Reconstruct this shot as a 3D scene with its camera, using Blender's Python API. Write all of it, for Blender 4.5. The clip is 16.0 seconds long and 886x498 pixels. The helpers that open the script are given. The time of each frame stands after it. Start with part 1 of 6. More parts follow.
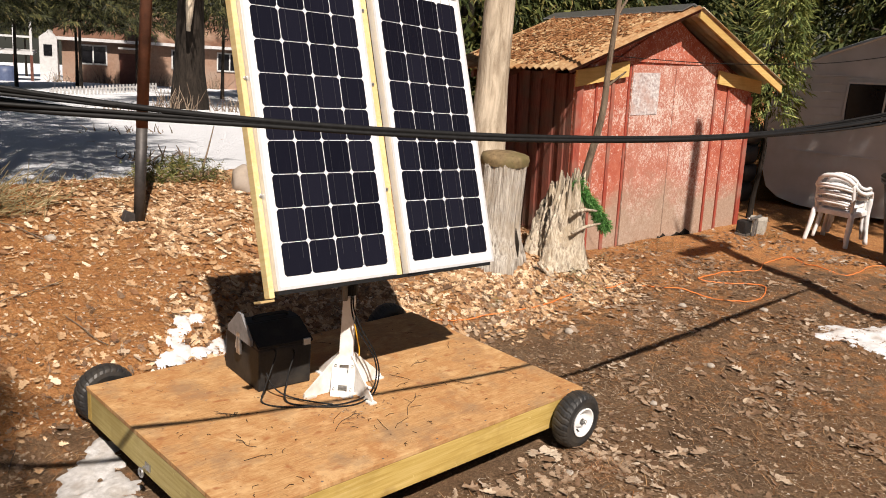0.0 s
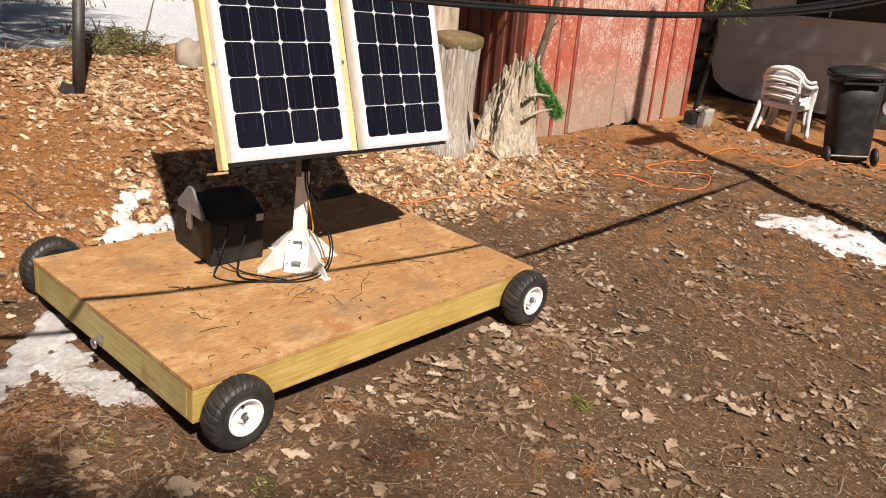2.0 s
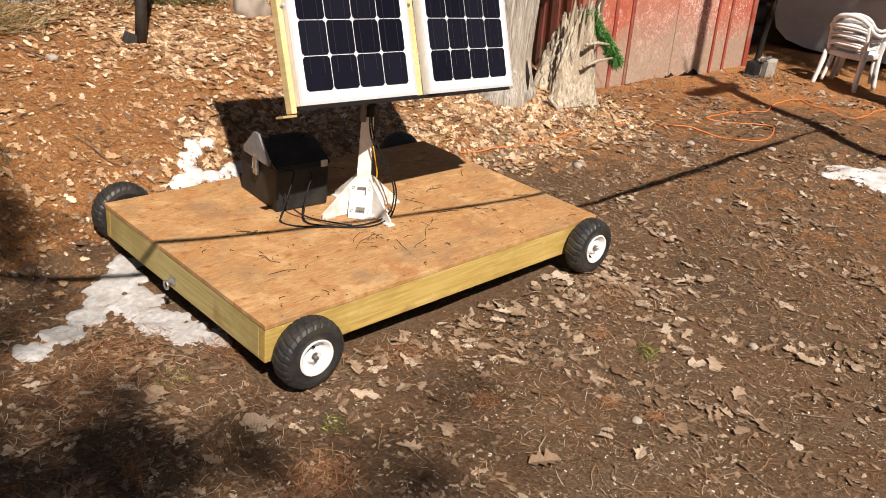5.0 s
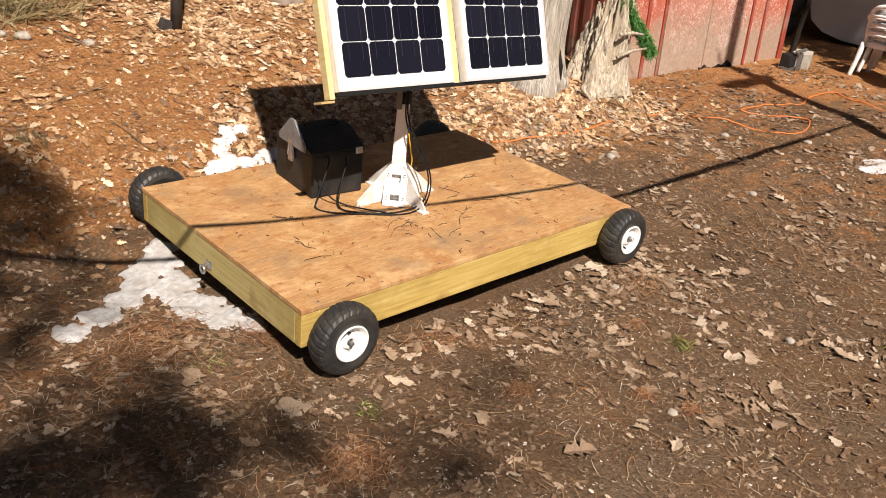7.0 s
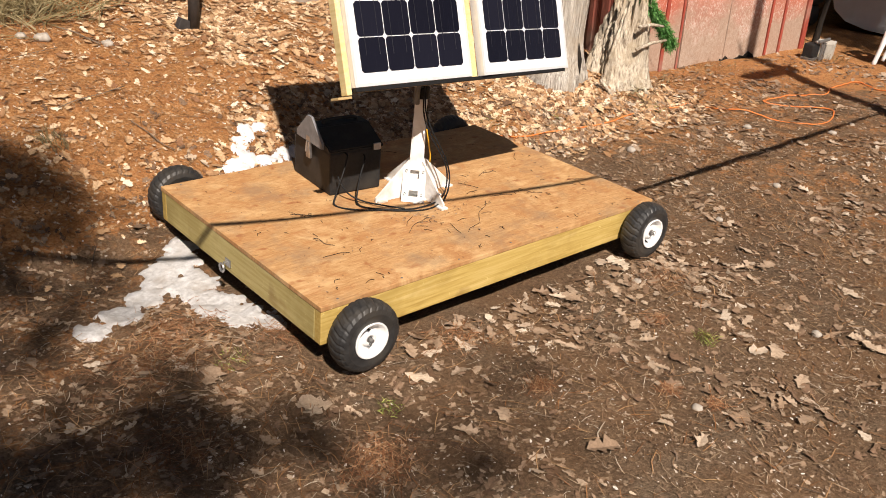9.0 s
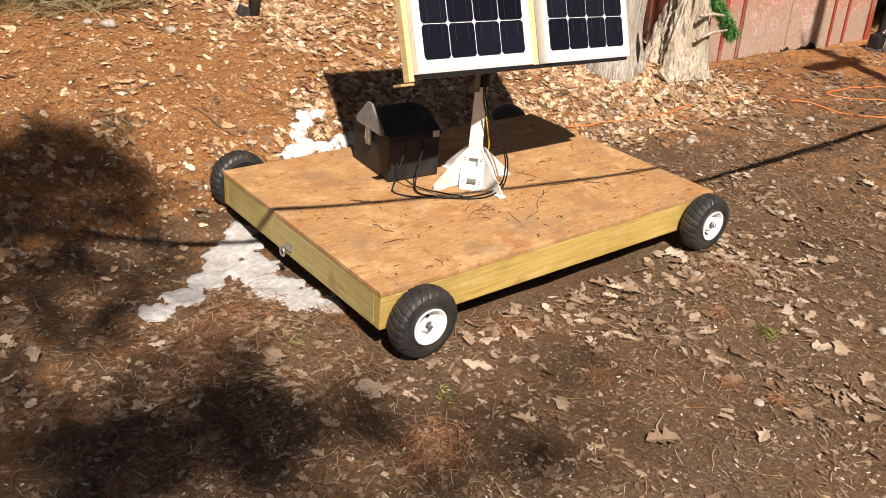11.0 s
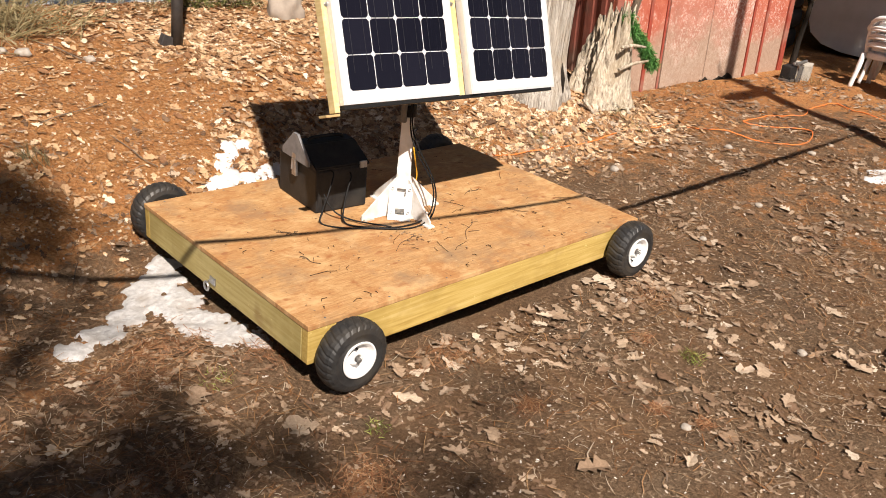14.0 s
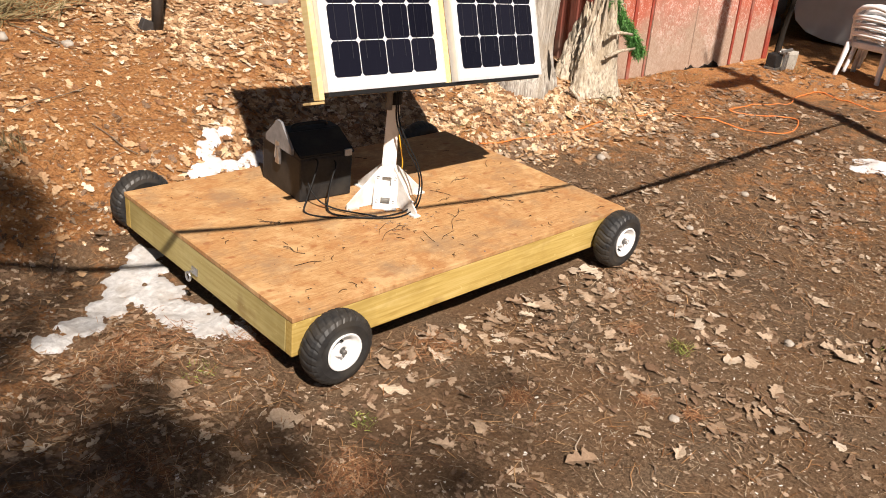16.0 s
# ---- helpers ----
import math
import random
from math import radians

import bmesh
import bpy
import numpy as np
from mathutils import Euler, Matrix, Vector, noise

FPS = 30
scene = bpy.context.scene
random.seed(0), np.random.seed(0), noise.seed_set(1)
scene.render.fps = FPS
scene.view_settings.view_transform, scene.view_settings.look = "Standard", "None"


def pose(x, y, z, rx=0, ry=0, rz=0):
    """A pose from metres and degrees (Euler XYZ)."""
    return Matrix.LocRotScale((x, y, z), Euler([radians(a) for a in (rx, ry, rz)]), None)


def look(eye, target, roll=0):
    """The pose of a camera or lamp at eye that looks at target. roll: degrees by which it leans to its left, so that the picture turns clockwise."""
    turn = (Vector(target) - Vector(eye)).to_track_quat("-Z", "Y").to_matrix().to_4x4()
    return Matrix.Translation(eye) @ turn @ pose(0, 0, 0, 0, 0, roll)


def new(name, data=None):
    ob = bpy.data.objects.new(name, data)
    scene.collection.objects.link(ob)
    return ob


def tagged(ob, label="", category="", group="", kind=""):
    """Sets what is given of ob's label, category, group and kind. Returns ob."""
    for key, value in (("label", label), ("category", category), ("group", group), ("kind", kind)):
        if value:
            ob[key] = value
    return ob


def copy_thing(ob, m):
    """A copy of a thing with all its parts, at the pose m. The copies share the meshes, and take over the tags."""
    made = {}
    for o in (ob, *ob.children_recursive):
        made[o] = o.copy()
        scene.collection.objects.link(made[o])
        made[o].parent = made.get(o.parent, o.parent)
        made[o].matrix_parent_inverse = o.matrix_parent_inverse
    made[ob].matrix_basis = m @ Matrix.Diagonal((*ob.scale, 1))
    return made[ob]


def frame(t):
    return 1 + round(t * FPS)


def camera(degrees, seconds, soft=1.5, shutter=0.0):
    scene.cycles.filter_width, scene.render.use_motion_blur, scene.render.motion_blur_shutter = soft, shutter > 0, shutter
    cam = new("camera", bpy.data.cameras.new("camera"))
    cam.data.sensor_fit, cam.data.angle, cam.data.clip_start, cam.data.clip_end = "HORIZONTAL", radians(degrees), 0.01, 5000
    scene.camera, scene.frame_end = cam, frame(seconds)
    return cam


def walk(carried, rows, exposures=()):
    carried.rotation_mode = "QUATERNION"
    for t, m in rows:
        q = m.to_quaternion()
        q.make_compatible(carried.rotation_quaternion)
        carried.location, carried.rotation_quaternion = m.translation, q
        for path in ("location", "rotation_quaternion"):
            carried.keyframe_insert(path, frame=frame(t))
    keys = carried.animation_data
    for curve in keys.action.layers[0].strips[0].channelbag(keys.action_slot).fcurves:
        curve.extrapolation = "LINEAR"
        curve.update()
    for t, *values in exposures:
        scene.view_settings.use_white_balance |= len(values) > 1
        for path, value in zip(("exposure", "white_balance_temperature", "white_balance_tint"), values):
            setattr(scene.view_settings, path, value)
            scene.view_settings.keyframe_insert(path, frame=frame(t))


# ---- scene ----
cam = camera(55.0, 16.0, soft=0.95)
EXPOSURES = [(0, 0.42, 6900, 15), (1.5, 0.40, 6900, 15), (3.5, 0.36, 6900, 15), (7, 0.52, 6900, 15), (11, 0.54, 6900, 15), (14.5, 0.64, 6900, 15), (16, 0.64, 6900, 15)]
PATH = [
    (0, (-1.27, -2.155, 1.863), (0.083, -0.775, 1.348), 4.6),
    (0.5, (-1.305, -2.122, 1.884), (0.076, -0.755, 1.409), 4.3),
    (1, (-1.304, -2.105, 1.857), (0.075, -0.781, 1.268), 4.9),
    (1.5, (-1.305, -2.121, 1.845), (0.087, -0.84, 1.196), 5.5),
    (2, (-1.311, -2.132, 1.801), (0.095, -0.919, 1.059), 7.1),
    (2.5, (-1.323, -2.133, 1.789), (0.077, -0.93, 1.02), 7.2),
    (3, (-1.328, -2.122, 1.78), (0.066, -0.919, 1.0), 7.2),
    (3.5, (-1.331, -2.111, 1.775), (0.043, -0.898, 0.975), 7.3),
    (4, (-1.343, -2.1, 1.757), (0.013, -0.867, 0.955), 7.2),
    (4.2, (-1.351, -2.096, 1.752), (-0.02, -0.853, 0.925), 6.7),
    (6.5, (-1.398, -2.078, 1.734), (-0.105, -0.811, 0.884), 6.4),
    (7, (-1.406, -2.057, 1.723), (-0.139, -0.775, 0.857), 6.4),
    (7.5, (-1.403, -2.033, 1.709), (-0.185, -0.717, 0.823), 5.7),
    (8, (-1.395, -2.039, 1.708), (-0.185, -0.712, 0.828), 5.5),
    (8.2, (-1.388, -2.045, 1.711), (-0.164, -0.725, 0.841), 5.5),
    (10.3, (-1.402, -2.041, 1.694), (-0.191, -0.722, 0.804), 4.3),
    (10.5, (-1.413, -2.025, 1.696), (-0.227, -0.68, 0.811), 4.5),
    (11, (-1.431, -2.019, 1.693), (-0.288, -0.649, 0.789), 4.7),
    (11.5, (-1.425, -2.019, 1.695), (-0.257, -0.662, 0.805), 5.4),
    (12, (-1.419, -2.015, 1.699), (-0.227, -0.66, 0.838), 5.8),
    (12.5, (-1.416, -2.026, 1.707), (-0.186, -0.709, 0.841), 5.7),
    (13, (-1.426, -2.021, 1.699), (-0.178, -0.712, 0.845), 5.2),
    (13.5, (-1.414, -2.011, 1.701), (-0.154, -0.711, 0.852), 5.4),
    (14, (-1.405, -2.01, 1.697), (-0.127, -0.717, 0.864), 5.9),
    (14.5, (-1.397, -2.001, 1.699), (-0.119, -0.725, 0.839), 6.5),
    (15, (-1.394, -1.977, 1.688), (-0.129, -0.694, 0.82), 5.8),
    (15.5, (-1.384, -1.978, 1.697), (-0.108, -0.697, 0.843), 6.3),
    (16, (-1.381, -1.971, 1.688), (-0.082, -0.715, 0.831), 6.5),
]
walk(cam, [(t, look(eye, target, roll)) for t, eye, target, roll in PATH], EXPOSURES)

# ---------------------------------------------------------------- light
SUN_DIR = Vector((0.39, 0.784, -1.0)).normalized()      # the way the sunlight travels
world = bpy.data.worlds.new("sky")
scene.world = world
world.use_nodes = True
wn = world.node_tree.nodes
sky = wn.new("ShaderNodeTexSky")
sky.sky_type = "NISHITA"
sky.sun_disc = False
sky.sun_elevation = math.asin(-SUN_DIR.z)
sky.sun_rotation = math.atan2(-SUN_DIR.x, -SUN_DIR.y)
wn["Background"].inputs["Strength"].default_value = 0.025
world.node_tree.links.new(sky.outputs[0], wn["Background"].inputs["Color"])
sun = new("sun", bpy.data.lights.new("sun", "SUN"))
sun.data.energy, sun.data.angle, sun.data.color = 5.0, radians(0.7), (1.0, 0.95, 0.87)
sun.matrix_world = look((-6, -12, 16), Vector((-6, -12, 16)) + SUN_DIR)


# ---------------------------------------------------------------- materials
def material(name, rough=0.8, metal=0.0, spec=0.4):
    m = bpy.data.materials.new(name)
    m.use_nodes = True
    b = m.node_tree.nodes["Principled BSDF"]
    b.inputs["Roughness"].default_value = rough
    b.inputs["Metallic"].default_value = metal
    b.inputs["Specular IOR Level"].default_value = spec
    return m, m.node_tree.nodes, m.node_tree.links, b


def coords(n, l, kind="Object", scale=(1, 1, 1)):
    tc = n.new("ShaderNodeTexCoord")
    mp = n.new("ShaderNodeMapping")
    mp.inputs["Scale"].default_value = scale
    l.new(tc.outputs[kind], mp.inputs[0])
    return mp.outputs[0]


def world_pos(n, l, scale=(1, 1, 1)):
    g = n.new("ShaderNodeNewGeometry")
    mp = n.new("ShaderNodeMapping")
    mp.inputs["Scale"].default_value = scale
    l.new(g.outputs["Position"], mp.inputs[0])
    return mp.outputs[0]


def noise_node(n, l, vec, scale, detail=4.0, rough=0.55, distort=0.0):
    t = n.new("ShaderNodeTexNoise")
    t.inputs["Scale"].default_value = scale
    t.inputs["Detail"].default_value = detail
    t.inputs["Roughness"].default_value = rough
    t.inputs["Distortion"].default_value = distort
    l.new(vec, t.inputs["Vector"])
    return t.outputs["Fac"]


def ramp(n, l, fac, stops):
    r = n.new("ShaderNodeValToRGB")
    while len(r.color_ramp.elements) < len(stops):
        r.color_ramp.elements.new(0.5)
    for e, (p, c) in zip(r.color_ramp.elements, stops):
        e.position = p
        e.color = (*c, 1) if len(c) == 3 else c
    l.new(fac, r.inputs[0])
    return r.outputs[0]


def mix(n, l, fac, a, b, mode="MIX"):
    m = n.new("ShaderNodeMix")
    m.data_type, m.blend_type = "RGBA", mode
    for s, v in ((0, fac), (6, a), (7, b)):
        if isinstance(v, (int, float)):
            m.inputs[s].default_value = v
        elif isinstance(v, tuple):
            m.inputs[s].default_value = (*v, 1)
        else:
            l.new(v, m.inputs[s])
    return m.outputs[2]


def bump(n, l, b, height, strength=0.4, dist=0.01):
    k = n.new("ShaderNodeBump")
    k.inputs["Strength"].default_value = strength
    k.inputs["Distance"].default_value = dist
    l.new(height, k.inputs["Height"])
    l.new(k.outputs[0], b.inputs["Normal"])


def maths(n, l, op, a, b=0.0):
    m = n.new("ShaderNodeMath")
    m.operation = op
    for s, v in ((0, a), (1, b)):
        if isinstance(v, (int, float)):
            m.inputs[s].default_value = v
        else:
            l.new(v, m.inputs[s])
    return m.outputs[0]


def speckled(name, dark, light, scale=20.0, rough=0.8, metal=0.0, spec=0.4, relief=0.3, depth=0.004, stretch=(1, 1, 1), grime=None, grime_scale=3.0):
    """A surface that varies between two colours at two scales, with fine relief."""
    m, n, l, b = material(name, rough, metal, spec)
    v = coords(n, l, "Object", stretch)
    fine = noise_node(n, l, v, scale, 6, 0.65)
    col = ramp(n, l, fine, [(0.3, dark), (0.7, light)])
    if grime:
        big = noise_node(n, l, coords(n, l), grime_scale, 4, 0.6)
        col = mix(n, l, ramp(n, l, big, [(0.45, (0, 0, 0)), (0.68, (1, 1, 1))]), col, grime)
    l.new(col, b.inputs["Base Color"])
    bump(n, l, b, fine, relief, depth)
    return m


def island_leaf(name, stops, rough=0.7):
    m, n, l, b = material(name, rough, 0, 0.3)
    g = n.new("ShaderNodeNewGeometry")
    col = ramp(n, l, g.outputs["Random Per Island"], stops)
    fine = noise_node(n, l, world_pos(n, l), 90, 3)
    col = mix(n, l, 0.55, col, ramp(n, l, fine, [(0.3, (0.45, 0.42, 0.4)), (0.7, (1, 1, 1))]), "MULTIPLY")
    l.new(col, b.inputs["Base Color"])
    return m


def ground_material():
    m, n, l, b = material("forest_floor", 0.95, 0, 0.15)
    v = world_pos(n, l)
    a1, a2, a3 = (n.new("ShaderNodeAttribute") for _ in range(3))
    a1.attribute_name, a2.attribute_name, a3.attribute_name = "needles", "snow", "leaves"
    big, mid, fine = noise_node(n, l, v, 1.6, 5, 0.6), noise_node(n, l, v, 9, 6, 0.7), noise_node(n, l, v, 70, 5, 0.7)
    grains = noise_node(n, l, v, 260, 3, 0.75)
    soil = maths(n, l, "ADD", maths(n, l, "MULTIPLY", fine, 0.55), maths(n, l, "MULTIPLY", grains, 0.45))
    dirt = ramp(n, l, soil, [(0.34, (0.06, 0.035, 0.02)), (0.5, (0.17, 0.107, 0.063)), (0.66, (0.35, 0.235, 0.15))])
    dirt = mix(n, l, ramp(n, l, big, [(0.42, (0, 0, 0)), (0.62, (0.6, 0.6, 0.6))]), dirt, (0.21, 0.115, 0.058))
    damp = noise_node(n, l, v, 1.3, 6, 0.65)
    dirt = mix(n, l, ramp(n, l, damp, [(0.5, (0, 0, 0)), (0.66, (0.7, 0.7, 0.7))]), dirt, ramp(n, l, fine, [(0.3, (0.045, 0.027, 0.017)), (0.75, (0.18, 0.115, 0.07))]))
    worn = noise_node(n, l, v, 2.4, 5, 0.7)
    dirt = mix(n, l, ramp(n, l, worn, [(0.5, (0, 0, 0)), (0.66, (0.6, 0.6, 0.6))]), dirt, ramp(n, l, soil, [(0.36, (0.11, 0.075, 0.048)), (0.64, (0.29, 0.21, 0.14))]))
    litter = ramp(n, l, fine, [(0.25, (0.15, 0.06, 0.022)), (0.5, (0.46, 0.215, 0.08)), (0.75, (0.7, 0.42, 0.21))])
    litter = mix(n, l, ramp(n, l, mid, [(0.42, (0, 0, 0)), (0.66, (0.75, 0.75, 0.75))]), litter, (0.38, 0.15, 0.055))
    fac = maths(n, l, "ADD", a1.outputs["Fac"], maths(n, l, "MULTIPLY", maths(n, l, "SUBTRACT", mid, 0.5), 1.3))
    col = mix(n, l, ramp(n, l, fac, [(0.4, (0, 0, 0)), (0.62, (1, 1, 1))]), dirt, litter)
    chips = n.new("ShaderNodeTexVoronoi")
    chips.inputs["Scale"].default_value = 64
    wob = n.new("ShaderNodeVectorMath")
    wob.operation = "ADD"
    nz = n.new("ShaderNodeTexNoise")
    nz.inputs["Scale"].default_value = 25
    l.new(v, nz.inputs["Vector"])
    sc = n.new("ShaderNodeVectorMath")
    sc.operation = "SCALE"
    sc.inputs["Scale"].default_value = 0.05
    l.new(nz.outputs["Color"], sc.inputs[0])
    l.new(v, wob.inputs[0])
    l.new(sc.outputs[0], wob.inputs[1])
    l.new(wob.outputs[0], chips.inputs["Vector"])
    sep = n.new("ShaderNodeSeparateColor")
    l.new(chips.outputs["Color"], sep.inputs[0])
    chip_col = ramp(n, l, sep.outputs[1], [(0.0, (0.09, 0.05, 0.028)), (0.5, (0.26, 0.16, 0.09)), (1.0, (0.5, 0.37, 0.25))])
    chip_fac = maths(n, l, "ADD", sep.outputs[0], maths(n, l, "MULTIPLY", maths(n, l, "SUBTRACT", mid, 0.5), 1.6))
    col = mix(n, l, ramp(n, l, chip_fac, [(0.94, (0, 0, 0)), (1.02, (0.7, 0.7, 0.7))]), col, chip_col)
    carpet = n.new("ShaderNodeTexVoronoi")
    carpet.inputs["Scale"].default_value = 27
    l.new(wob.outputs[0], carpet.inputs["Vector"])
    sep2 = n.new("ShaderNodeSeparateColor")
    l.new(carpet.outputs["Color"], sep2.inputs[0])
    leaf_col = ramp(n, l, sep2.outputs[1], [(0.0, (0.2, 0.115, 0.065)), (0.4, (0.36, 0.225, 0.135)), (0.75, (0.48, 0.325, 0.205)), (1.0, (0.64, 0.49, 0.36))])
    leaf_col = mix(n, l, 0.6, leaf_col, ramp(n, l, fine, [(0.25, (0.5, 0.46, 0.43)), (0.55, (1, 1, 1))]), "MULTIPLY")
    lf = maths(n, l, "ADD", a3.outputs["Fac"], maths(n, l, "MULTIPLY", maths(n, l, "SUBTRACT", sep2.outputs[0], 0.5), 0.9))
    lf = maths(n, l, "ADD", lf, maths(n, l, "MULTIPLY", maths(n, l, "SUBTRACT", mid, 0.5), 0.9))
    leafy = ramp(n, l, lf, [(0.5, (0, 0, 0)), (0.6, (0.9, 0.9, 0.9))])
    col = mix(n, l, leafy, col, leaf_col)
    sf = maths(n, l, "ADD", a2.outputs["Fac"], maths(n, l, "MULTIPLY", maths(n, l, "SUBTRACT", noise_node(n, l, v, 0.8, 6, 0.7), 0.5), 1.2))
    sf = maths(n, l, "ADD", sf, maths(n, l, "MULTIPLY", maths(n, l, "SUBTRACT", noise_node(n, l, v, 4.5, 5, 0.75), 0.5), 1.25))
    snow = ramp(n, l, sf, [(0.5, (0, 0, 0)), (0.56, (1, 1, 1))])
    col = mix(n, l, snow, col, (0.78, 0.8, 0.84))
    l.new(col, b.inputs["Base Color"])
    bump(n, l, b, maths(n, l, "ADD", maths(n, l, "MULTIPLY", mid, 1.2), maths(n, l, "ADD", fine, maths(n, l, "MULTIPLY", grains, 0.35))), 0.9, 0.025)
    return m


def plywood_material():
    m, n, l, b = material("plywood", 0.7, 0, 0.3)
    v = coords(n, l)
    grain = noise_node(n, l, coords(n, l, "Object", (3, 26, 3)), 6, 7, 0.65, 0.6)
    blot = noise_node(n, l, v, 4.2, 6, 0.7)
    patch = noise_node(n, l, coords(n, l, "Object", (1, 1.5, 1)), 13, 2, 0.5)
    col = ramp(n, l, grain, [(0.25, (0.3, 0.145, 0.056)), (0.5, (0.45, 0.25, 0.105)), (0.8, (0.6, 0.375, 0.18))])
    rust = noise_node(n, l, coords(n, l, "Object", (1.6, 2.6, 1)), 3.1, 7, 0.75, 0.8)
    col = mix(n, l, ramp(n, l, rust, [(0.47, (0, 0, 0)), (0.6, (0.55, 0.55, 0.55))]), col, (0.36, 0.15, 0.052))
    worn = noise_node(n, l, coords(n, l, "Object", (2, 3, 1)), 2.2, 6, 0.7, 0.4)
    col = mix(n, l, ramp(n, l, worn, [(0.53, (0, 0, 0)), (0.66, (0.6, 0.6, 0.6))]), col, (0.66, 0.44, 0.22))
    col = mix(n, l, ramp(n, l, patch, [(0.6, (0, 0, 0)), (0.74, (0.5, 0.5, 0.5))]), col, (0.62, 0.39, 0.185))
    col = mix(n, l, ramp(n, l, patch, [(0.26, (0.8, 0.8, 0.8)), (0.36, (0, 0, 0))]), col, (0.3, 0.11, 0.04))
    col = mix(n, l, ramp(n, l, blot, [(0.5, (0, 0, 0)), (0.72, (0.8, 0.8, 0.8))]), col, (0.25, 0.165, 0.1))
    grit = noise_node(n, l, v, 55, 3, 0.6)
    col = mix(n, l, ramp(n, l, grit, [(0.66, (0, 0, 0)), (0.74, (0.7, 0.7, 0.7))]), col, (0.13, 0.075, 0.035))
    col = mix(n, l, ramp(n, l, grit, [(0.24, (0.6, 0.6, 0.6)), (0.31, (0, 0, 0))]), col, (0.7, 0.5, 0.28))
    l.new(col, b.inputs["Base Color"])
    bump(n, l, b, grain, 0.25, 0.003)
    return m


def timber_material(name, lo, mid_c, hi, along="x", knot=(0.2, 0.1, 0.03)):
    m, n, l, b = material(name, 0.65, 0, 0.3)
    s = {"x": (1.2, 22, 22), "y": (22, 1.2, 22), "z": (22, 22, 1.2)}[along]
    grain = noise_node(n, l, coords(n, l, "Object", s), 3, 6, 0.6, 0.4)
    blot = noise_node(n, l, coords(n, l), 5, 3, 0.5)
    col = ramp(n, l, grain, [(0.28, lo), (0.5, mid_c), (0.75, hi)])
    col = mix(n, l, ramp(n, l, blot, [(0.63, (0, 0, 0)), (0.76, (0.6, 0.6, 0.6))]), col, knot)
    scuff = noise_node(n, l, coords(n, l), 38, 4, 0.7, 0.6)
    col = mix(n, l, ramp(n, l, scuff, [(0.64, (0, 0, 0)), (0.7, (0.55, 0.55, 0.55))]), col, tuple(min(0.8, c * 1.35 + 0.05) for c in hi))
    wash = noise_node(n, l, coords(n, l), 2.3, 5, 0.65)
    col = mix(n, l, ramp(n, l, wash, [(0.42, (0.5, 0.5, 0.5)), (0.56, (0, 0, 0))]), col, tuple(0.82 * c for c in lo))
    l.new(col, b.inputs["Base Color"])
    bump(n, l, b, grain, 0.25, 0.002)
    return m


def shed_paint(name, shift, red_lo, red_hi):
    """Faded red paint that flakes off pale strand board; shift sets how far it has gone."""
    m, n, l, b = material(name, 0.75, 0, 0.3)
    v = coords(n, l)
    flake = noise_node(n, l, coords(n, l, "Object", (1, 1, 0.75)), 42, 7, 0.8, 1.0)
    wide = noise_node(n, l, v, 2.2, 4, 0.6)
    red = ramp(n, l, noise_node(n, l, v, 9, 5, 0.65), [(0.3, red_lo), (0.7, red_hi)])
    pale = ramp(n, l, noise_node(n, l, v, 60, 3), [(0.3, (0.5, 0.36, 0.3)), (0.7, (0.82, 0.72, 0.66))])
    thr = maths(n, l, "ADD", flake, maths(n, l, "MULTIPLY", maths(n, l, "SUBTRACT", wide, 0.5), 0.4))
    col = mix(n, l, ramp(n, l, thr, [(0.56 - shift, (0, 0, 0)), (0.63 - shift, (0.85, 0.85, 0.85))]), red, pale)
    sx = n.new("ShaderNodeSeparateXYZ")
    l.new(v, sx.inputs[0])
    low = maths(n, l, "ADD", sx.outputs["Z"], maths(n, l, "MULTIPLY", maths(n, l, "SUBTRACT", wide, 0.5), 0.9))
    bare = ramp(n, l, low, [(0.34, (0.9, 0.9, 0.9)), (0.6, (0, 0, 0))])
    col = mix(n, l, bare, col, ramp(n, l, flake, [(0.3, (0.27, 0.185, 0.13)), (0.7, (0.47, 0.36, 0.28))]))
    l.new(col, b.inputs["Base Color"])
    bump(n, l, b, flake, 0.6, 0.008)
    return m


def bark_material(name, dark, light, zs=0.16, scale=16):
    m, n, l, b = material(name, 0.9, 0, 0.2)
    f = noise_node(n, l, coords(n, l, "Object", (1, 1, zs)), scale, 7, 0.7, 0.7)
    big = noise_node(n, l, coords(n, l), 2.5, 4)
    col = ramp(n, l, f, [(0.32, dark), (0.6, light)])
    col = mix(n, l, ramp(n, l, big, [(0.4, (0.1, 0.1, 0.1)), (0.7, (0.6, 0.6, 0.6))]), col, ramp(n, l, f, [(0.3, tuple(c * 0.5 for c in dark)), (0.7, tuple(c * 0.75 for c in light))]))
    l.new(col, b.inputs["Base Color"])
    bump(n, l, b, f, 0.9, 0.02)
    return m


def cell_material():
    m, n, l, b = material("silicon_cell", 0.2, 0, 0.22)
    oi = n.new("ShaderNodeObjectInfo")
    v = coords(n, l, "Object", (60, 2, 2))
    streak = noise_node(n, l, v, 3, 3)
    col = ramp(n, l, oi.outputs["Random"], [(0.0, (0.006, 0.006, 0.011)), (1.0, (0.011, 0.011, 0.019))])
    col = mix(n, l, ramp(n, l, streak, [(0.6, (0, 0, 0)), (0.8, (0.5, 0.5, 0.5))]), col, (0.02, 0.02, 0.028))
    l.new(col, b.inputs["Base Color"])
    return m


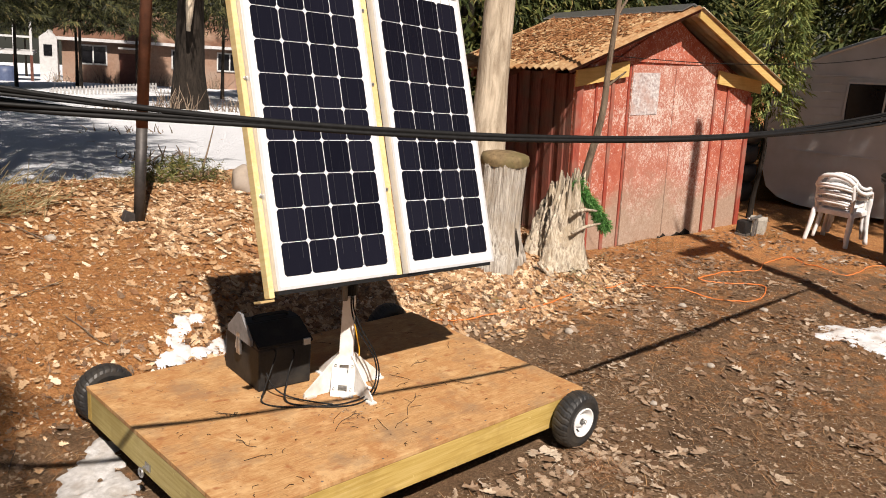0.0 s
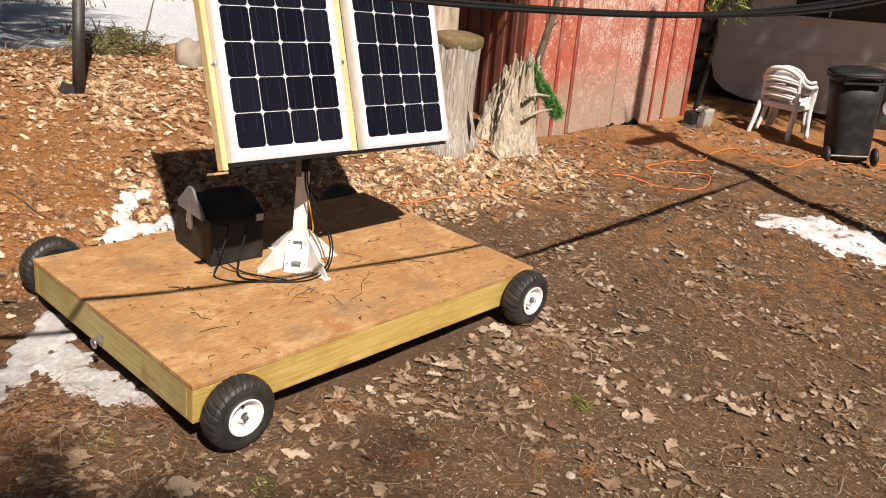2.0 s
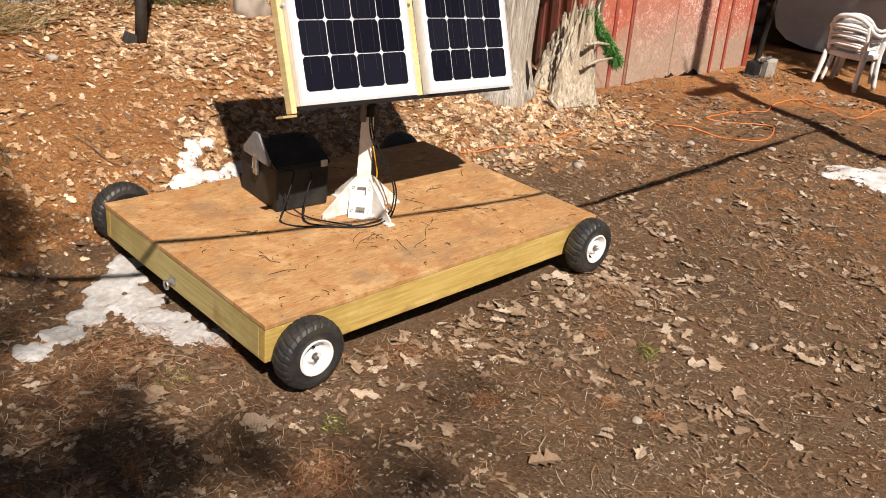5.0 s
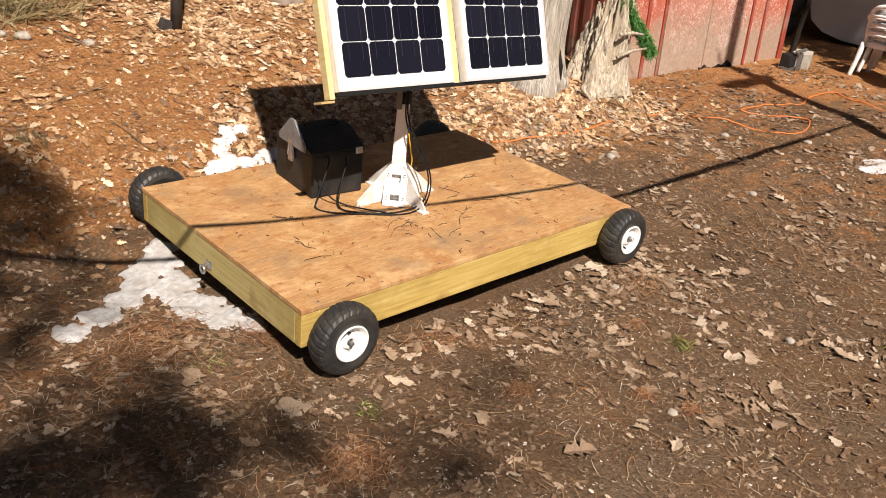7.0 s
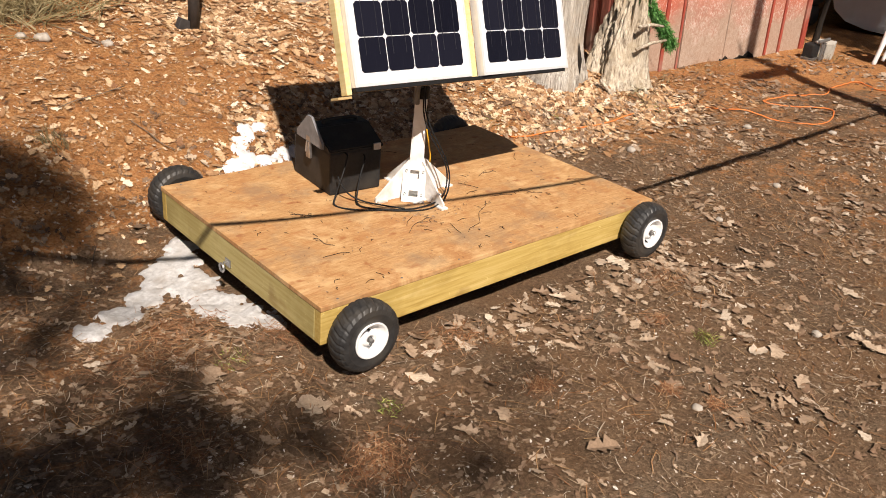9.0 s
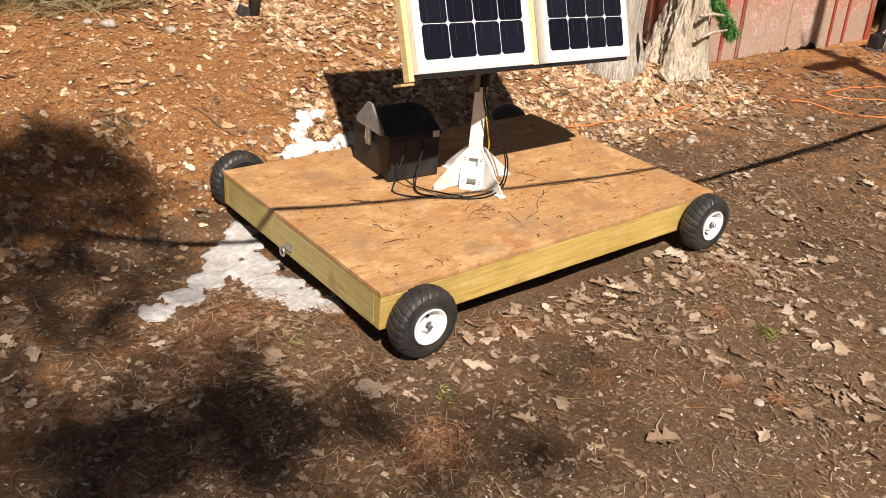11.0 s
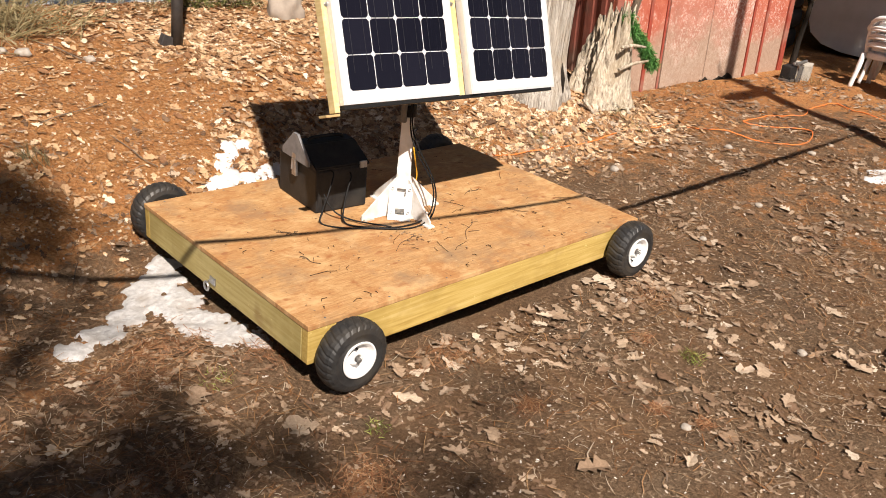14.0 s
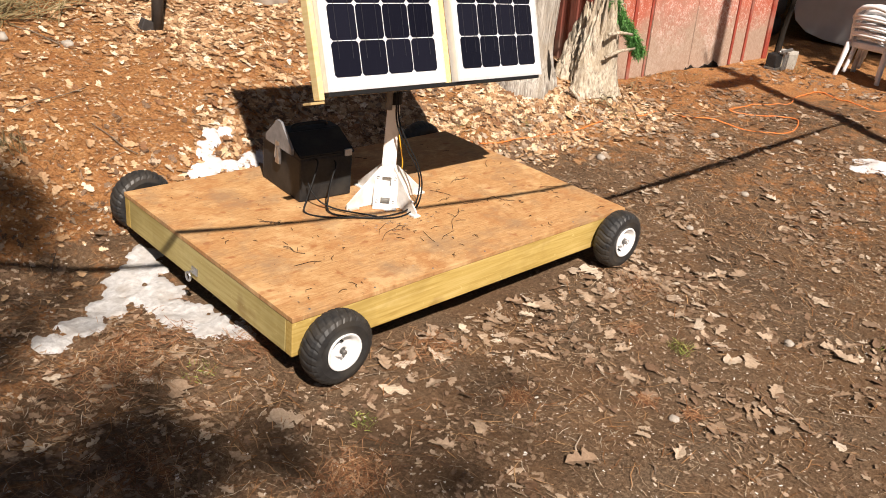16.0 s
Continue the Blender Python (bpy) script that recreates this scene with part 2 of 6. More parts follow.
M = {}
M["ground"] = ground_material()
M["plywood"] = plywood_material()
M["timber_x"] = timber_material("treated_pine_lengthwise", (0.38, 0.245, 0.06), (0.52, 0.365, 0.11), (0.64, 0.475, 0.19), "x")
M["timber_y"] = timber_material("treated_pine_crosswise", (0.36, 0.27, 0.09), (0.46, 0.37, 0.15), (0.55, 0.46, 0.22), "y")
M["yellow_wood"] = timber_material("fresh_yellow_pine", (0.62, 0.46, 0.2), (0.72, 0.56, 0.28), (0.78, 0.63, 0.36), "z", (0.56, 0.38, 0.16))
M["rail_wood"] = timber_material("rail_pine", (0.4, 0.27, 0.12), (0.5, 0.36, 0.17), (0.6, 0.45, 0.24), "x")
M["rubber"] = speckled("black_rubber", (0.012, 0.012, 0.013), (0.035, 0.034, 0.033), 40, 0.5, 0, 0.45, 0.3, 0.002, grime=(0.045, 0.038, 0.03), grime_scale=9)
M["rim"] = speckled("white_rim_paint", (0.72, 0.71, 0.69), (0.85, 0.85, 0.84), 25, 0.35, 0, 0.5, 0.1, 0.001)
M["steel"] = speckled("zinc_steel", (0.35, 0.35, 0.36), (0.6, 0.6, 0.6), 50, 0.35, 0.9, 0.5, 0.1, 0.001)
M["white_paint"] = speckled("white_steel_paint", (0.74, 0.73, 0.7), (0.88, 0.87, 0.85), 14, 0.4, 0, 0.45, 0.12, 0.002, grime=(0.5, 0.46, 0.4), grime_scale=6)
M["grey_steel"] = speckled("dull_grey_steel", (0.12, 0.115, 0.11), (0.24, 0.23, 0.22), 30, 0.5, 0.5, 0.4, 0.2, 0.002)
M["alu"] = speckled("anodised_aluminium", (0.72, 0.72, 0.72), (0.82, 0.82, 0.82), 30, 0.4, 0.35, 0.5, 0.05, 0.001)
M["backsheet"] = speckled("white_backsheet", (0.78, 0.79, 0.8), (0.86, 0.86, 0.87), 12, 0.2, 0, 0.5, 0.03, 0.001)
M["cell"] = cell_material()
M["ribbon"] = speckled("tinned_ribbon", (0.025, 0.025, 0.03), (0.06, 0.06, 0.07), 9, 0.3, 0.3, 0.5, 0.02, 0.001)
M["black_plastic"] = speckled("black_plastic", (0.01, 0.01, 0.0105), (0.022, 0.022, 0.023), 80, 0.55, 0, 0.3, 0.25, 0.001, grime=(0.035, 0.033, 0.03), grime_scale=8)
M["grey_plastic"] = speckled("grey_plastic", (0.15, 0.15, 0.155), (0.25, 0.25, 0.255), 30, 0.45, 0, 0.45, 0.2, 0.001)
M["cable"] = speckled("black_cable_sheath", (0.006, 0.006, 0.0065), (0.016, 0.016, 0.016), 60, 0.6, 0, 0.25, 0.1, 0.001)
M["yellow_cable"] = speckled("yellow_wire", (0.7, 0.36, 0.02), (0.8, 0.45, 0.04), 30, 0.5)
M["orange"] = speckled("orange_cord", (0.62, 0.15, 0.03), (0.8, 0.26, 0.07), 20, 0.5, relief=0.1)
M["shed"] = shed_paint("flaking_red_paint", 0.02, (0.37, 0.078, 0.046), (0.5, 0.165, 0.105))
M["shed_door"] = shed_paint("worn_pink_red_paint", 0.06, (0.38, 0.125, 0.085), (0.5, 0.22, 0.16))
# darker copy of the shed's red: the side walls' shade is in its colour
M["shed_shaded"] = speckled("shaded_weathered_boards", (0.09, 0.022, 0.015), (0.25, 0.075, 0.05), 12, 0.85, stretch=(6, 6, 0.5), relief=0.6, grime=(0.12, 0.07, 0.05))
M["shed_batten"] = speckled("red_batten_paint", (0.2, 0.03, 0.018), (0.4, 0.075, 0.045), 16, 0.75, stretch=(5, 5, 0.5), relief=0.5, grime=(0.3, 0.16, 0.12))
M["shed_white"] = speckled("worn_white_paint", (0.24, 0.17, 0.16), (0.78, 0.76, 0.76), 40, 0.7, relief=0.5, grime=(0.45, 0.3, 0.26), grime_scale=8)
M["fascia"] = timber_material("yellow_painted_fascia", (0.5, 0.32, 0.1), (0.62, 0.42, 0.15), (0.7, 0.5, 0.22), "x", (0.45, 0.22, 0.06))
M["roof_rust"] = speckled("rusty_corrugated_sheet", (0.26, 0.14, 0.06), (0.58, 0.42, 0.24), 22, 0.85, 0.0, 0.2, 0.4, 0.004, grime=(0.27, 0.115, 0.042), grime_scale=3.4)
M["roof_edge"] = speckled("bare_galvanised_sheet", (0.42, 0.38, 0.3), (0.66, 0.6, 0.48), 14, 0.5, 0.4, 0.4, 0.2, 0.002, grime=(0.45, 0.28, 0.14))
M["bark_pale"] = bark_material("pale_bark", (0.3, 0.23, 0.16), (0.68, 0.58, 0.45))
M["bark_dark"] = bark_material("dark_bark", (0.01, 0.008, 0.006), (0.035, 0.027, 0.021))
M["bark_grey"] = bark_material("grey_bark", (0.1, 0.075, 0.055), (0.28, 0.21, 0.15), 0.2, 22)
M["dead_wood"] = speckled("weathered_dead_wood", (0.15, 0.1, 0.066), (0.84, 0.75, 0.6), 15, 0.9, 0, 0.2, 1.0, 0.02, stretch=(4, 4, 0.7), grime=(0.46, 0.37, 0.26), grime_scale=6)
M["stump_wood"] = speckled("grey_split_wood", (0.14, 0.11, 0.085), (0.78, 0.73, 0.65), 17, 0.9, 0, 0.2, 1.0, 0.02, stretch=(5, 5, 0.28), grime=(0.42, 0.35, 0.27), grime_scale=5)
M["stump_cut"] = speckled("old_sawn_wood", (0.09, 0.06, 0.03), (0.3, 0.21, 0.11), 25, 0.85, relief=0.5, grime=(0.12, 0.1, 0.04))
M["pole_rust"] = speckled("rusty_pipe", (0.09, 0.04, 0.025), (0.2, 0.085, 0.05), 12, 0.7, 0.3, 0.4, 0.3, 0.002)
M["pole_grey"] = speckled("grey_pipe", (0.045, 0.042, 0.042), (0.1, 0.09, 0.085), 14, 0.55, 0.5, 0.4, 0.3, 0.002)
M["snow"] = speckled("old_snow", (0.6, 0.61, 0.63), (0.78, 0.79, 0.8), 16, 0.6, 0, 0.3, 0.7, 0.012, grime=(0.5, 0.46, 0.43), grime_scale=7)
M["dirty_snow"] = speckled("dirty_old_snow", (0.36, 0.35, 0.34), (0.61, 0.6, 0.595), 40, 0.7, 0, 0.3, 0.8, 0.012, grime=(0.36, 0.33, 0.3), grime_scale=9)
M["trailer"] = speckled("dull_grey_aluminium", (0.43, 0.435, 0.445), (0.52, 0.525, 0.535), 3, 0.36, 0.15, 0.4, 0.08, 0.002, grime=(0.36, 0.355, 0.35), grime_scale=1.3)
M["trailer_rib"] = speckled("bright_trim", (0.4, 0.4, 0.4), (0.6, 0.6, 0.6), 6, 0.3, 0.6)
M["dark_glass"] = speckled("dark_window_glass", (0.006, 0.006, 0.007), (0.014, 0.014, 0.016), 4, 0.08, 0, 0.3, 0.02, 0.001)
M["white_plastic"] = speckled("white_resin", (0.72, 0.72, 0.73), (0.84, 0.84, 0.84), 18, 0.4, 0, 0.45, 0.05, 0.001, grime=(0.6, 0.59, 0.57))
M["concrete"] = speckled("concrete_block", (0.3, 0.28, 0.24), (0.5, 0.47, 0.41), 30, 0.9, relief=0.5)
M["stone"] = speckled("pale_stone", (0.26, 0.22, 0.18), (0.48, 0.43, 0.37), 25, 0.85, relief=0.5)
M["beige_stone"] = speckled("beige_boulder", (0.27, 0.22, 0.18), (0.38, 0.32, 0.26), 12, 0.9, relief=0.4)
M["garland"] = island_leaf("green_tinsel", [(0.0, (0.03, 0.12, 0.022)), (0.6, (0.09, 0.28, 0.06)), (1.0, (0.2, 0.42, 0.13))], 0.5)
M["house_wall"] = speckled("faded_pink_brick", (0.24, 0.145, 0.1), (0.36, 0.225, 0.16), 5, 0.85, grime=(0.3, 0.22, 0.17), grime_scale=0.6)
M["house_roof"] = speckled("brown_shingle_roof", (0.09, 0.045, 0.03), (0.2, 0.1, 0.06), 3, 0.9, grime=(0.3, 0.2, 0.14), grime_scale=0.5)
M["white_trim"] = speckled("white_house_trim", (0.46, 0.46, 0.46), (0.62, 0.62, 0.62), 5, 0.6)
M["fence"] = speckled("weathered_grey_pickets", (0.3, 0.29, 0.28), (0.6, 0.59, 0.57), 4, 0.8)
M["brown_door"] = speckled("brown_door_paint", (0.09, 0.03, 0.02), (0.14, 0.05, 0.035), 6, 0.5)
M["blue_plastic"] = speckled("dull_blue_plastic", (0.05, 0.07, 0.14), (0.09, 0.12, 0.2), 6, 0.5)
M["leaf_pale"] = island_leaf("dry_oak_leaves", [(0.0, (0.21, 0.095, 0.042)), (0.35, (0.41, 0.235, 0.115)), (0.7, (0.6, 0.4, 0.23)), (0.93, (0.74, 0.56, 0.38)), (1.0, (0.84, 0.72, 0.56))])
M["leaf_brown"] = island_leaf("damp_brown_leaves", [(0.0, (0.12, 0.066, 0.036)), (0.4, (0.21, 0.128, 0.078)), (0.75, (0.33, 0.225, 0.145)), (1.0, (0.5, 0.385, 0.275))])
def single_leaf_material():
    m, n, l, b = material("dry_leaf_skin", 0.7, 0, 0.3)
    oi = n.new("ShaderNodeObjectInfo")
    col = ramp(n, l, oi.outputs["Random"], [(0.0, (0.27, 0.175, 0.11)), (0.5, (0.4, 0.29, 0.2)), (1.0, (0.54, 0.43, 0.32))])
    veins = noise_node(n, l, coords(n, l), 110, 4, 0.7)
    col = mix(n, l, 0.7, col, ramp(n, l, veins, [(0.3, (0.5, 0.45, 0.4)), (0.65, (1, 1, 1))]), "MULTIPLY")
    l.new(col, b.inputs["Base Color"])
    bump(n, l, b, veins, 0.4, 0.002)
    return m


M["single_leaf"] = single_leaf_material()
M["leaf_grey"] = island_leaf("bleached_leaves", [(0.0, (0.19, 0.118, 0.072)), (0.4, (0.29, 0.2, 0.132)), (0.8, (0.4, 0.305, 0.22)), (1.0, (0.6, 0.5, 0.39))])
M["russet"] = island_leaf("russet_needles", [(0.0, (0.2, 0.08, 0.034)), (0.6, (0.36, 0.17, 0.08)), (1.0, (0.5, 0.32, 0.18))])
M["chips"] = island_leaf("pale_wood_chips", [(0.0, (0.2, 0.13, 0.08)), (0.5, (0.45, 0.34, 0.24)), (1.0, (0.8, 0.74, 0.66))])
M["needles"] = island_leaf("fallen_needles", [(0.0, (0.16, 0.06, 0.02)), (0.5, (0.33, 0.15, 0.055)), (1.0, (0.52, 0.32, 0.16))])
M["roof_needles"] = island_leaf("rusty_needles", [(0.0, (0.2, 0.075, 0.027)), (0.5, (0.3, 0.125, 0.046)), (0.9, (0.42, 0.2, 0.085)), (1.0, (0.55, 0.42, 0.26))])
M["strands"] = island_leaf("dry_strands", [(0.0, (0.14, 0.075, 0.04)), (0.5, (0.3, 0.18, 0.1)), (0.85, (0.46, 0.34, 0.22)), (1.0, (0.66, 0.58, 0.46))])
# brighter copy of the cedar greens, with sunlight put into the colour
M["cedar_sunlit"] = island_leaf("sunlit_cedar_foliage", [(0.0, (0.05, 0.08, 0.02)), (0.5, (0.16, 0.2, 0.05)), (1.0, (0.34, 0.36, 0.11))])
M["twig"] = island_leaf("dead_twigs", [(0.0, (0.1, 0.07, 0.05)), (0.6, (0.28, 0.2, 0.14)), (1.0, (0.45, 0.36, 0.27))])
M["sprig"] = speckled("dead_sprig_bark", (0.05, 0.032, 0.02), (0.13, 0.085, 0.05), 60, 0.85)
M["cedar"] = island_leaf("cedar_foliage", [(0.0, (0.022, 0.035, 0.01)), (0.5, (0.07, 0.09, 0.023)), (0.85, (0.17, 0.18, 0.05)), (1.0, (0.24, 0.17, 0.06))])
M["dark_foliage"] = island_leaf("dark_fir_foliage", [(0.0, (0.014, 0.017, 0.007)), (0.6, (0.05, 0.056, 0.019)), (0.9, (0.11, 0.11, 0.036)), (1.0, (0.16, 0.12, 0.05))])
M["grass"] = island_leaf("spring_grass", [(0.0, (0.16, 0.2, 0.035)), (0.5, (0.3, 0.36, 0.07)), (1.0, (0.5, 0.47, 0.17))])
M["shrub"] = island_leaf("olive_shrub_leaves", [(0.0, (0.04, 0.05, 0.014)), (0.5, (0.12, 0.13, 0.035)), (0.85, (0.24, 0.23, 0.08)), (1.0, (0.34, 0.2, 0.08))])
M["dry_grass"] = island_leaf("dry_grass", [(0.0, (0.16, 0.12, 0.05)), (0.5, (0.3, 0.24, 0.12)), (1.0, (0.45, 0.38, 0.22))])


# ---------------------------------------------------------------- mesh helpers
def finish(bm, name, mat, smooth=False):
    me = bpy.data.meshes.new(name)
    bm.normal_update()
    bm.to_mesh(me)
    bm.free()
    for m in mat if isinstance(mat, (list, tuple)) else [mat]:
        me.materials.append(m)
    if smooth:
        me.shade_smooth()
    return me


def part(name, bm, mat, parent=None, label="", smooth=False):
    ob = new(name, finish(bm, name, mat, smooth))
    if parent is not None:
        ob.parent = parent
    if label:
        tagged(ob, label)
    return ob


def empty(name, m=Matrix(), **tags):
    ob = new(name)
    ob.empty_display_size = 0.1
    ob.matrix_basis = m
    return tagged(ob, **tags)


def box(cx, cy, cz, sx, sy, sz, bevel=0.0, turn=None, bm=None):
    own = bmesh.new()
    bmesh.ops.create_cube(own, size=1.0)
    bmesh.ops.scale(own, vec=(sx, sy, sz), verts=own.verts)
    if bevel:
        bmesh.ops.bevel(own, geom=own.edges[:], offset=bevel, segments=2, affect="EDGES", profile=0.6)
    if turn is not None:
        bmesh.ops.transform(own, matrix=turn.to_4x4(), verts=own.verts)
    bmesh.ops.translate(own, vec=(cx, cy, cz), verts=own.verts)
    if bm is None:
        return own
    tmp = bpy.data.meshes.new("tmp")
    own.to_mesh(tmp)
    own.free()
    bm.from_mesh(tmp)
    bpy.data.meshes.remove(tmp)
    return bm


def tube(points, radius, sides=8, bm=None, cap=True):
    """A tube along points; radius is one number or one for each point."""
    bm = bm or bmesh.new()
    pts = [Vector(p) for p in points]
    rad = radius if isinstance(radius, (list, tuple)) else [radius] * len(pts)
    rings, ref = [], None
    for i, p in enumerate(pts):
        d = (pts[min(i + 1, len(pts) - 1)] - pts[max(i - 1, 0)]).normalized()
        if ref is None:
            ref = d.orthogonal().normalized()
        ref = (ref - d * ref.dot(d)).normalized()
        s = d.cross(ref)
        rings.append([bm.verts.new(p + rad[i] * (math.cos(a) * ref + math.sin(a) * s)) for a in (2 * math.pi * k / sides for k in range(sides))])
    for a, b in zip(rings, rings[1:]):
        for k in range(sides):
            bm.faces.new((a[k], a[(k + 1) % sides], b[(k + 1) % sides], b[k]))
    if cap:
        bm.faces.new(rings[0][::-1])
        bm.faces.new(rings[-1])
    return bm


def smooth_path(points, steps=6):
    """Catmull-Rom through the points."""
    p = [Vector(q) for q in points]
    p = [2 * p[0] - p[1]] + p + [2 * p[-1] - p[-2]]
    out = []
    for i in range(1, len(p) - 2):
        for k in range(steps):
            t = k / steps
            out.append(0.5 * (2 * p[i] + (p[i + 1] - p[i - 1]) * t + (2 * p[i - 1] - 5 * p[i] + 4 * p[i + 1] - p[i + 2]) * t * t + (3 * p[i] - p[i - 1] - 3 * p[i + 1] + p[i + 2]) * t ** 3))
    return out + [p[-2]]


def lathe(profile, sides=40, axis="z", bm=None, wobble=None):
    """Turn (radius, height) pairs about an axis."""
    bm = bm or bmesh.new()
    rings = []
    for j, (r, h) in enumerate(profile):
        ring = []
        for k in range(sides):
            a = 2 * math.pi * k / sides
            rr = r * (wobble(a, h, j) if wobble else 1)
            c, s = rr * math.cos(a), rr * math.sin(a)
            ring.append(bm.verts.new({"z": (c, s, h), "y": (c, h, s), "x": (h, c, s)}[axis]))
        rings.append(ring)
    for a, b in zip(rings, rings[1:]):
        for k in range(sides):
            q = (a[k], a[(k + 1) % sides], b[(k + 1) % sides], b[k])
            bm.faces.new(q[::-1] if axis == "y" else q)
    return bm


def prism(outline, depth, axis="y", bm=None):
    """Extrude a closed outline of (a, z) pairs by depth along an axis, from 0."""
    bm = bm or bmesh.new()
    put = (lambda a, z, d: (a, d, z)) if axis == "y" else (lambda a, z, d: (d, a, z))
    f = [bm.verts.new(put(a, z, 0)) for a, z in outline]
    g = [bm.verts.new(put(a, z, depth)) for a, z in outline]
    bm.faces.new(f)
    bm.faces.new(g[::-1])
    for k in range(len(f)):
        j = (k + 1) % len(f)
        bm.faces.new((f[j], f[k], g[k], g[j]))
    bmesh.ops.recalc_face_normals(bm, faces=bm.faces)
    return bm


def pydata(name, verts, faces, mat, smooth=False):
    me = bpy.data.meshes.new(name)
    me.from_pydata(verts, [], faces)
    me.materials.append(mat)
    if smooth:
        me.shade_smooth()
    return me


def step(a, b, x):
    t = min(1.0, max(0.0, (x - a) / (b - a)))
    return t * t * (3 - 2 * t)


# ---------------------------------------------------------------- ground
def ground_z(x, y, rough=True):
    """Height of the ground: level yard, a bank of needles and leaves behind the cart, a snowy slope beyond it."""
    d = y - 1.2 - 0.12 * math.sin(1.3 * x)
    bank = 0.72 * math.tanh(max(0.0, d + 0.12 * math.exp(-max(0, d) * 4) - 0.12) * 0.45 / 0.72)
    bank *= 1 - step(3.1, 4.5, x) * 0.92
    z = bank + 0.1 * step(2.6, 4.6, x) - 0.05 * step(6.5, 8, x)
    far = math.hypot(x + 1.3, y + 2.1)
    turn = math.degrees(math.atan2(x + 1.3, y + 2.1))
    over = step(3.3, 5.8, y - 0.1 * max(0, -x)) * (1 - step(44, 54, turn)) * step(-75, -50, turn)
    z += over * (0.5 - 0.0706 * far - z)
    if rough:
        k = 1 if far < 12 else 0.5
        z += k * 0.035 * noise.noise((x * 1.4, y * 1.4, 3.0)) + k * 0.016 * noise.noise((x * 5, y * 5, 9.0)) + k * 0.007 * noise.noise((x * 14, y * 14, 1.0))
        z += 0.1 * math.exp(-((x - 3.25) ** 2 + (y - 1.55) ** 2) / 0.3)
    z -= 0.085 * math.exp(-((x - 4.85) ** 2) / 0.9 - ((y - 2.0) ** 2) / 0.14)
    # the cart's far wheels stand a little higher than the near one
    z += 0.035 * math.exp(-((x - 0.13) ** 2 + (y - 1.28) ** 2) / 0.05) + 0.02 * math.exp(-((x - 1.72) ** 2 + (y + 0.06) ** 2) / 0.05)
    return z


def spaced(lo, hi, fine, limit):
    out = [lo + fine * i for i in range(int(round((hi - lo) / fine)) + 1)]
    s, v = fine, hi
    while v < limit:
        s *= 1.28
        v += s
        out.append(v)
    s, v = fine, lo
    while v > -limit:
        s *= 1.28
        v -= s
        out.insert(0, v)
    return out


def needle_mask(x, y):
    m = step(1.1, 1.6, y + 0.25 * noise.noise((x, y, 5.0))) * (1 - 0.4 * step(2.2, 3.0, x) * (1 - step(4.2, 5.2, x)))
    m = max(m, step(0.5, -0.7, x - 0.45 * y) * 0.38)
    m = max(m, step(4.6, 6.2, x + 0.7 * (y - 1)) * 0.85)
    m = max(m, 0.62 * step(-0.2, 1.3, y + 0.3 * noise.noise((x * 1.3, y * 1.3, 31))) * step(2.0, 3.2, x))
    m = max(m, 0.42 * step(1.6, 3.4, x))
    return m


def leaf_density(x, y):
    k = step(1.9, 2.4, x)
    bank = step(1.2 - 0.25 * k, 1.6 - 0.3 * k, y) * (0.05 + 0.95 * step(0.5, 1.9, x + 0.3 * (y - 2))) * (1 - step(3.9, 4.6, x)) * (1 - 0.5 * step(2.6, 3.6, y))
    near = step(-1.25, -0.45, y + 0.4 * max(-1.0, x - 0.8) + 0.4 * noise.noise((x * 1.2, y * 1.2, 21)))
    flat = 0.04 + 0.25 * step(0.7, 2.2, x - 0.25 * y + 0.5 * noise.noise((x, y, 11))) * (0.12 + 0.88 * near) * (1 - 0.45 * step(1.8, 2.6, x))
    flat += 0.3 * math.exp(-((y + 0.24) / 0.16) ** 2) * step(0.1, 0.5, x) * (1 - step(1.7, 2.2, x))
    d = max(1.25 * bank, flat * (1 - step(5.5, 7.5, x)))
    clump = noise.noise((x * 1.5, y * 1.5, 7)) + 0.7 * noise.noise((x * 4.3, y * 4.3, 17))
    if y < 1.0:
        return d * (0.07 + 2.5 * max(0, clump + 0.1))
    return d * (0.16 + 2.0 * max(0, clump + 0.22))


def build_ground():
    xs, ys = spaced(-3.2, 9.0, 0.06, 260), spaced(-3.2, 5.4, 0.06, 260)
    verts = [(x, y, ground_z(x, y)) for y in ys for x in xs]
    w = len(xs)
    faces = [(j * w + i, j * w + i + 1, (j + 1) * w + i + 1, (j + 1) * w + i) for j in range(len(ys) - 1) for i in range(w - 1)]
    me = pydata("ground", verts, faces, M["ground"], True)
    a, b, c = (me.attributes.new(k, "FLOAT", "POINT") for k in ("needles", "snow", "leaves"))
    c.data.foreach_set("value", [min(0.8, (0.95 if y > 1.0 else 0.3) * leaf_density(x, y)) if abs(x) < 12 and abs(y) < 12 else 0.0 for x, y, _ in verts])
    a.data.foreach_set("value", [needle_mask(x, y) for x, y, _ in verts])
    snow = []
    for x, y, _ in verts:
        turn = math.degrees(math.atan2(x + 1.3, y + 2.1))
        snow.append(0.86 * step(4.6, 5.6, y + 0.4 * noise.noise((x, y, 0))) * (1 - step(36, 44, turn)) * step(-60, -40, turn))
    b.data.foreach_set("value", snow)
    tagged(new("ground", me), "brown earth yard with needle litter, rising to a bank and snow", "ground", kind="structure")


build_ground()

# ---------------------------------------------------------------- cart
DECK_L, DECK_W, DECK_Z = 1.829, 1.219, 0.26


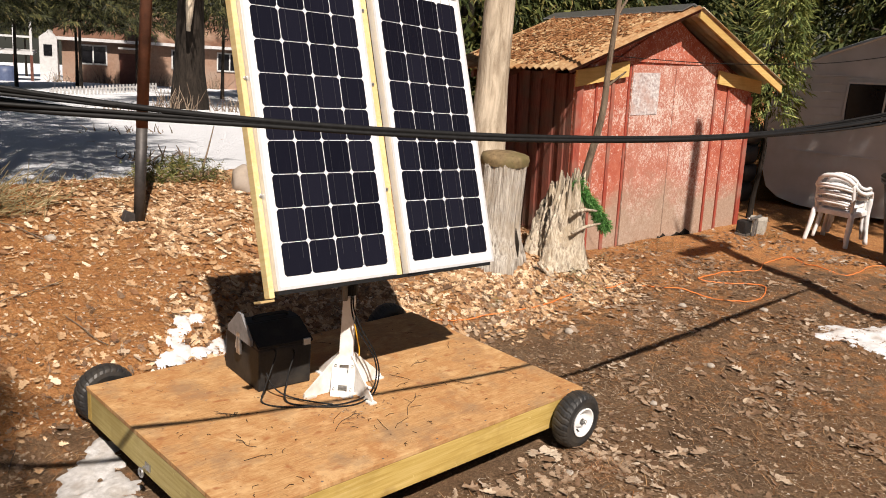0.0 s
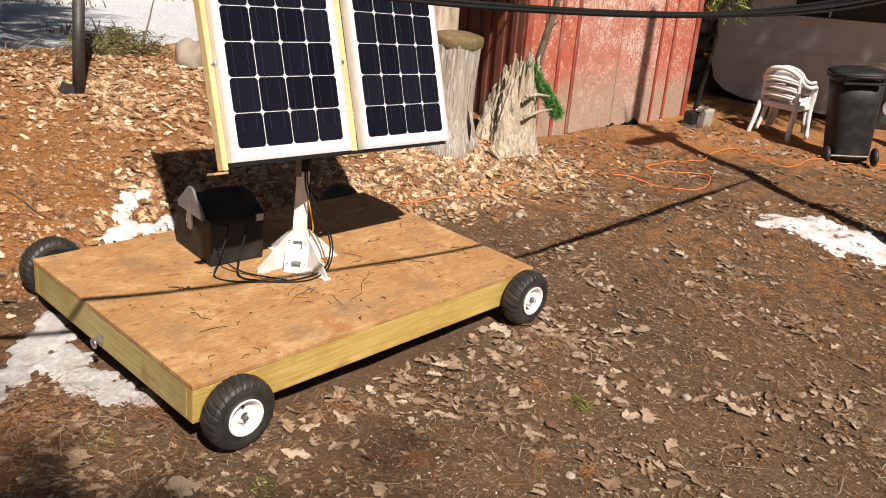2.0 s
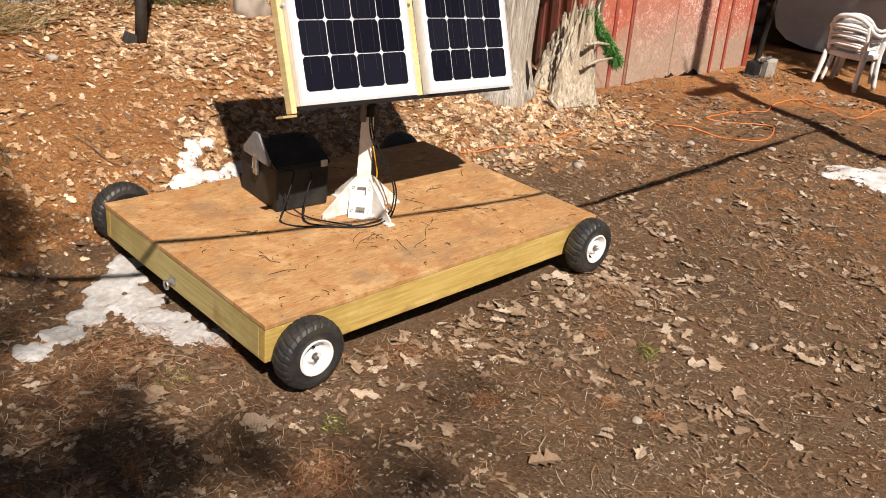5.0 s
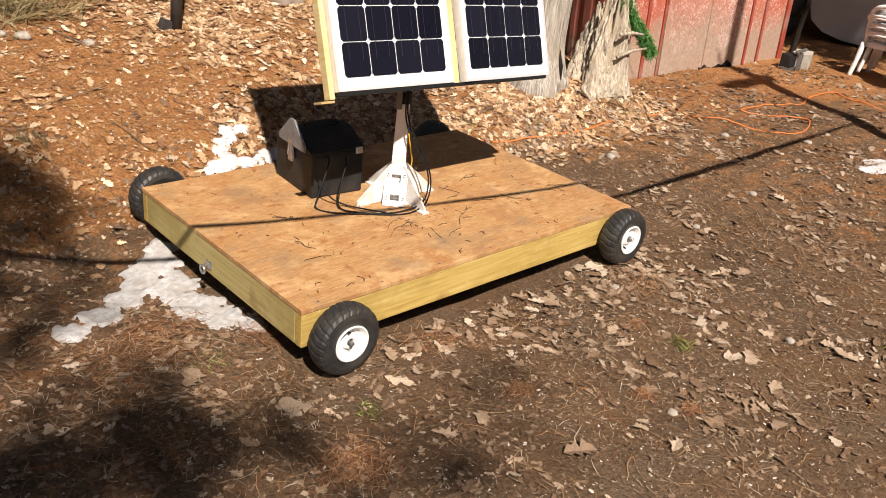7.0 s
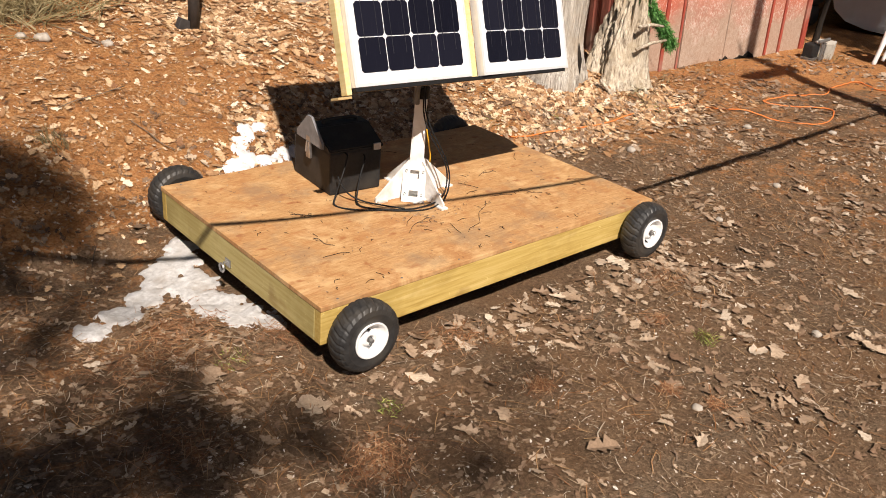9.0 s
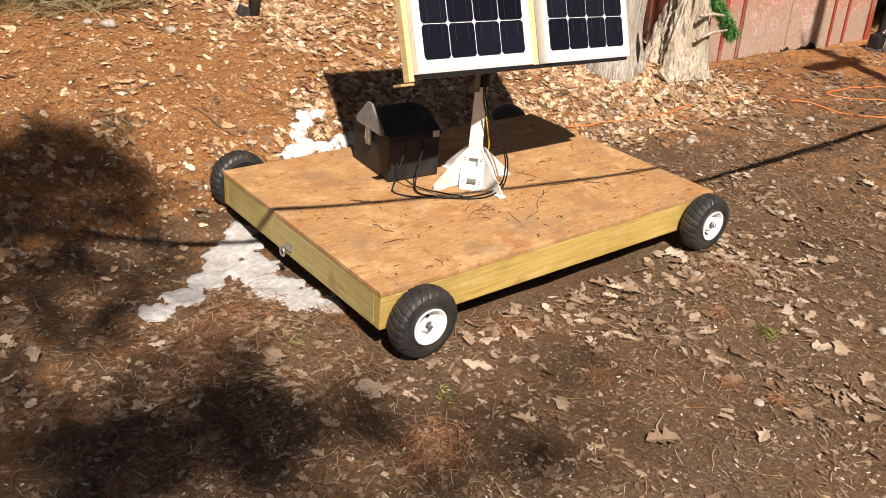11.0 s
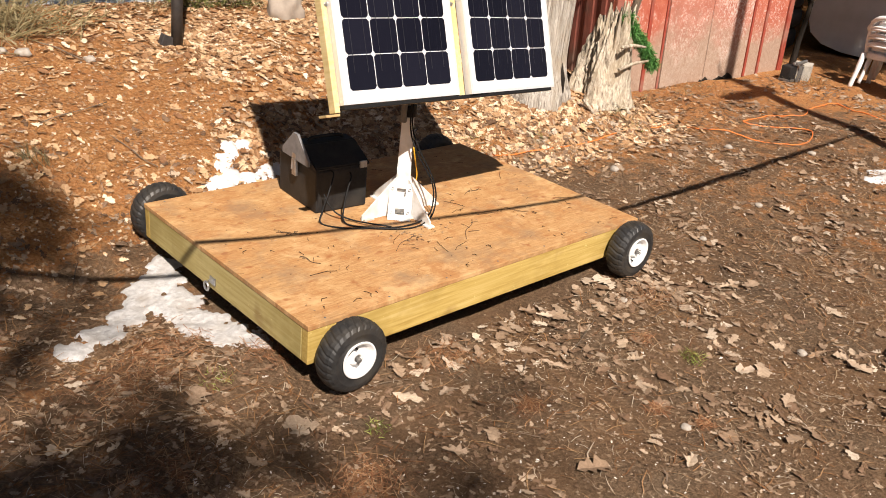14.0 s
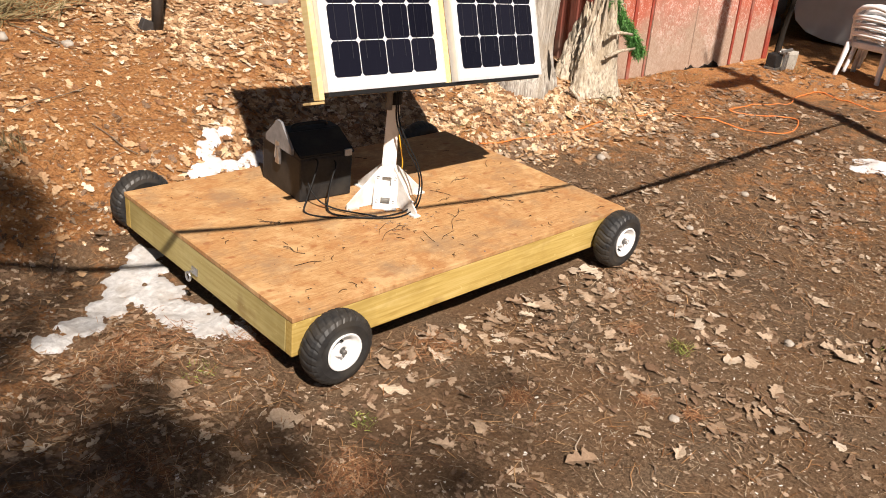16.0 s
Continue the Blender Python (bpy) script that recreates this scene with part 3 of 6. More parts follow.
def tyre_profile():
    return [(0.058, -0.034), (0.07, -0.042), (0.095, -0.047), (0.112, -0.043), (0.122, -0.034), (0.127, -0.02), (0.129, 0.0), (0.127, 0.02), (0.122, 0.034), (0.112, 0.043), (0.095, 0.047), (0.07, 0.042), (0.058, 0.034)]


def build_wheel(parent, x, y, out, z=0.13):
    """A pneumatic hand-cart wheel; out is -1 or 1, the side its hub faces."""
    def tread(a, h, j):
        if 3 <= j <= 9:
            k = (int(round(a / (2 * math.pi) * 108)) + (0, 1, 1, 2, 3, 3, 4)[j - 3]) % 4
            return 0.98 if k == 0 else 1.006
        return 1.0
    ty = part("tyre", lathe(tyre_profile(), 108, "y", wobble=tread), M["rubber"], parent, "black treaded rubber tyre")
    ty.location = (x, y, z)
    ty.rotation_euler = (0, random.uniform(0, 6), 0)
    ty.scale = (1.03, 1.03, 1.03)
    rim = lathe([(0.0605, -0.03), (0.0605, 0.036), (0.068, 0.0455), (0.066, 0.0495), (0.059, 0.046), (0.052, 0.03), (0.028, 0.02), (0.024, 0.034), (0.014, 0.036), (0.012, 0.02)], 36, "y")
    r = part("rim", rim, M["rim"], ty, "white painted steel rim", True)
    r.scale = (1, out, 1)
    hub = lathe([(0.008, 0.0), (0.008, 0.045), (0.006, 0.05), (0.0, 0.05)], 16, "y")
    h = part("axle_nut", hub, M["grey_steel"], ty, "grey steel axle end")
    h.scale = (1, out, 1)
    part("valve", tube([(0.034, 0.024 * out, 0.02), (0.037, 0.04 * out, 0.022)], 0.004, 6), M["cable"], ty)
    part("cotter_pin", tube([(-0.01, 0.04 * out, -0.006), (-0.016, 0.048 * out, 0.002), (-0.01, 0.05 * out, 0.01), (0.004, 0.05 * out, 0.012)], 0.0018, 5), M["grey_steel"], ty)
    return ty


def build_cart():
    cart = empty("flat_cart", label="low wooden flatbed cart with plywood deck on four small rubber wheels", category="cart")
    top = box(DECK_L / 2, DECK_W / 2, DECK_Z - 0.0095, DECK_L + 0.004, DECK_W + 0.004, 0.019, 0.0025)
    part("deck_board", top, M["plywood"], cart, "weathered tan plywood deck sheet")
    h, t, zc = 0.131, 0.038, DECK_Z - 0.0195 - 0.0655
    part("front_board", box(DECK_L / 2, t / 2, zc, DECK_L, t, h, 0.004), M["timber_x"], cart, "yellow-green treated pine side board")
    part("back_board", box(DECK_L / 2, DECK_W - t / 2, zc, DECK_L, t, h, 0.004), M["timber_x"], cart)
    part("end_board", box(t / 2, DECK_W / 2, zc, t, DECK_W - 2 * t - 0.002, h, 0.004), M["timber_y"], cart, "greenish treated pine end board")
    part("end_board", box(DECK_L - t / 2, DECK_W / 2, zc, t, DECK_W - 2 * t - 0.002, h, 0.004), M["timber_y"], cart)
    for x in (0.14, DECK_L - 0.105):
        part("axle", tube([(x, -0.09, 0.13), (x, DECK_W + 0.09, 0.13)], 0.008, 8), M["grey_steel"], cart)
        build_wheel(cart, x, -0.058, -1, 0.136 if x < 1 else 0.15)
        build_wheel(cart, x - (0.03 if x < 1 else 0), DECK_W + 0.08, 1, 0.17)
    # eye bolt in the end board
    ring = [(-0.03, 0.635 + 0.017 * math.cos(a), 0.138 + 0.017 * math.sin(a)) for a in (2 * math.pi * k / 14 for k in range(15))]
    eb = tube(ring, 0.0045, 6, cap=False)
    tube([(0.0, 0.635, 0.156), (-0.022, 0.635, 0.156)], 0.0055, 8, eb)
    box(-0.003, 0.635, 0.151, 0.006, 0.04, 0.03, 0.001, bm=eb)
    part("eye_bolt", eb, M["steel"], cart, "shiny steel eye bolt")
    # screw heads along the deck's edges
    for k in range(7):
        for y in (0.02, DECK_W - 0.02):
            s = part("screw", lathe([(0.0, 0.0012), (0.004, 0.001), (0.0045, 0.0)], 8), M["grey_steel"], cart)
            s.location = (0.08 + k * (DECK_L - 0.16) / 6, y, DECK_Z + 0.0002)


build_cart()

# ---------------------------------------------------------------- solar panels on their stand
PITCH = 0.128
PITCH_X = 0.1245
PX = Vector((0.9993, 0.0, -0.037)).normalized()
PY = Vector((0.042, 0.34, 0.938))
PY = (PY - PX * PY.dot(PX)).normalized()
PN = PX.cross(PY)
PANEL_O = Vector((0.546, 0.428, 1.024))        # first inner crossing of the cell grid of the first panel


def panel_pose(off_x, off_y=0.0, off_n=0.0):
    m = Matrix((PX, PY, PN)).transposed().to_4x4()
    m.translation = PANEL_O + PX * off_x + PY * off_y + PN * off_n
    return m


def cell_mesh():
    c, k = 0.0606, 0.0095
    o = [(-c + k, -c), (c - k, -c), (c, -c + k), (c, c - k), (c - k, c), (-c + k, c), (-c, c - k), (-c, -c + k)]
    o = [(x, y * 1.027) for x, y in o]
    return pydata("cell", [(x, y, 0.0) for x, y in o], [tuple(range(8))], M["cell"])


CELL = cell_mesh()
P_LEFT, P_RIGHT, P_LOW, P_TOP = -PITCH_X - 0.037, 3 * PITCH_X + 0.037, -PITCH - 0.047, 8 * PITCH + 0.04


def build_panel(off_x, off_y, swing=0.0):
    p = empty("solar_panel", panel_pose(off_x, off_y) @ Matrix.Rotation(radians(swing), 4, "Y"), label="dark monocrystalline solar panel in a bright aluminium frame", category="solar panel", group="solar panels on the stand")
    cx, cy, w, h = (P_LEFT + P_RIGHT) / 2, (P_LOW + P_TOP) / 2, P_RIGHT - P_LEFT, P_TOP - P_LOW
    part("backsheet", box(cx, cy, -0.004, w - 0.01, h - 0.01, 0.004), M["backsheet"], p, "white laminate between the cells")
    f, d = 0.013, 0.036
    for x in (P_LEFT + f / 2, P_RIGHT - f / 2):
        part("frame_side", box(x, cy, 0.003 - d / 2, f, h, d, 0.0012), M["alu"], p)
    for y in (P_LOW + f / 2, P_TOP - f / 2):
        part("frame_end", box(cx, y, 0.003 - d / 2, w - 2 * f, f, d, 0.0012), M["alu"], p)
    for j in range(9):
        for i in range(4):
            c = new("cell", CELL)
            c.parent = p
            c.location = ((i - 0.5) * PITCH_X, (j - 0.5) * PITCH, 0.0)
    for i in range(4):
        for s in (-0.031, 0.031):
            part("busbar", box((i - 0.5) * PITCH_X + s, 3.5 * PITCH + 0.064, 0.0005, 0.0016, 9 * PITCH, 0.0006), M["ribbon"], p)
    part("junction_box", box(cx, P_TOP - 0.15, -0.02, 0.11, 0.08, 0.024, 0.004), M["black_plastic"], p)
    return p


build_panel(0.0, 0.0)
build_panel(0.624, -0.002, 5.0)


def build_stand():
    st = empty("panel_stand", label="white steel pedestal with finned foot and yellow pine rails", category="stand")
    # two upright pine rails that the panels hang between
    gap = 0.624 - (P_RIGHT - P_LEFT)
    rails = ((P_LEFT - 0.025, 0.023, -0.024), (P_RIGHT + 0.001, gap - 0.016, -0.012))
    for k, (x0, w, low) in enumerate(rails):
        r = part("rail", box(x0 + w / 2, (P_LOW + P_TOP + low) / 2, -0.04 if k == 0 else -0.032, w, P_TOP - P_LOW - low, 0.038 if k == 0 else 0.05, 0.003), M["yellow_wood"], st, "pale yellow pine rail")
        r.matrix_basis = panel_pose(0, 0)
        for y in (0.18, 0.62, 0.93):
            b = part("clamp_bolt", lathe([(0.0, 0.008), (0.004, 0.0075), (0.005, 0.003), (0.008, 0.002), (0.008, 0.0)], 10), M["steel"], st, "zinc bolt and washer")
            b.matrix_basis = panel_pose(x0 + w * (0.8 if k == 0 else 0.3), y, -0.02 if k == 0 else -0.006)
    # added strip that keeps a line of sun out of the panels' shadow
    strip = part("sun_stop_strip", box(P_RIGHT + gap / 2, (P_LOW + P_TOP) / 2, -0.064, gap + 0.03, P_TOP - P_LOW - 0.02, 0.01, 0.002), M["rail_wood"], st, "brown strip added behind the gap to stop the sun")
    strip.matrix_basis = panel_pose(0, 0)
    # cross rails behind the panels
    for y in (P_LOW + 0.03, 0.42, 0.9):
        c = part("cross_rail", box(0.44, y, -0.092, 1.17, 0.089, 0.038, 0.003), M["rail_wood"], st, "pine cross rail")
        c.matrix_basis = panel_pose(0, 0)
    foot_lip = part("rail_end", box(P_LEFT - 0.035, P_LOW - 0.032, -0.046, 0.06, 0.009, 0.05, 0.002), M["rail_wood"], st)
    foot_lip.matrix_basis = panel_pose(0, 0)
    # thin ledge in black: the frames' unlit underside is put into its colour
    angle = part("underside_strip", box(0.405, P_LOW - 0.009, -0.02, 1.13, 0.014, 0.044, 0.002), M["cable"], st, "black ledge strip holding the shade under the frames in its colour")
    angle.matrix_basis = panel_pose(0, 0)
    # the column
    bx, by, z0 = 0.9, 0.61, DECK_Z
    col = bmesh.new()
    bmesh.ops.create_cube(col, size=1)
    for v in col.verts:
        k = 0.066 if v.co.z < 0 else 0.05
        v.co = (v.co.x * k, v.co.y * k, 0.002 + (v.co.z + 0.5) * 0.44)
    bmesh.ops.bevel(col, geom=col.edges[:], offset=0.004, segments=2, affect="EDGES")
    bmesh.ops.rotate(col, cent=(0, 0, 0), matrix=Matrix.Rotation(radians(-43), 3, "Z"), verts=col.verts)
    bmesh.ops.translate(col, vec=(bx, by, z0), verts=col.verts)
    part("column", col, M["white_paint"], st, "tapered white painted steel column")
    part("upper_tube", tube([(bx, by, z0 + 0.4), (bx, by + 0.02, z0 + 0.95)], 0.021, 12), M["grey_steel"], st, "grey steel tube")
    part("strut", tube([(bx - 0.035, by - 0.012, z0 + 0.42), (bx - 0.05, by - 0.03, z0 + 0.66)], 0.014, 6), M["grey_steel"], st)
    part("collar", tube([(bx, by, z0 + 0.44), (bx, by, z0 + 0.485)], 0.034, 12), M["cable"], st, "black tape collar")
    part("lock_rod", tube([(bx - 0.14, by - 0.02, z0 + 0.53), (bx + 0.1, by - 0.02, z0 + 0.515)], 0.004, 6), M["steel"], st)
    part("head_plate", box(bx, by + 0.03, z0 + 0.95, 0.2, 0.05, 0.16, 0.004), M["grey_steel"], st)
    # foot: four fins round the column
    for a, ln, hh in ((179, 0.215, 0.165), (269, 0.2, 0.165), (-1, 0.2, 0.16), (89, 0.2, 0.16)):
        fin = prism([(0.02, 0.0), (ln, 0.0), (ln, 0.022), (0.045, hh), (0.02, hh)], 0.008)
        f = part("fin", fin, M["white_paint"], st, "white steel fin with a slotted edge")
        f.matrix_basis = Matrix.Translation((bx, by, z0 + 0.001)) @ Matrix.Rotation(radians(a), 4, "Z") @ Matrix.Translation((0, -0.004, 0))
    # skirt plates between the fins, the front one with two windows
    fr = Matrix.Translation((bx - 0.072, by - 0.072, z0)) @ Matrix.Rotation(radians(-43), 4, "Z")
    fp = bmesh.new()
    w, t = 0.1, 0.008
    for zc, hh in ((0.012, 0.024), (0.077, 0.052), (0.15, 0.022)):
        box(0, 0, zc, 0.0395, t, hh, 0.001, bm=fp)
    for sx in (-1, 1):
        box(sx * 0.0349, 0, 0.0805, 0.0302, t, 0.161, 0.001, bm=fp)
    p1 = part("window_plate", fp, M["white_paint"], st, "white plate with two cut-out windows")
    p1.matrix_basis = fr @ Matrix.Rotation(radians(-23), 4, "X")
    for sx in (-1, 1):
        for z in (0.035, 0.135):
            bb = part("bolt", lathe([(0.0, 0.008), (0.005, 0.008), (0.006, 0.0)], 8, "y"), M["grey_steel"], st)
            bb.matrix_basis = fr @ Matrix.Rotation(radians(-23), 4, "X") @ Matrix.Translation((sx * 0.036, -0.011, z))
    part("base_plate", box(bx, by, z0 + 0.003, 0.17, 0.17, 0.006, 0.001, Matrix.Rotation(radians(6), 3, "Z")), M["white_paint"], st)
    for a in (179, 269, -1, 89):
        d = Vector((math.cos(radians(a)), math.sin(radians(a)), 0))
        q = Vector((bx, by, z0 + 0.0045)) + 0.185 * d
        part("foot_pad", box(*q, 0.05, 0.035, 0.009, 0.002, Matrix.Rotation(radians(a), 3, "Z")), M["white_paint"], st)


build_stand()


def build_toolbox():
    m = Matrix.Translation((0.557, 0.772, DECK_Z)) @ Matrix.Rotation(radians(-5), 4, "Z")
    t = empty("tool_box", m, label="black plastic tool box with peaked lid standing on the deck", category="tool box")
    L, W, H = 0.255, 0.33, 0.19
    part("body", box(L / 2, W / 2, H / 2 + 0.001, L, W, H, 0.008), M["black_plastic"], t)
    lid = prism([(-0.006, 0.192), (W + 0.006, 0.192), (W + 0.006, 0.205), (W * 0.62, 0.272), (W * 0.38, 0.272), (-0.006, 0.205)], L + 0.012, "x")
    bmesh.ops.translate(lid, vec=(-0.006, 0, 0), verts=lid.verts)
    bmesh.ops.bevel(lid, geom=lid.edges[:], offset=0.005, segments=2, affect="EDGES")
    part("lid", lid, M["black_plastic"], t)
    part("end_cap", prism([(0.045, 0.2), (0.27, 0.2), (0.27, 0.225), (0.175, 0.315), (0.14, 0.315), (0.045, 0.225)], -0.012, "x"), M["grey_plastic"], t, "grey plastic end cap").location = (-0.007, 0, 0)
    latch = box(-0.014, W / 2, 0.175, 0.012, 0.034, 0.1, 0.002)
    tube([(-0.02, W / 2 - 0.012, 0.15), (-0.024, W / 2 - 0.012, 0.2), (-0.02, W / 2 + 0.012, 0.2), (-0.024, W / 2 + 0.012, 0.15)], 0.003, 6, latch)
    part("latch", latch, M["steel"], t, "shiny metal latch")
    part("handle", tube(smooth_path([(0.05, W / 2, 0.27), (0.07, W / 2, 0.285), (0.2, W / 2, 0.285), (0.22, W / 2, 0.27)], 4), 0.008, 8), M["black_plastic"], t)
    part("front_latch", box(L - 0.03, -0.008, 0.2, 0.035, 0.01, 0.03, 0.002), M["steel"], t)


build_toolbox()


def build_wires():
    z = DECK_Z + 0.006
    w1 = smooth_path([(0.625, 0.765, 0.45), (0.618, 0.735, 0.44), (0.57, 0.7, 0.38), (0.535, 0.69, 0.31), (0.515, 0.67, z), (0.56, 0.59, z), (0.68, 0.515, z), (0.8, 0.47, z), (0.92, 0.465, z + 0.015), (0.985, 0.5, 0.33), (0.965, 0.5, 0.43), (0.88, 0.515, 0.57), (0.87, 0.555, 0.66), (0.88, 0.57, 0.8)], 6)
    w2 = smooth_path([(0.71, 0.745, 0.435), (0.7, 0.72, 0.42), (0.66, 0.69, 0.38), (0.63, 0.67, 0.31), (0.6, 0.62, z + 0.004), (0.64, 0.54, z + 0.004), (0.76, 0.46, z), (0.85, 0.44, z), (0.94, 0.455, z + 0.02), (1.0, 0.5, 0.35), (0.97, 0.505, 0.45), (0.895, 0.52, 0.58), (0.88, 0.555, 0.67), (0.89, 0.57, 0.8)], 6)
    w3 = smooth_path([(0.575, 0.74, 0.36), (0.575, 0.71, 0.33), (0.6, 0.68, 0.29), (0.64, 0.63, z + 0.004), (0.68, 0.55, z + 0.008), (0.74, 0.48, z + 0.006)], 6)
    for w in (w1, w2, w3):
        tagged(part("panel_wire", tube(w, 0.0036, 7), M["cable"], None, "", True), "thin black electric wire looping over the deck", "wire", "wires on the deck")
    yw = smooth_path([(0.93, 0.56, 0.42), (0.925, 0.555, 0.46), (0.905, 0.55, 0.52), (0.89, 0.55, 0.58)], 6)
    tagged(part("panel_wire", tube(yw, 0.003, 6), M["yellow_cable"], None, "", True), "thin yellow wire down the column", "wire", "wires on the deck")


build_wires()

# ---------------------------------------------------------------- overhead cables and their post
POST = Vector((4.5, -1.06, 0.0))


def build_cables():
    line = [(-2.6, 0.46, 1.95), (-1.6, 0.16, 1.76), (-1.0, -0.1, 1.672), (-0.72, -0.24, 1.642), (-0.503, -0.317, 1.622), (-0.231, -0.397, 1.602), (0.165, -0.482, 1.577), (0.6, -0.572, 1.56), (1.186, -0.68, 1.555), (1.84, -0.72, 1.56), (2.57, -0.79, 1.6), (3.3, -0.88, 1.68), (3.9, -0.95, 1.77), (POST.x, POST.y, 1.9)]
    bundle = empty("cable_bundle", label="sagging bundle of black cables strung across the yard", category="cable")
    pts = smooth_path(line, 10)
    for k in range(6):
        a, ph = 2.4 * k, random.uniform(0, 6)
        out = []
        for i, p in enumerate(pts):
            u = i / (len(pts) - 1)
            spread = 0.006 + 0.026 * step(0.42, 0.12, u) + 0.018 * step(0.66, 0.8, u) * (1 - step(0.92, 1, u))
            off = Vector((0, 0.5 * math.cos(a + 5 * u + ph), math.sin(a + 4 * u))) * spread
            out.append(p + off)
        part("strand", tube(out, (0.0066, 0.0055, 0.005, 0.0045, 0.0058, 0.004)[k], 7), M["cable"], bundle, "", True)
    thin = smooth_path([(3.85, 1.52, 1.72), (4.05, 0.9, 1.73), (4.2, 0.4, 1.77), (4.3, 0.0, 1.83), (4.4, -0.5, 1.97), (POST.x, POST.y, 2.2)], 6)
    tagged(part("thin_wire", tube(thin, 0.003, 5), M["cable"], None, "", True), "thin black wire strung from sapling to post", "wire")
    post = empty("cable_post", label="tall weathered wooden post carrying the cables", category="post")
    gz = ground_z(POST.x, POST.y)
    part("shaft", tube([(POST.x, POST.y, gz - 0.05), (POST.x, POST.y, 2.5), (POST.x - 0.05, POST.y, 4.95)], [0.075, 0.07, 0.06], 12), M["bark_grey"], post)
    # unseen bar, added to cast the flat bar of shadow before the shed
    part("shadow_bar", box(POST.x - 0.22, POST.y, 3.3, 0.75, 0.1, 0.13, 0.01), M["bark_grey"], post)
    part("hook", tube([(POST.x - 0.09, POST.y, 1.88), (POST.x, POST.y, 1.93), (POST.x + 0.05, POST.y, 1.93)], 0.012, 6), M["grey_steel"], post)
    part("branch_stub", tube([(POST.x - 0.05, POST.y, 3.75), (POST.x - 0.2, POST.y + 0.05, 4.0)], [0.025, 0.012], 6), M["bark_grey"], post)


build_cables()


def build_cord():
    """One cord that dips under leaves and needles here and there."""
    pts = [(1.95, 1.5), (2.205, 1.425), (2.48, 1.35), (2.78, 1.27), (3.03, 1.216), (3.31, 1.2), (3.65, 1.185), (4.01, 1.16), (4.11, 1.03), (4.21, 0.82), (4.28, 0.57), (4.37, 0.475), (4.66, 0.49), (4.9, 0.62), (4.7, 0.86), (4.62, 1.0), (4.94, 0.97), (5.17, 0.915), (5.3, 0.84), (5.6, 0.95), (5.78, 0.95), (6.0, 0.91), (5.92, 0.71), (5.86, 0.38), (6.08, 0.345), (6.4, 0.344), (6.51, 0.184), (6.73, 0.06), (7.3, -0.2)]
    p = smooth_path([(x, y, 0.0) for x, y in pts], 8)
    p = [(q.x + 0.012 * noise.noise((q.x * 9, q.y * 9, 1)), q.y + 0.012 * noise.noise((q.x * 9, q.y * 9, 6)), ground_z(q.x, q.y) + 0.006 + 0.014 * noise.noise((q.x * 4, q.y * 4, 12))) for q in p]
    tagged(part("extension_cord", tube(p, 0.005, 6), M["orange"], None, "", True), "orange extension cord snaking over the leafy ground", "cord")


build_cord()


# ---------------------------------------------------------------- snow patches
def build_snow(label, blobs, seed, height=0.05, cell=0.025, mat="snow"):
    """A thin crust of old snow: blobs are (x, y, radius)."""
    x0, x1 = min(b[0] - b[2] for b in blobs) - 0.1, max(b[0] + b[2] for b in blobs) + 0.1
    y0, y1 = min(b[1] - b[2] for b in blobs) - 0.1, max(b[1] + b[2] for b in blobs) + 0.1
    nx, ny = int((x1 - x0) / cell), int((y1 - y0) / cell)

    def amount(x, y):
        v = max(1 - math.hypot(x - a, y - b) / r for a, b, r in blobs)
        return v + 0.4 * noise.noise((x * 7, y * 7, seed)) + 0.38 * noise.noise((x * 19, y * 19, seed)) + 0.34 * noise.noise((x * 43, y * 43, seed))
    verts, ids, faces = [], {}, []
    for j in range(ny + 1):
        for i in range(nx + 1):
            x, y = x0 + i * cell, y0 + j * cell
            a = amount(x, y)
            if a > -0.1:
                ids[i, j] = len(verts)
                verts.append((x, y, ground_z(x, y) - 0.012 + height * max(0, min(1, (a + 0.05) * 3)) ** 0.6 * (0.8 + 0.4 * noise.noise((x * 11, y * 11, 4)))))
    for i, j in ids:
        q = [(i, j), (i + 1, j), (i + 1, j + 1), (i, j + 1)]
        if all(k in ids for k in q):
            faces.append(tuple(ids[k] for k in q))
    tagged(new("snow_patch", pydata("snow_patch", verts, faces, M[mat], True)), label, "snow", "melting snow patches")


STRIP = [(-0.52, 0.7, 0.08), (-0.4, 0.75, 0.085), (-0.27, 0.82, 0.1), (-0.13, 0.95, 0.11), (-0.05, 1.0, 0.1), (-0.08, 0.8, 0.13), (-0.06, 0.6, 0.12), (-0.03, 0.45, 0.1), (0.02, 0.34, 0.06), (0.0, 1.1, 0.08)]
build_snow("ragged strip of dirty snow along the end of the cart", STRIP, 2.0, 0.025, 0.009, "dirty_snow")
build_snow("small bright snow remnant on the bank behind the cart", [(0.83, 1.83, 0.045), (0.75, 1.83, 0.05), (0.68, 1.77, 0.05), (0.645, 1.7, 0.05), (0.65, 1.63, 0.055), (0.72, 1.6, 0.048), (0.8, 1.605, 0.05), (0.87, 1.625, 0.055), (0.93, 1.65, 0.05), (0.56, 1.58, 0.06), (0.5, 1.57, 0.045)], 5.0, 0.04, 0.01)
build_snow("thin icy sliver of snow by the corner of the deck", [(1.86, 1.29, 0.06), (1.93, 1.24, 0.06), (2.0, 1.2, 0.05)], 3.0, 0.03, 0.012, "dirty_snow")
build_snow("flat patch of old snow on the yard", [(4.16, -0.2, 0.1), (4.38, -0.26, 0.17), (4.38, -0.44, 0.25), (4.36, -0.62, 0.26), (4.4, -0.82, 0.27), (4.46, -1.02, 0.28), (4.6, -1.22, 0.3)], 8.0, 0.03, 0.016)


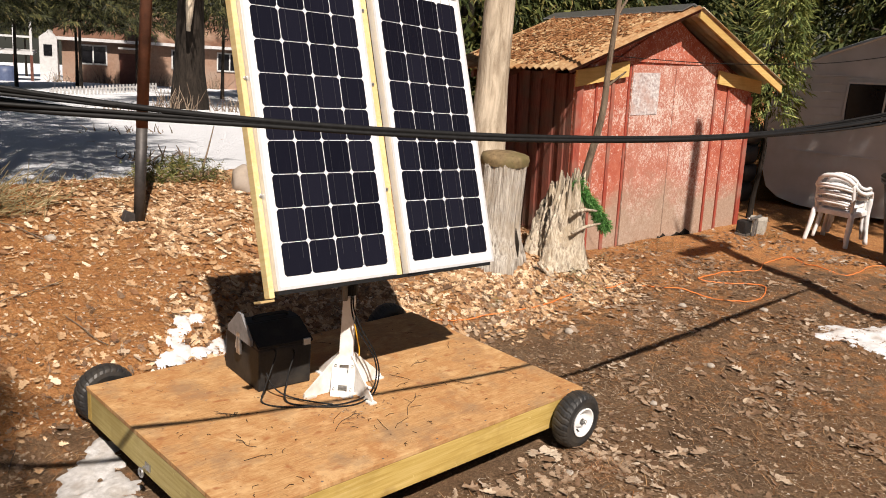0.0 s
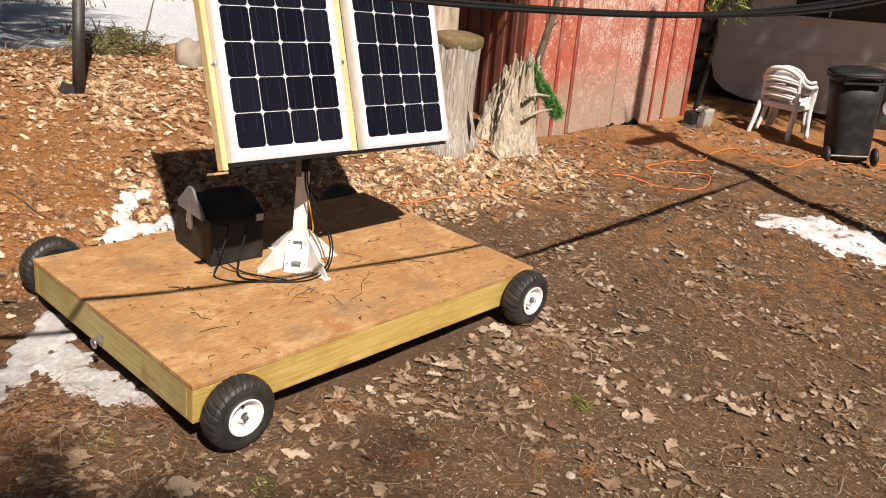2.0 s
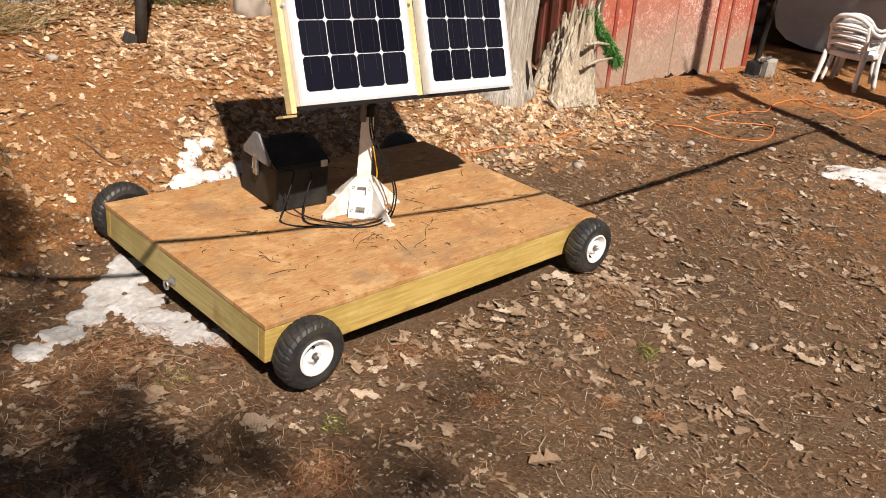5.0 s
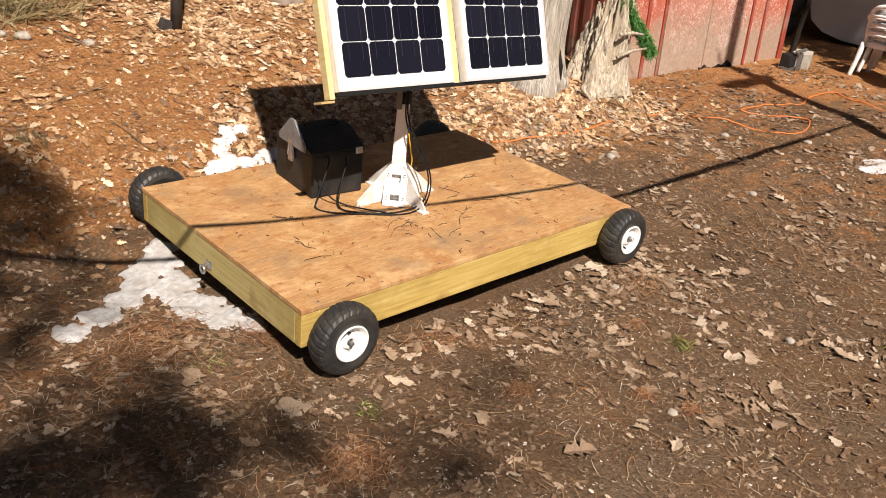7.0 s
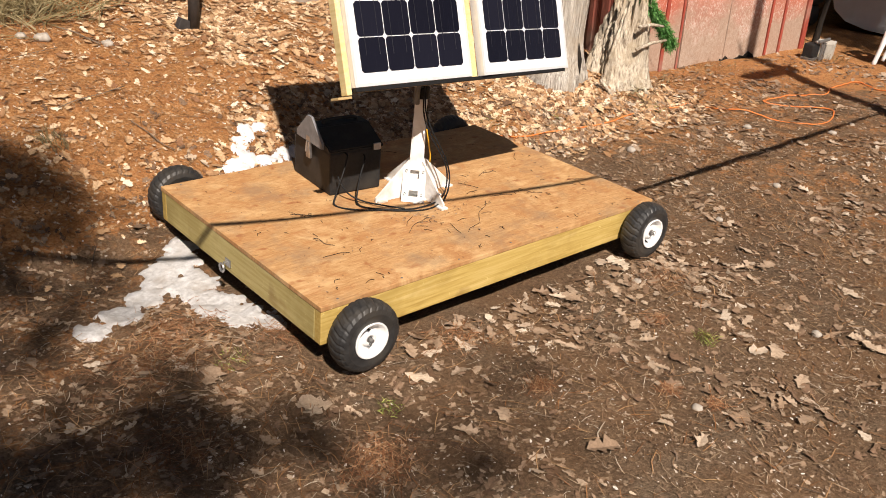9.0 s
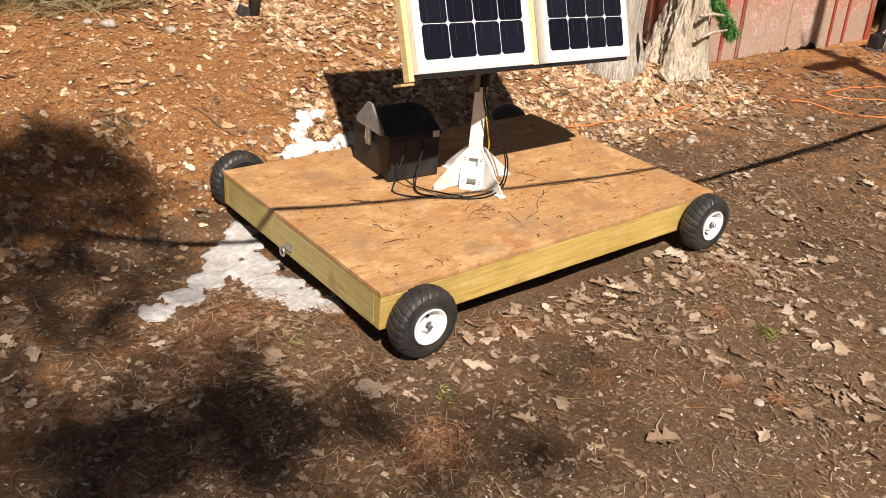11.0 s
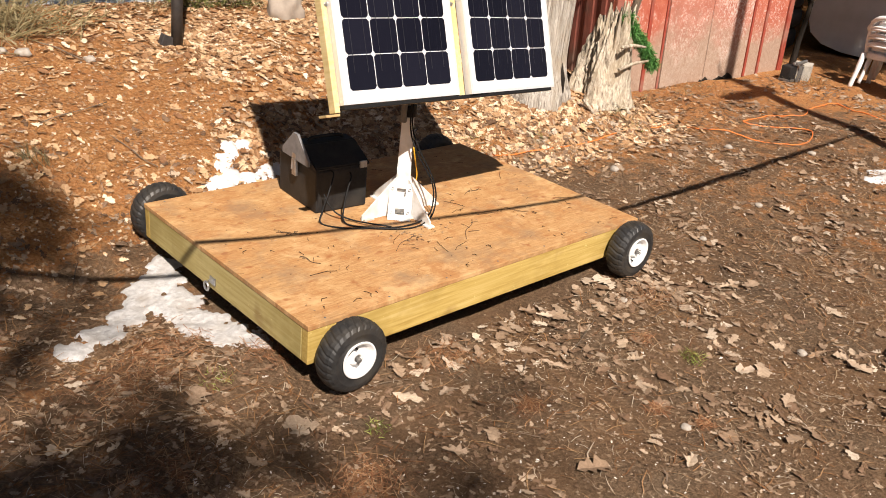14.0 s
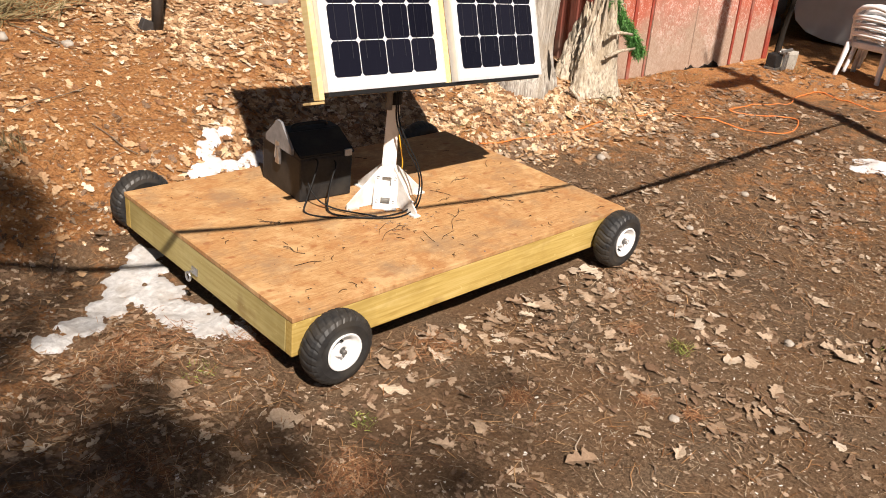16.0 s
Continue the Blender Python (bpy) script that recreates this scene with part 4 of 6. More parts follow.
# ---------------------------------------------------------------- shed
def build_shed():
    S = Matrix.Translation((4.39, 2.14, 0.06)) @ Matrix.Rotation(math.atan2(-0.135, 0.991), 4, "Z")
    foot = S @ Vector((2.36, 0, 0))
    S = Matrix.Translation(foot) @ Matrix.Rotation(radians(-2.5), 4, Vector((0.83, 0.56, 0))) @ Matrix.Translation(-foot) @ S
    shed = empty("garden_shed", S, label="small leaning weathered red board shed with rusty corrugated roof", category="shed")
    W, D, HL, HR, PK, PS = 2.36, 1.3, 1.55, 1.36, 2.03, 1.13
    t = 0.03
    part("front_wall", prism([(0, 0), (W, 0), (W, HR), (PS, PK), (0, HL)], t), M["shed"], shed, "front wall of peeling red strand board")
    back = part("back_wall", prism([(0, 0), (W, 0), (W, HR), (PS, PK), (0, HL)], t), M["shed_shaded"], shed)
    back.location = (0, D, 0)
    part("inner_floor", box(W / 2, D / 2, 0.03, W - 0.08, D - 0.06, 0.04), M["shed_shaded"], shed)
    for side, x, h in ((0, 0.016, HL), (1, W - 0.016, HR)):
        # side boards take the darkened red, shade included
        part("side_wall", box(x, D / 2 + t / 2, h / 2, 0.03, D - t - 0.004, h - 0.01), M["shed_shaded"], shed, "red vertical side boards with their shade put into the colour")
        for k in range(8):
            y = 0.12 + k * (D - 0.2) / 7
            part("batten", box(x + (-0.026 if side == 0 else 0.026), y, h / 2, 0.02, 0.05 + 0.03 * (k % 2), h - 0.02, 0.002), M["shed_shaded"], shed)
    for s, w, z0, z1, proud in ((0.03, 0.07, 0, 1.47, 0.02), (0.23, 0.025, 0, 1.5, 0.01), (0.42, 0.035, 0, 1.55, 0.014), (0.615, 0.022, 0, 1.63, 0.012), (1.79, 0.03, 0, 1.5, 0.016), (1.99, 0.03, 0, 1.42, 0.014), (2.33, 0.06, 0, 1.33, 0.02)):
        part("batten", box(s, -proud / 2 - 0.0015, (z0 + z1) / 2, w, proud, z1 - z0, 0.002), M["shed_batten"], shed, "narrow red batten")
    part("door", box(0.92, -0.008, 0.83, 0.558, 0.012, 1.58, 0.002), M["shed_door"], shed, "peeling pinkish red strand-board door leaf")
    part("door", box(1.485, -0.008, 0.83, 0.558, 0.012, 1.58, 0.002), M["shed_door"], shed, "peeling pinkish red strand-board door leaf")
    # dark plates on the boards: shade inside the rotted gaps, put in as colour
    for hx, hw, hz in ((1.22, 0.07, 0.06), (1.4, 0.16, 0.045), (1.52, 0.12, 0.075)):
        hole = prism([(-hw, 0.0), (hw, 0.0), (0.7 * hw, 0.6 * hz), (0.2 * hw, hz), (-0.3 * hw, 0.5 * hz), (-0.8 * hw, 0.7 * hz)], 0.02)
        part("rotted_gap", hole, M["bark_dark"], shed, "dark plate for the shade in a gap rotted into the boards").location = (hx, -0.024, 0.03)
    part("white_patch", box(0.82, -0.0165, 1.38, 0.34, 0.004, 0.36, 0.001), M["shed_white"], shed, "worn white painted square")
    part("gable_board", prism([(0.42, 1.66), (1.8, 1.62), (1.18, 2.0), (1.08, 2.0)], 0.014), M["shed"], shed).location = (0, -0.018, 0)
    for s0, s1, z0, z1, k in ((-0.04, 0.56, 1.45, 1.53, 0.13), (1.78, 2.44, 1.46, 1.36, 0.12)):
        part("fascia_board", prism([(s0, z0), (s1, z1), (s1, z1 + k), (s0, z0 + k)], 0.022), M["fascia"], shed, "yellow painted fascia board").location = (0, -0.046, 0)
    # corrugated roof, waves across the slope
    for name, s0, z0, s1, z1, lab in (("roof_sheet", PS + 0.04, PK + 0.1, -0.33, 1.61, "rust-stained corrugated sheet strewn with needles"), ("roof_sheet", PS + 0.04, PK + 0.1, 2.52, 1.47, "yellowish corrugated roof sheet")):
        bm, n, m = bmesh.new(), 120, 6
        grid = []
        for i in range(n + 1):
            y = -0.26 + i * (D + 0.42) / n
            dz = 0.011 * math.sin(2 * math.pi * y / 0.076) + 0.012 * noise.noise((y * 2, s1, 0))
            grid.append([bm.verts.new((s0 + (s1 - s0) * k / m, y, z0 + (z1 - z0) * k / m + dz - 0.05 * (y + 0.26))) for k in range(m + 1)])
        for a, b in zip(grid, grid[1:]):
            for k in range(m):
                bm.faces.new((a[k], a[k + 1], b[k + 1], b[k]))
        geom = bmesh.ops.extrude_face_region(bm, geom=bm.faces[:])
        bmesh.ops.translate(bm, vec=(0, 0, -0.006), verts=[g for g in geom["geom"] if isinstance(g, bmesh.types.BMVert)])
        bmesh.ops.recalc_face_normals(bm, faces=bm.faces)
        part(name, bm, M["roof_rust"] if s1 < 0 else M["roof_edge"], shed, lab, True)
        # rake board under the front edge
        dx, dz = (s1 - s0), (z1 - z0)
        rk = prism([(s0, z0 - 0.03), (s0 + dx * 0.98, z0 + dz * 0.98 - 0.03), (s0 + dx * 0.98, z0 + dz * 0.98 - (0.05 if s1 < 0 else 0.1)), (s0, z0 - (0.05 if s1 < 0 else 0.1))], 0.02)
        part("rake_board", rk, M["fascia"] if s1 > 0 else M["shed_shaded"], shed).location = (0, -0.235, 0)
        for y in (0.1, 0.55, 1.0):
            part("rafter", prism([(s0, z0 - 0.025), (s0 + dx * 0.97, z0 + dz * 0.97 - 0.025), (s0 + dx * 0.97, z0 + dz * 0.97 - 0.08), (s0, z0 - 0.08)], 0.04), M["shed_shaded"], shed).location = (0, y, -0.05 * (y + 0.3) - 0.02)
    # needles and leaf crumbs lying on the sheet
    rnd, verts, faces = random.Random(17), [], []
    while len(verts) < 4 * 5200:
        f, y = rnd.uniform(0.09, 1), rnd.uniform(-0.22, D + 0.1)
        edge = min(1 - f, (y + 0.26) * 0.55)
        if rnd.random() > step(0.02, 0.22, edge + 0.13 * noise.noise((f * 7, y * 5, 2))) * (0.5 + 1.1 * max(0, 0.35 + noise.noise((f * 5, y * 3.5, 6)))):
            continue
        s0, z0, s1, z1 = PS + 0.04, PK + 0.1, -0.33, 1.61
        c = Vector((s0 + (s1 - s0) * f, y, z0 + (z1 - z0) * f + 0.011 * math.sin(2 * math.pi * y / 0.076) + 0.012 * noise.noise((y * 2, s1, 0)) - 0.05 * (y + 0.26) + 0.004))
        d = Vector((rnd.gauss(0, 1), rnd.gauss(0, 1), rnd.gauss(0, 0.15)))
        d.z += 0.347 * d.x
        d.normalize()
        w = Vector((-d.y, d.x, -0.347 * d.y + rnd.gauss(0, 0.15))) * rnd.uniform(0.003, 0.011)
        d *= rnd.uniform(0.012, 0.04)
        n = len(verts)
        verts += [c - d - w, c + d - w * 0.6, c + d + w, c - d * 0.7 + w]
        faces.append((n, n + 1, n + 2, n + 3))
    litter = new("roof_litter", pydata("roof_litter", verts, faces, M["roof_needles"]))
    litter.matrix_basis = S
    tagged(litter, "rusty brown fallen needles lying on the shed roof", "needles", kind="stuff")
    part("ridge_cap", prism([(PS - 0.12, PK + 0.058), (PS + 0.04, PK + 0.118), (PS + 0.2, PK + 0.05), (PS + 0.2, PK + 0.04), (PS + 0.04, PK + 0.108), (PS - 0.12, PK + 0.048)], D + 0.44), M["steel"], shed, "bare metal ridge cap").matrix_basis = Matrix.Translation((0, -0.27, 0.006)) @ Matrix.Rotation(-0.05, 4, "X")


build_shed()


# ---------------------------------------------------------------- stumps, trunks, pole
def log_mesh(points, radii, sides=28, rough=0.06, seed=0, cap=True):
    """A trunk along points with an uneven skin."""
    bm = bmesh.new()
    pts, rings = [Vector(p) for p in points], []
    for p, r in zip(pts, radii):
        ring = []
        for k in range(sides):
            a = 2 * math.pi * k / sides
            f = 1 + rough * noise.noise((3 * math.cos(a), 3 * math.sin(a), p.z * 1.6 + seed)) + rough * 0.7 * noise.noise((9 * math.cos(a), 9 * math.sin(a), p.z * 2.5 + seed))
            ring.append(bm.verts.new(p + Vector((r * f * math.cos(a), r * f * math.sin(a), 0))))
        rings.append(ring)
    for a, b in zip(rings, rings[1:]):
        for k in range(sides):
            bm.faces.new((a[k], a[(k + 1) % sides], b[(k + 1) % sides], b[k]))
    if cap:
        bm.faces.new(rings[-1])
    return bm


def build_stump():
    x, y = 3.04, 1.74
    z = ground_z(x, y)
    st = empty("tree_stump", label="grey weathered sawn tree stump on the bank", category="stump")
    bm, sides, rings = bmesh.new(), 120, []
    for j in range(17):
        h = -0.08 + 0.76 * j / 16
        ring = []
        for k in range(sides):
            a = 2 * math.pi * k / sides
            c, q = math.cos(a + 0.08 * h), math.sin(a + 0.08 * h)
            r = 0.158 + 0.07 * max(0.0, 1 - max(h, 0) / 0.3) ** 2
            r *= 1 + 0.07 * noise.noise((2 * c, 2 * q, h)) + 0.05 * noise.noise((9 * c, 9 * q, 0.8 * h)) - 0.09 * max(0, noise.noise((17 * c, 17 * q, 1.1 * h + 4)) - 0.12) + 0.1 * math.sin(6 * a) * max(0, 0.16 - h)
            ring.append(bm.verts.new((x + 0.03 * max(h, 0) / 0.68 + r * c, y + r * q, z + h)))
        rings.append(ring)
    for a, b in zip(rings, rings[1:]):
        for k in range(sides):
            bm.faces.new((a[k], a[(k + 1) % sides], b[(k + 1) % sides], b[k]))
    part("trunk", bm, M["stump_wood"], st, "grey split weathered wood", True)
    for a, z0, z1, w, r0 in ((3.75, 0.3, 0.6, 0.005, 0.158), (4.95, 0.0, 0.22, 0.02, 0.2), (4.3, 0.1, 0.45, 0.004, 0.166)):
        pts = [(x + 0.03 * h / 0.68 + k * math.cos(a), y + k * math.sin(a), z + h) for h, k in ((z0, r0), ((z0 + z1) / 2, 0.5 * (r0 + 0.158)), (z1, 0.156))]
        part("crack", tube(pts, [0.004, w, 0.002], 6), M["bark_dark"], st, "dark drying crack")
    top = bmesh.new()
    rings = [(0.163, -0.04), (0.17, 0.0), (0.16, 0.03), (0.1, 0.045), (0.03, 0.05), (0.0, 0.05)]
    lathe(rings, 30, bm=top, wobble=lambda a, h, j: 1 + 0.08 * noise.noise((2 * math.cos(a), 2 * math.sin(a), h)))
    part("cut_face", top, M["stump_cut"], st, "mossy brown cut face", True).location = (x + 0.03, y, z + 0.68)


build_stump()


def spray_cloud(seed, count, shape, size, leaflets=5, droop=0.4):
    """Many small leaf sprays; shape(rnd) gives a centre and the way the twig points."""
    rnd = random.Random(seed)
    verts, faces = [], []
    for _ in range(count):
        c, d = shape(rnd)
        d = (Vector(d) + Vector((rnd.gauss(0, 0.4), rnd.gauss(0, 0.4), rnd.gauss(0, 0.3) - droop))).normalized()
        s = d.orthogonal().normalized()
        s = Matrix.Rotation(rnd.uniform(0, 6.28), 3, d) @ s
        k = size * rnd.uniform(0.6, 1.4)
        for q in range(leaflets):
            f = q / max(1, leaflets - 1)
            side = (1 if q % 2 else -1) * (1 - 0.6 * f)
            base = Vector(c) + d * k * f
            tip = base + d * k * 0.5 + s * side * k * 0.6 + Vector((0, 0, -0.15 * k))
            w = d.cross(s) * k * 0.06 + d * k * 0.12
            n = len(verts)
            verts += [base - w, base + w, tip]
            faces.append((n, n + 1, n + 2))
    return verts, faces


def build_root():
    x, y = 3.56, 1.6
    z = ground_z(x, y) - 0.04
    wad = empty("root_wad", label="splintered grey root wad of a dead tree", category="stump")
    rnd = random.Random(7)
    bm, sides, rings = bmesh.new(), 130, []
    for j in range(25):
        f = j / 24
        ring = []
        for k in range(sides):
            a = 2 * math.pi * k / sides
            c, s = math.cos(a), math.sin(a)
            tc, ts = math.cos(a + 1.1 * f), math.sin(a + 1.1 * f)
            r = 0.15 + 0.13 * (1 - f) ** 2 - 0.03 * max(0, f - 0.7) / 0.3
            r *= 1 + 0.13 * math.sin(5 * a + 1 + 3 * f) + 0.2 * noise.noise((3 * tc, 3 * ts, 2 + 1.6 * f)) + 0.13 * noise.noise((9 * tc, 9 * ts, 1.5 * f)) + 0.09 * noise.noise((22 * tc, 22 * ts, 1.2 * f)) - 0.25 * max(0, noise.noise((6 * tc, 6 * ts, 5 * f + 3)) - 0.2)
            top = 0.58 + 0.07 * c + 0.16 * noise.noise((2.2 * c, 2.2 * s, 8)) + 0.14 * noise.noise((12 * c, 12 * s, 3)) + 0.08 * noise.noise((28 * c, 28 * s, 5))
            ring.append(bm.verts.new((x + r * c + 0.06 * f, y + 0.85 * r * s, z + top * f)))
        rings.append(ring)
    for p, q in zip(rings, rings[1:]):
        for k in range(sides):
            bm.faces.new((p[k], p[(k + 1) % sides], q[(k + 1) % sides], q[k]))
    mid_v = bm.verts.new((x + 0.04, y, z + 0.28))
    for k in range(sides):
        bm.faces.new((rings[-1][k], rings[-1][(k + 1) % sides], mid_v))
    part("stub", bm, M["dead_wood"], wad, "hollow splintered stub", True)
    for k in range(6):
        a, ln = 3.3 + 0.6 * k + rnd.uniform(-0.2, 0.2), rnd.uniform(0.2, 0.34)
        pts = [(x + 0.1 * math.cos(a), y + 0.08 * math.sin(a), z + 0.16), (x + ln * 0.6 * math.cos(a), y + ln * 0.6 * math.sin(a), z + 0.09), (x + ln * math.cos(a), y + ln * math.sin(a), z - 0.05)]
        part("root", tube(smooth_path(pts, 4), [0.042 - 0.004 * i for i in range(9)], 8), M["dead_wood"], wad, "", True)
    for k in range(8):
        a, r, h = rnd.uniform(0, 6.28), rnd.uniform(0.06, 0.14), rnd.uniform(0.56, 0.72)
        bx, by = x + r * math.cos(a) + 0.05, y + r * math.sin(a)
        part("splinter", tube([(bx, by, z + 0.2), (bx + 0.02, by, z + 0.45), (bx + rnd.uniform(-0.02, 0.06), by, z + h)], [0.03, 0.022, 0.006], 5), M["dead_wood"], wad)
    spine = smooth_path([(3.62, 1.5, 0.82), (3.66, 1.49, 0.75), (3.75, 1.48, 0.68), (3.83, 1.47, 0.6), (3.9, 1.455, 0.52), (3.95, 1.45, 0.47)], 8)

    def tuft(rn):
        i = rn.randrange(len(spine) - 1)
        d = Vector((rn.gauss(0, 1), rn.gauss(0, 1), rn.gauss(0, 1))).normalized()
        return spine[i].lerp(spine[i + 1], rn.random()) + 0.016 * d, tuple(d)
    v, fc = spray_cloud(88, 2600, tuft, 0.03, 4, 0.0)
    gl = empty("garland", label="fuzzy green artificial garland draped over the dead root", category="garland")
    g = new("tinsel", pydata("tinsel", v, fc, M["garland"]))
    g.parent = gl
    part("core", tube(spine, 0.016, 6), M["garland"], gl)
    part("hoop", tube([(3.66 + 0.035 * math.cos(k), 1.46, 0.79 + 0.045 * math.sin(k)) for k in (0.4 * q for q in range(12))], 0.004, 5), M["dead_wood"], wad, "thin curled root")
    for k, (a, b) in enumerate((((3.49, 1.42, 0.64), (3.71, 1.38, 0.635)), ((3.5, 1.42, 0.485), (3.77, 1.38, 0.535)), ((3.2, 1.45, 0.3), (3.3, 1.36, 0.14)))):
        tagged(part("broken_branch", tube([a, tuple((p + q) / 2 + 0.01 for p, q in zip(a, b)), b], [0.014, 0.012, 0.008], 6), M["dead_wood"], None, "", True), "short broken grey branch by the root", "branch", "broken branches")


build_root()


def crown_shape(z0, z1, r0, r1):
    def f(rnd):
        t = rnd.random() ** 0.8
        z = z0 + (z1 - z0) * t
        r = (r0 + (r1 - r0) * t) * (0.35 + 0.65 * rnd.random() ** 0.5)
        a = rnd.uniform(0, 6.283)
        lump = 0.75 + 0.35 * math.sin(3 * a + z * 2.1) * math.sin(z * 3.3 + a)
        r *= lump
        return (r * math.cos(a), r * math.sin(a), z), (math.cos(a), math.sin(a), 0)
    return f


def build_tree(name, label, seed, base, height, z0, r0, r1, count, size, trunk_r, bark, leaf, group, limbs=14):
    x, y = base
    t = empty(name, Matrix.Translation((x, y, ground_z(x, y, False) - 0.05)), label=label, category="tree", group=group)
    rnd = random.Random(seed)
    n = 9
    part("trunk", log_mesh([(0.12 * math.sin(i * 0.8 + seed) * i / n, 0.1 * math.cos(i + seed) * i / n, height * i / n) for i in range(n + 1)], [trunk_r * (1.25 if i == 0 else 1 - 0.85 * i / n) for i in range(n + 1)], 16, 0.08, seed), M[bark], t, "", True)
    bm = bmesh.new()
    for k in range(limbs):
        z = z0 + (height - z0) * (k + 0.5) / limbs
        f = (z - z0) / (height - z0)
        a, ln = k * 2.4 + rnd.uniform(-0.3, 0.3), (r0 + (r1 - r0) * f) * 0.85
        tube([(0, 0, z), (ln * 0.5 * math.cos(a), ln * 0.5 * math.sin(a), z + 0.1 * ln), (ln * math.cos(a), ln * math.sin(a), z - 0.05 * ln)], [trunk_r * 0.25 * (1.2 - f), trunk_r * 0.16, 0.01], 5, bm)
    tagged(part("limbs", bm, M[bark], t), kind="stuff")
    v, fc = spray_cloud(seed, count, crown_shape(z0 - 0.2, height * 1.02, r0, r1), size)
    ob = new("crown", pydata("crown", v, fc, M[leaf]))
    ob.parent = t
    return t


# trees behind the shed and the trailer
cedar = build_tree("cedar_tree", "green cedar with drooping ragged foliage behind the shed", 11, (6.7, 5.9), 7.0, 0.5, 1.8, 0.5, 5200, 0.2, 0.14, "bark_dark", "cedar", "cedars behind the shed")
for x, y, r in ((8.2, 5.4, 40), (9.9, 4.9, 130), (8.4, 8.2, 290), (11.6, 4.6, 10), (12.4, 2.6, 75), (9.2, 7.2, 250), (13.8, 1.0, 320), (12.6, 6.5, 160), (15.3, 3.4, 100), (10.5, 10.0, 20)):
    copy_thing(cedar, Matrix.Translation((x, y, ground_z(x, y, False) - 0.05)) @ Matrix.Rotation(radians(r), 4, "Z"))
tagged(build_tree("pine_tree", "tall pale-barked conifer trunk beside the shed", 5, (4.0, 2.78), 10.5, 6.5, 1.6, 0.4, 1500, 0.25, 0.15, "bark_pale", "cedar", ""), category="tree")

# dark firs beyond the snow and round the house
build_tree("cedar_tree", "small cedar in sunlit bright green between the shed and the trailer", 13, (7.28, 1.96), 2.5, 1.25, 0.4, 0.22, 900, 0.1, 0.03, "bark_dark", "cedar_sunlit", "cedars behind the shed", 10)
fir = build_tree("fir_tree", "dark shaggy fir beyond the snowy ground", 21, (6.0, 36.0), 13.0, 3.3, 3.4, 0.6, 9000, 0.34, 0.08, "bark_dark", "dark_foliage", "firs round the house")
for x, y, r in ((9.5, 38, 70), (16.5, 45, 15), (20.5, 46.5, 215), (12.5, 42, 160), (26, 41, 330), (19, 34, 140), (24.5, 33, 260), (29, 29, 330), (14.8, 40, 190), (27, 62, 20), (17, 68, 100), (36, 56, 200), (44, 48, 290), (9, 66, 50), (22, 70, 10), (31, 62, 130), (40, 60, 220), (33, 24, 60), (24, 18, 150), (30, 16, 240), (17, 14, 300), (21, 11, 25), (26, 9, 110)):
    copy_thing(fir, Matrix.Translation((x, y, ground_z(x, y, False) - 0.05)) @ Matrix.Rotation(radians(r), 4, "Z"))
build_tree("old_tree", "broad dark gnarled tree trunk standing in the snow", 31, (12.4, 24.4), 12.0, 4.6, 4.0, 1.5, 3200, 0.4, 0.54, "bark_dark", "dark_foliage", "")

lt = bpy.data.objects["old_tree"]
part("pale_limb", tube([(-0.5, -0.9, 2.6), (-0.45, -0.9, 3.4), (-0.35, -0.85, 5.2)], [0.06, 0.13, 0.17], 10), M["bark_pale"], lt, "pale barkless limb stub", True)
part("side_trunk", tube([(2.3, -1.6, 0.0), (2.0, -1.5, 2.2), (1.2, -1.0, 4.8)], [0.22, 0.16, 0.12], 8), M["bark_grey"], lt, "thin leaning side trunk", True)

# conifers beside the path that shade the snow and the near ground
shade = build_tree("pine_tree", "tall pine beside the yard", 41, (-0.9, 4.2), 11.5, 4.4, 3.2, 1.4, 800, 0.42, 0.2, "bark_grey", "dark_foliage", "pines beside the yard")
for x, y, r in ((0.25, 5.6, 215), (0.5, 8.8, 80), (-3.6, 2.4, 170), (1.9, 13.6, 250), (-2.2, 8, 30), (3.5, 19.5, 120), (5.0, 26, 200)):
    copy_thing(shade, Matrix.Translation((x, y, ground_z(x, y, False) - 0.05)) @ Matrix.Rotation(radians(r), 4, "Z"))


# pine out of view, added to block the sun from the trailer
build_tree("pine_tree", "unseen slender pine added to shade the trailer", 47, (7.25, -1.75), 7.6, 4.7, 1.45, 0.9, 2600, 0.3, 0.12, "bark_grey", "dark_foliage", "pines beside the yard")


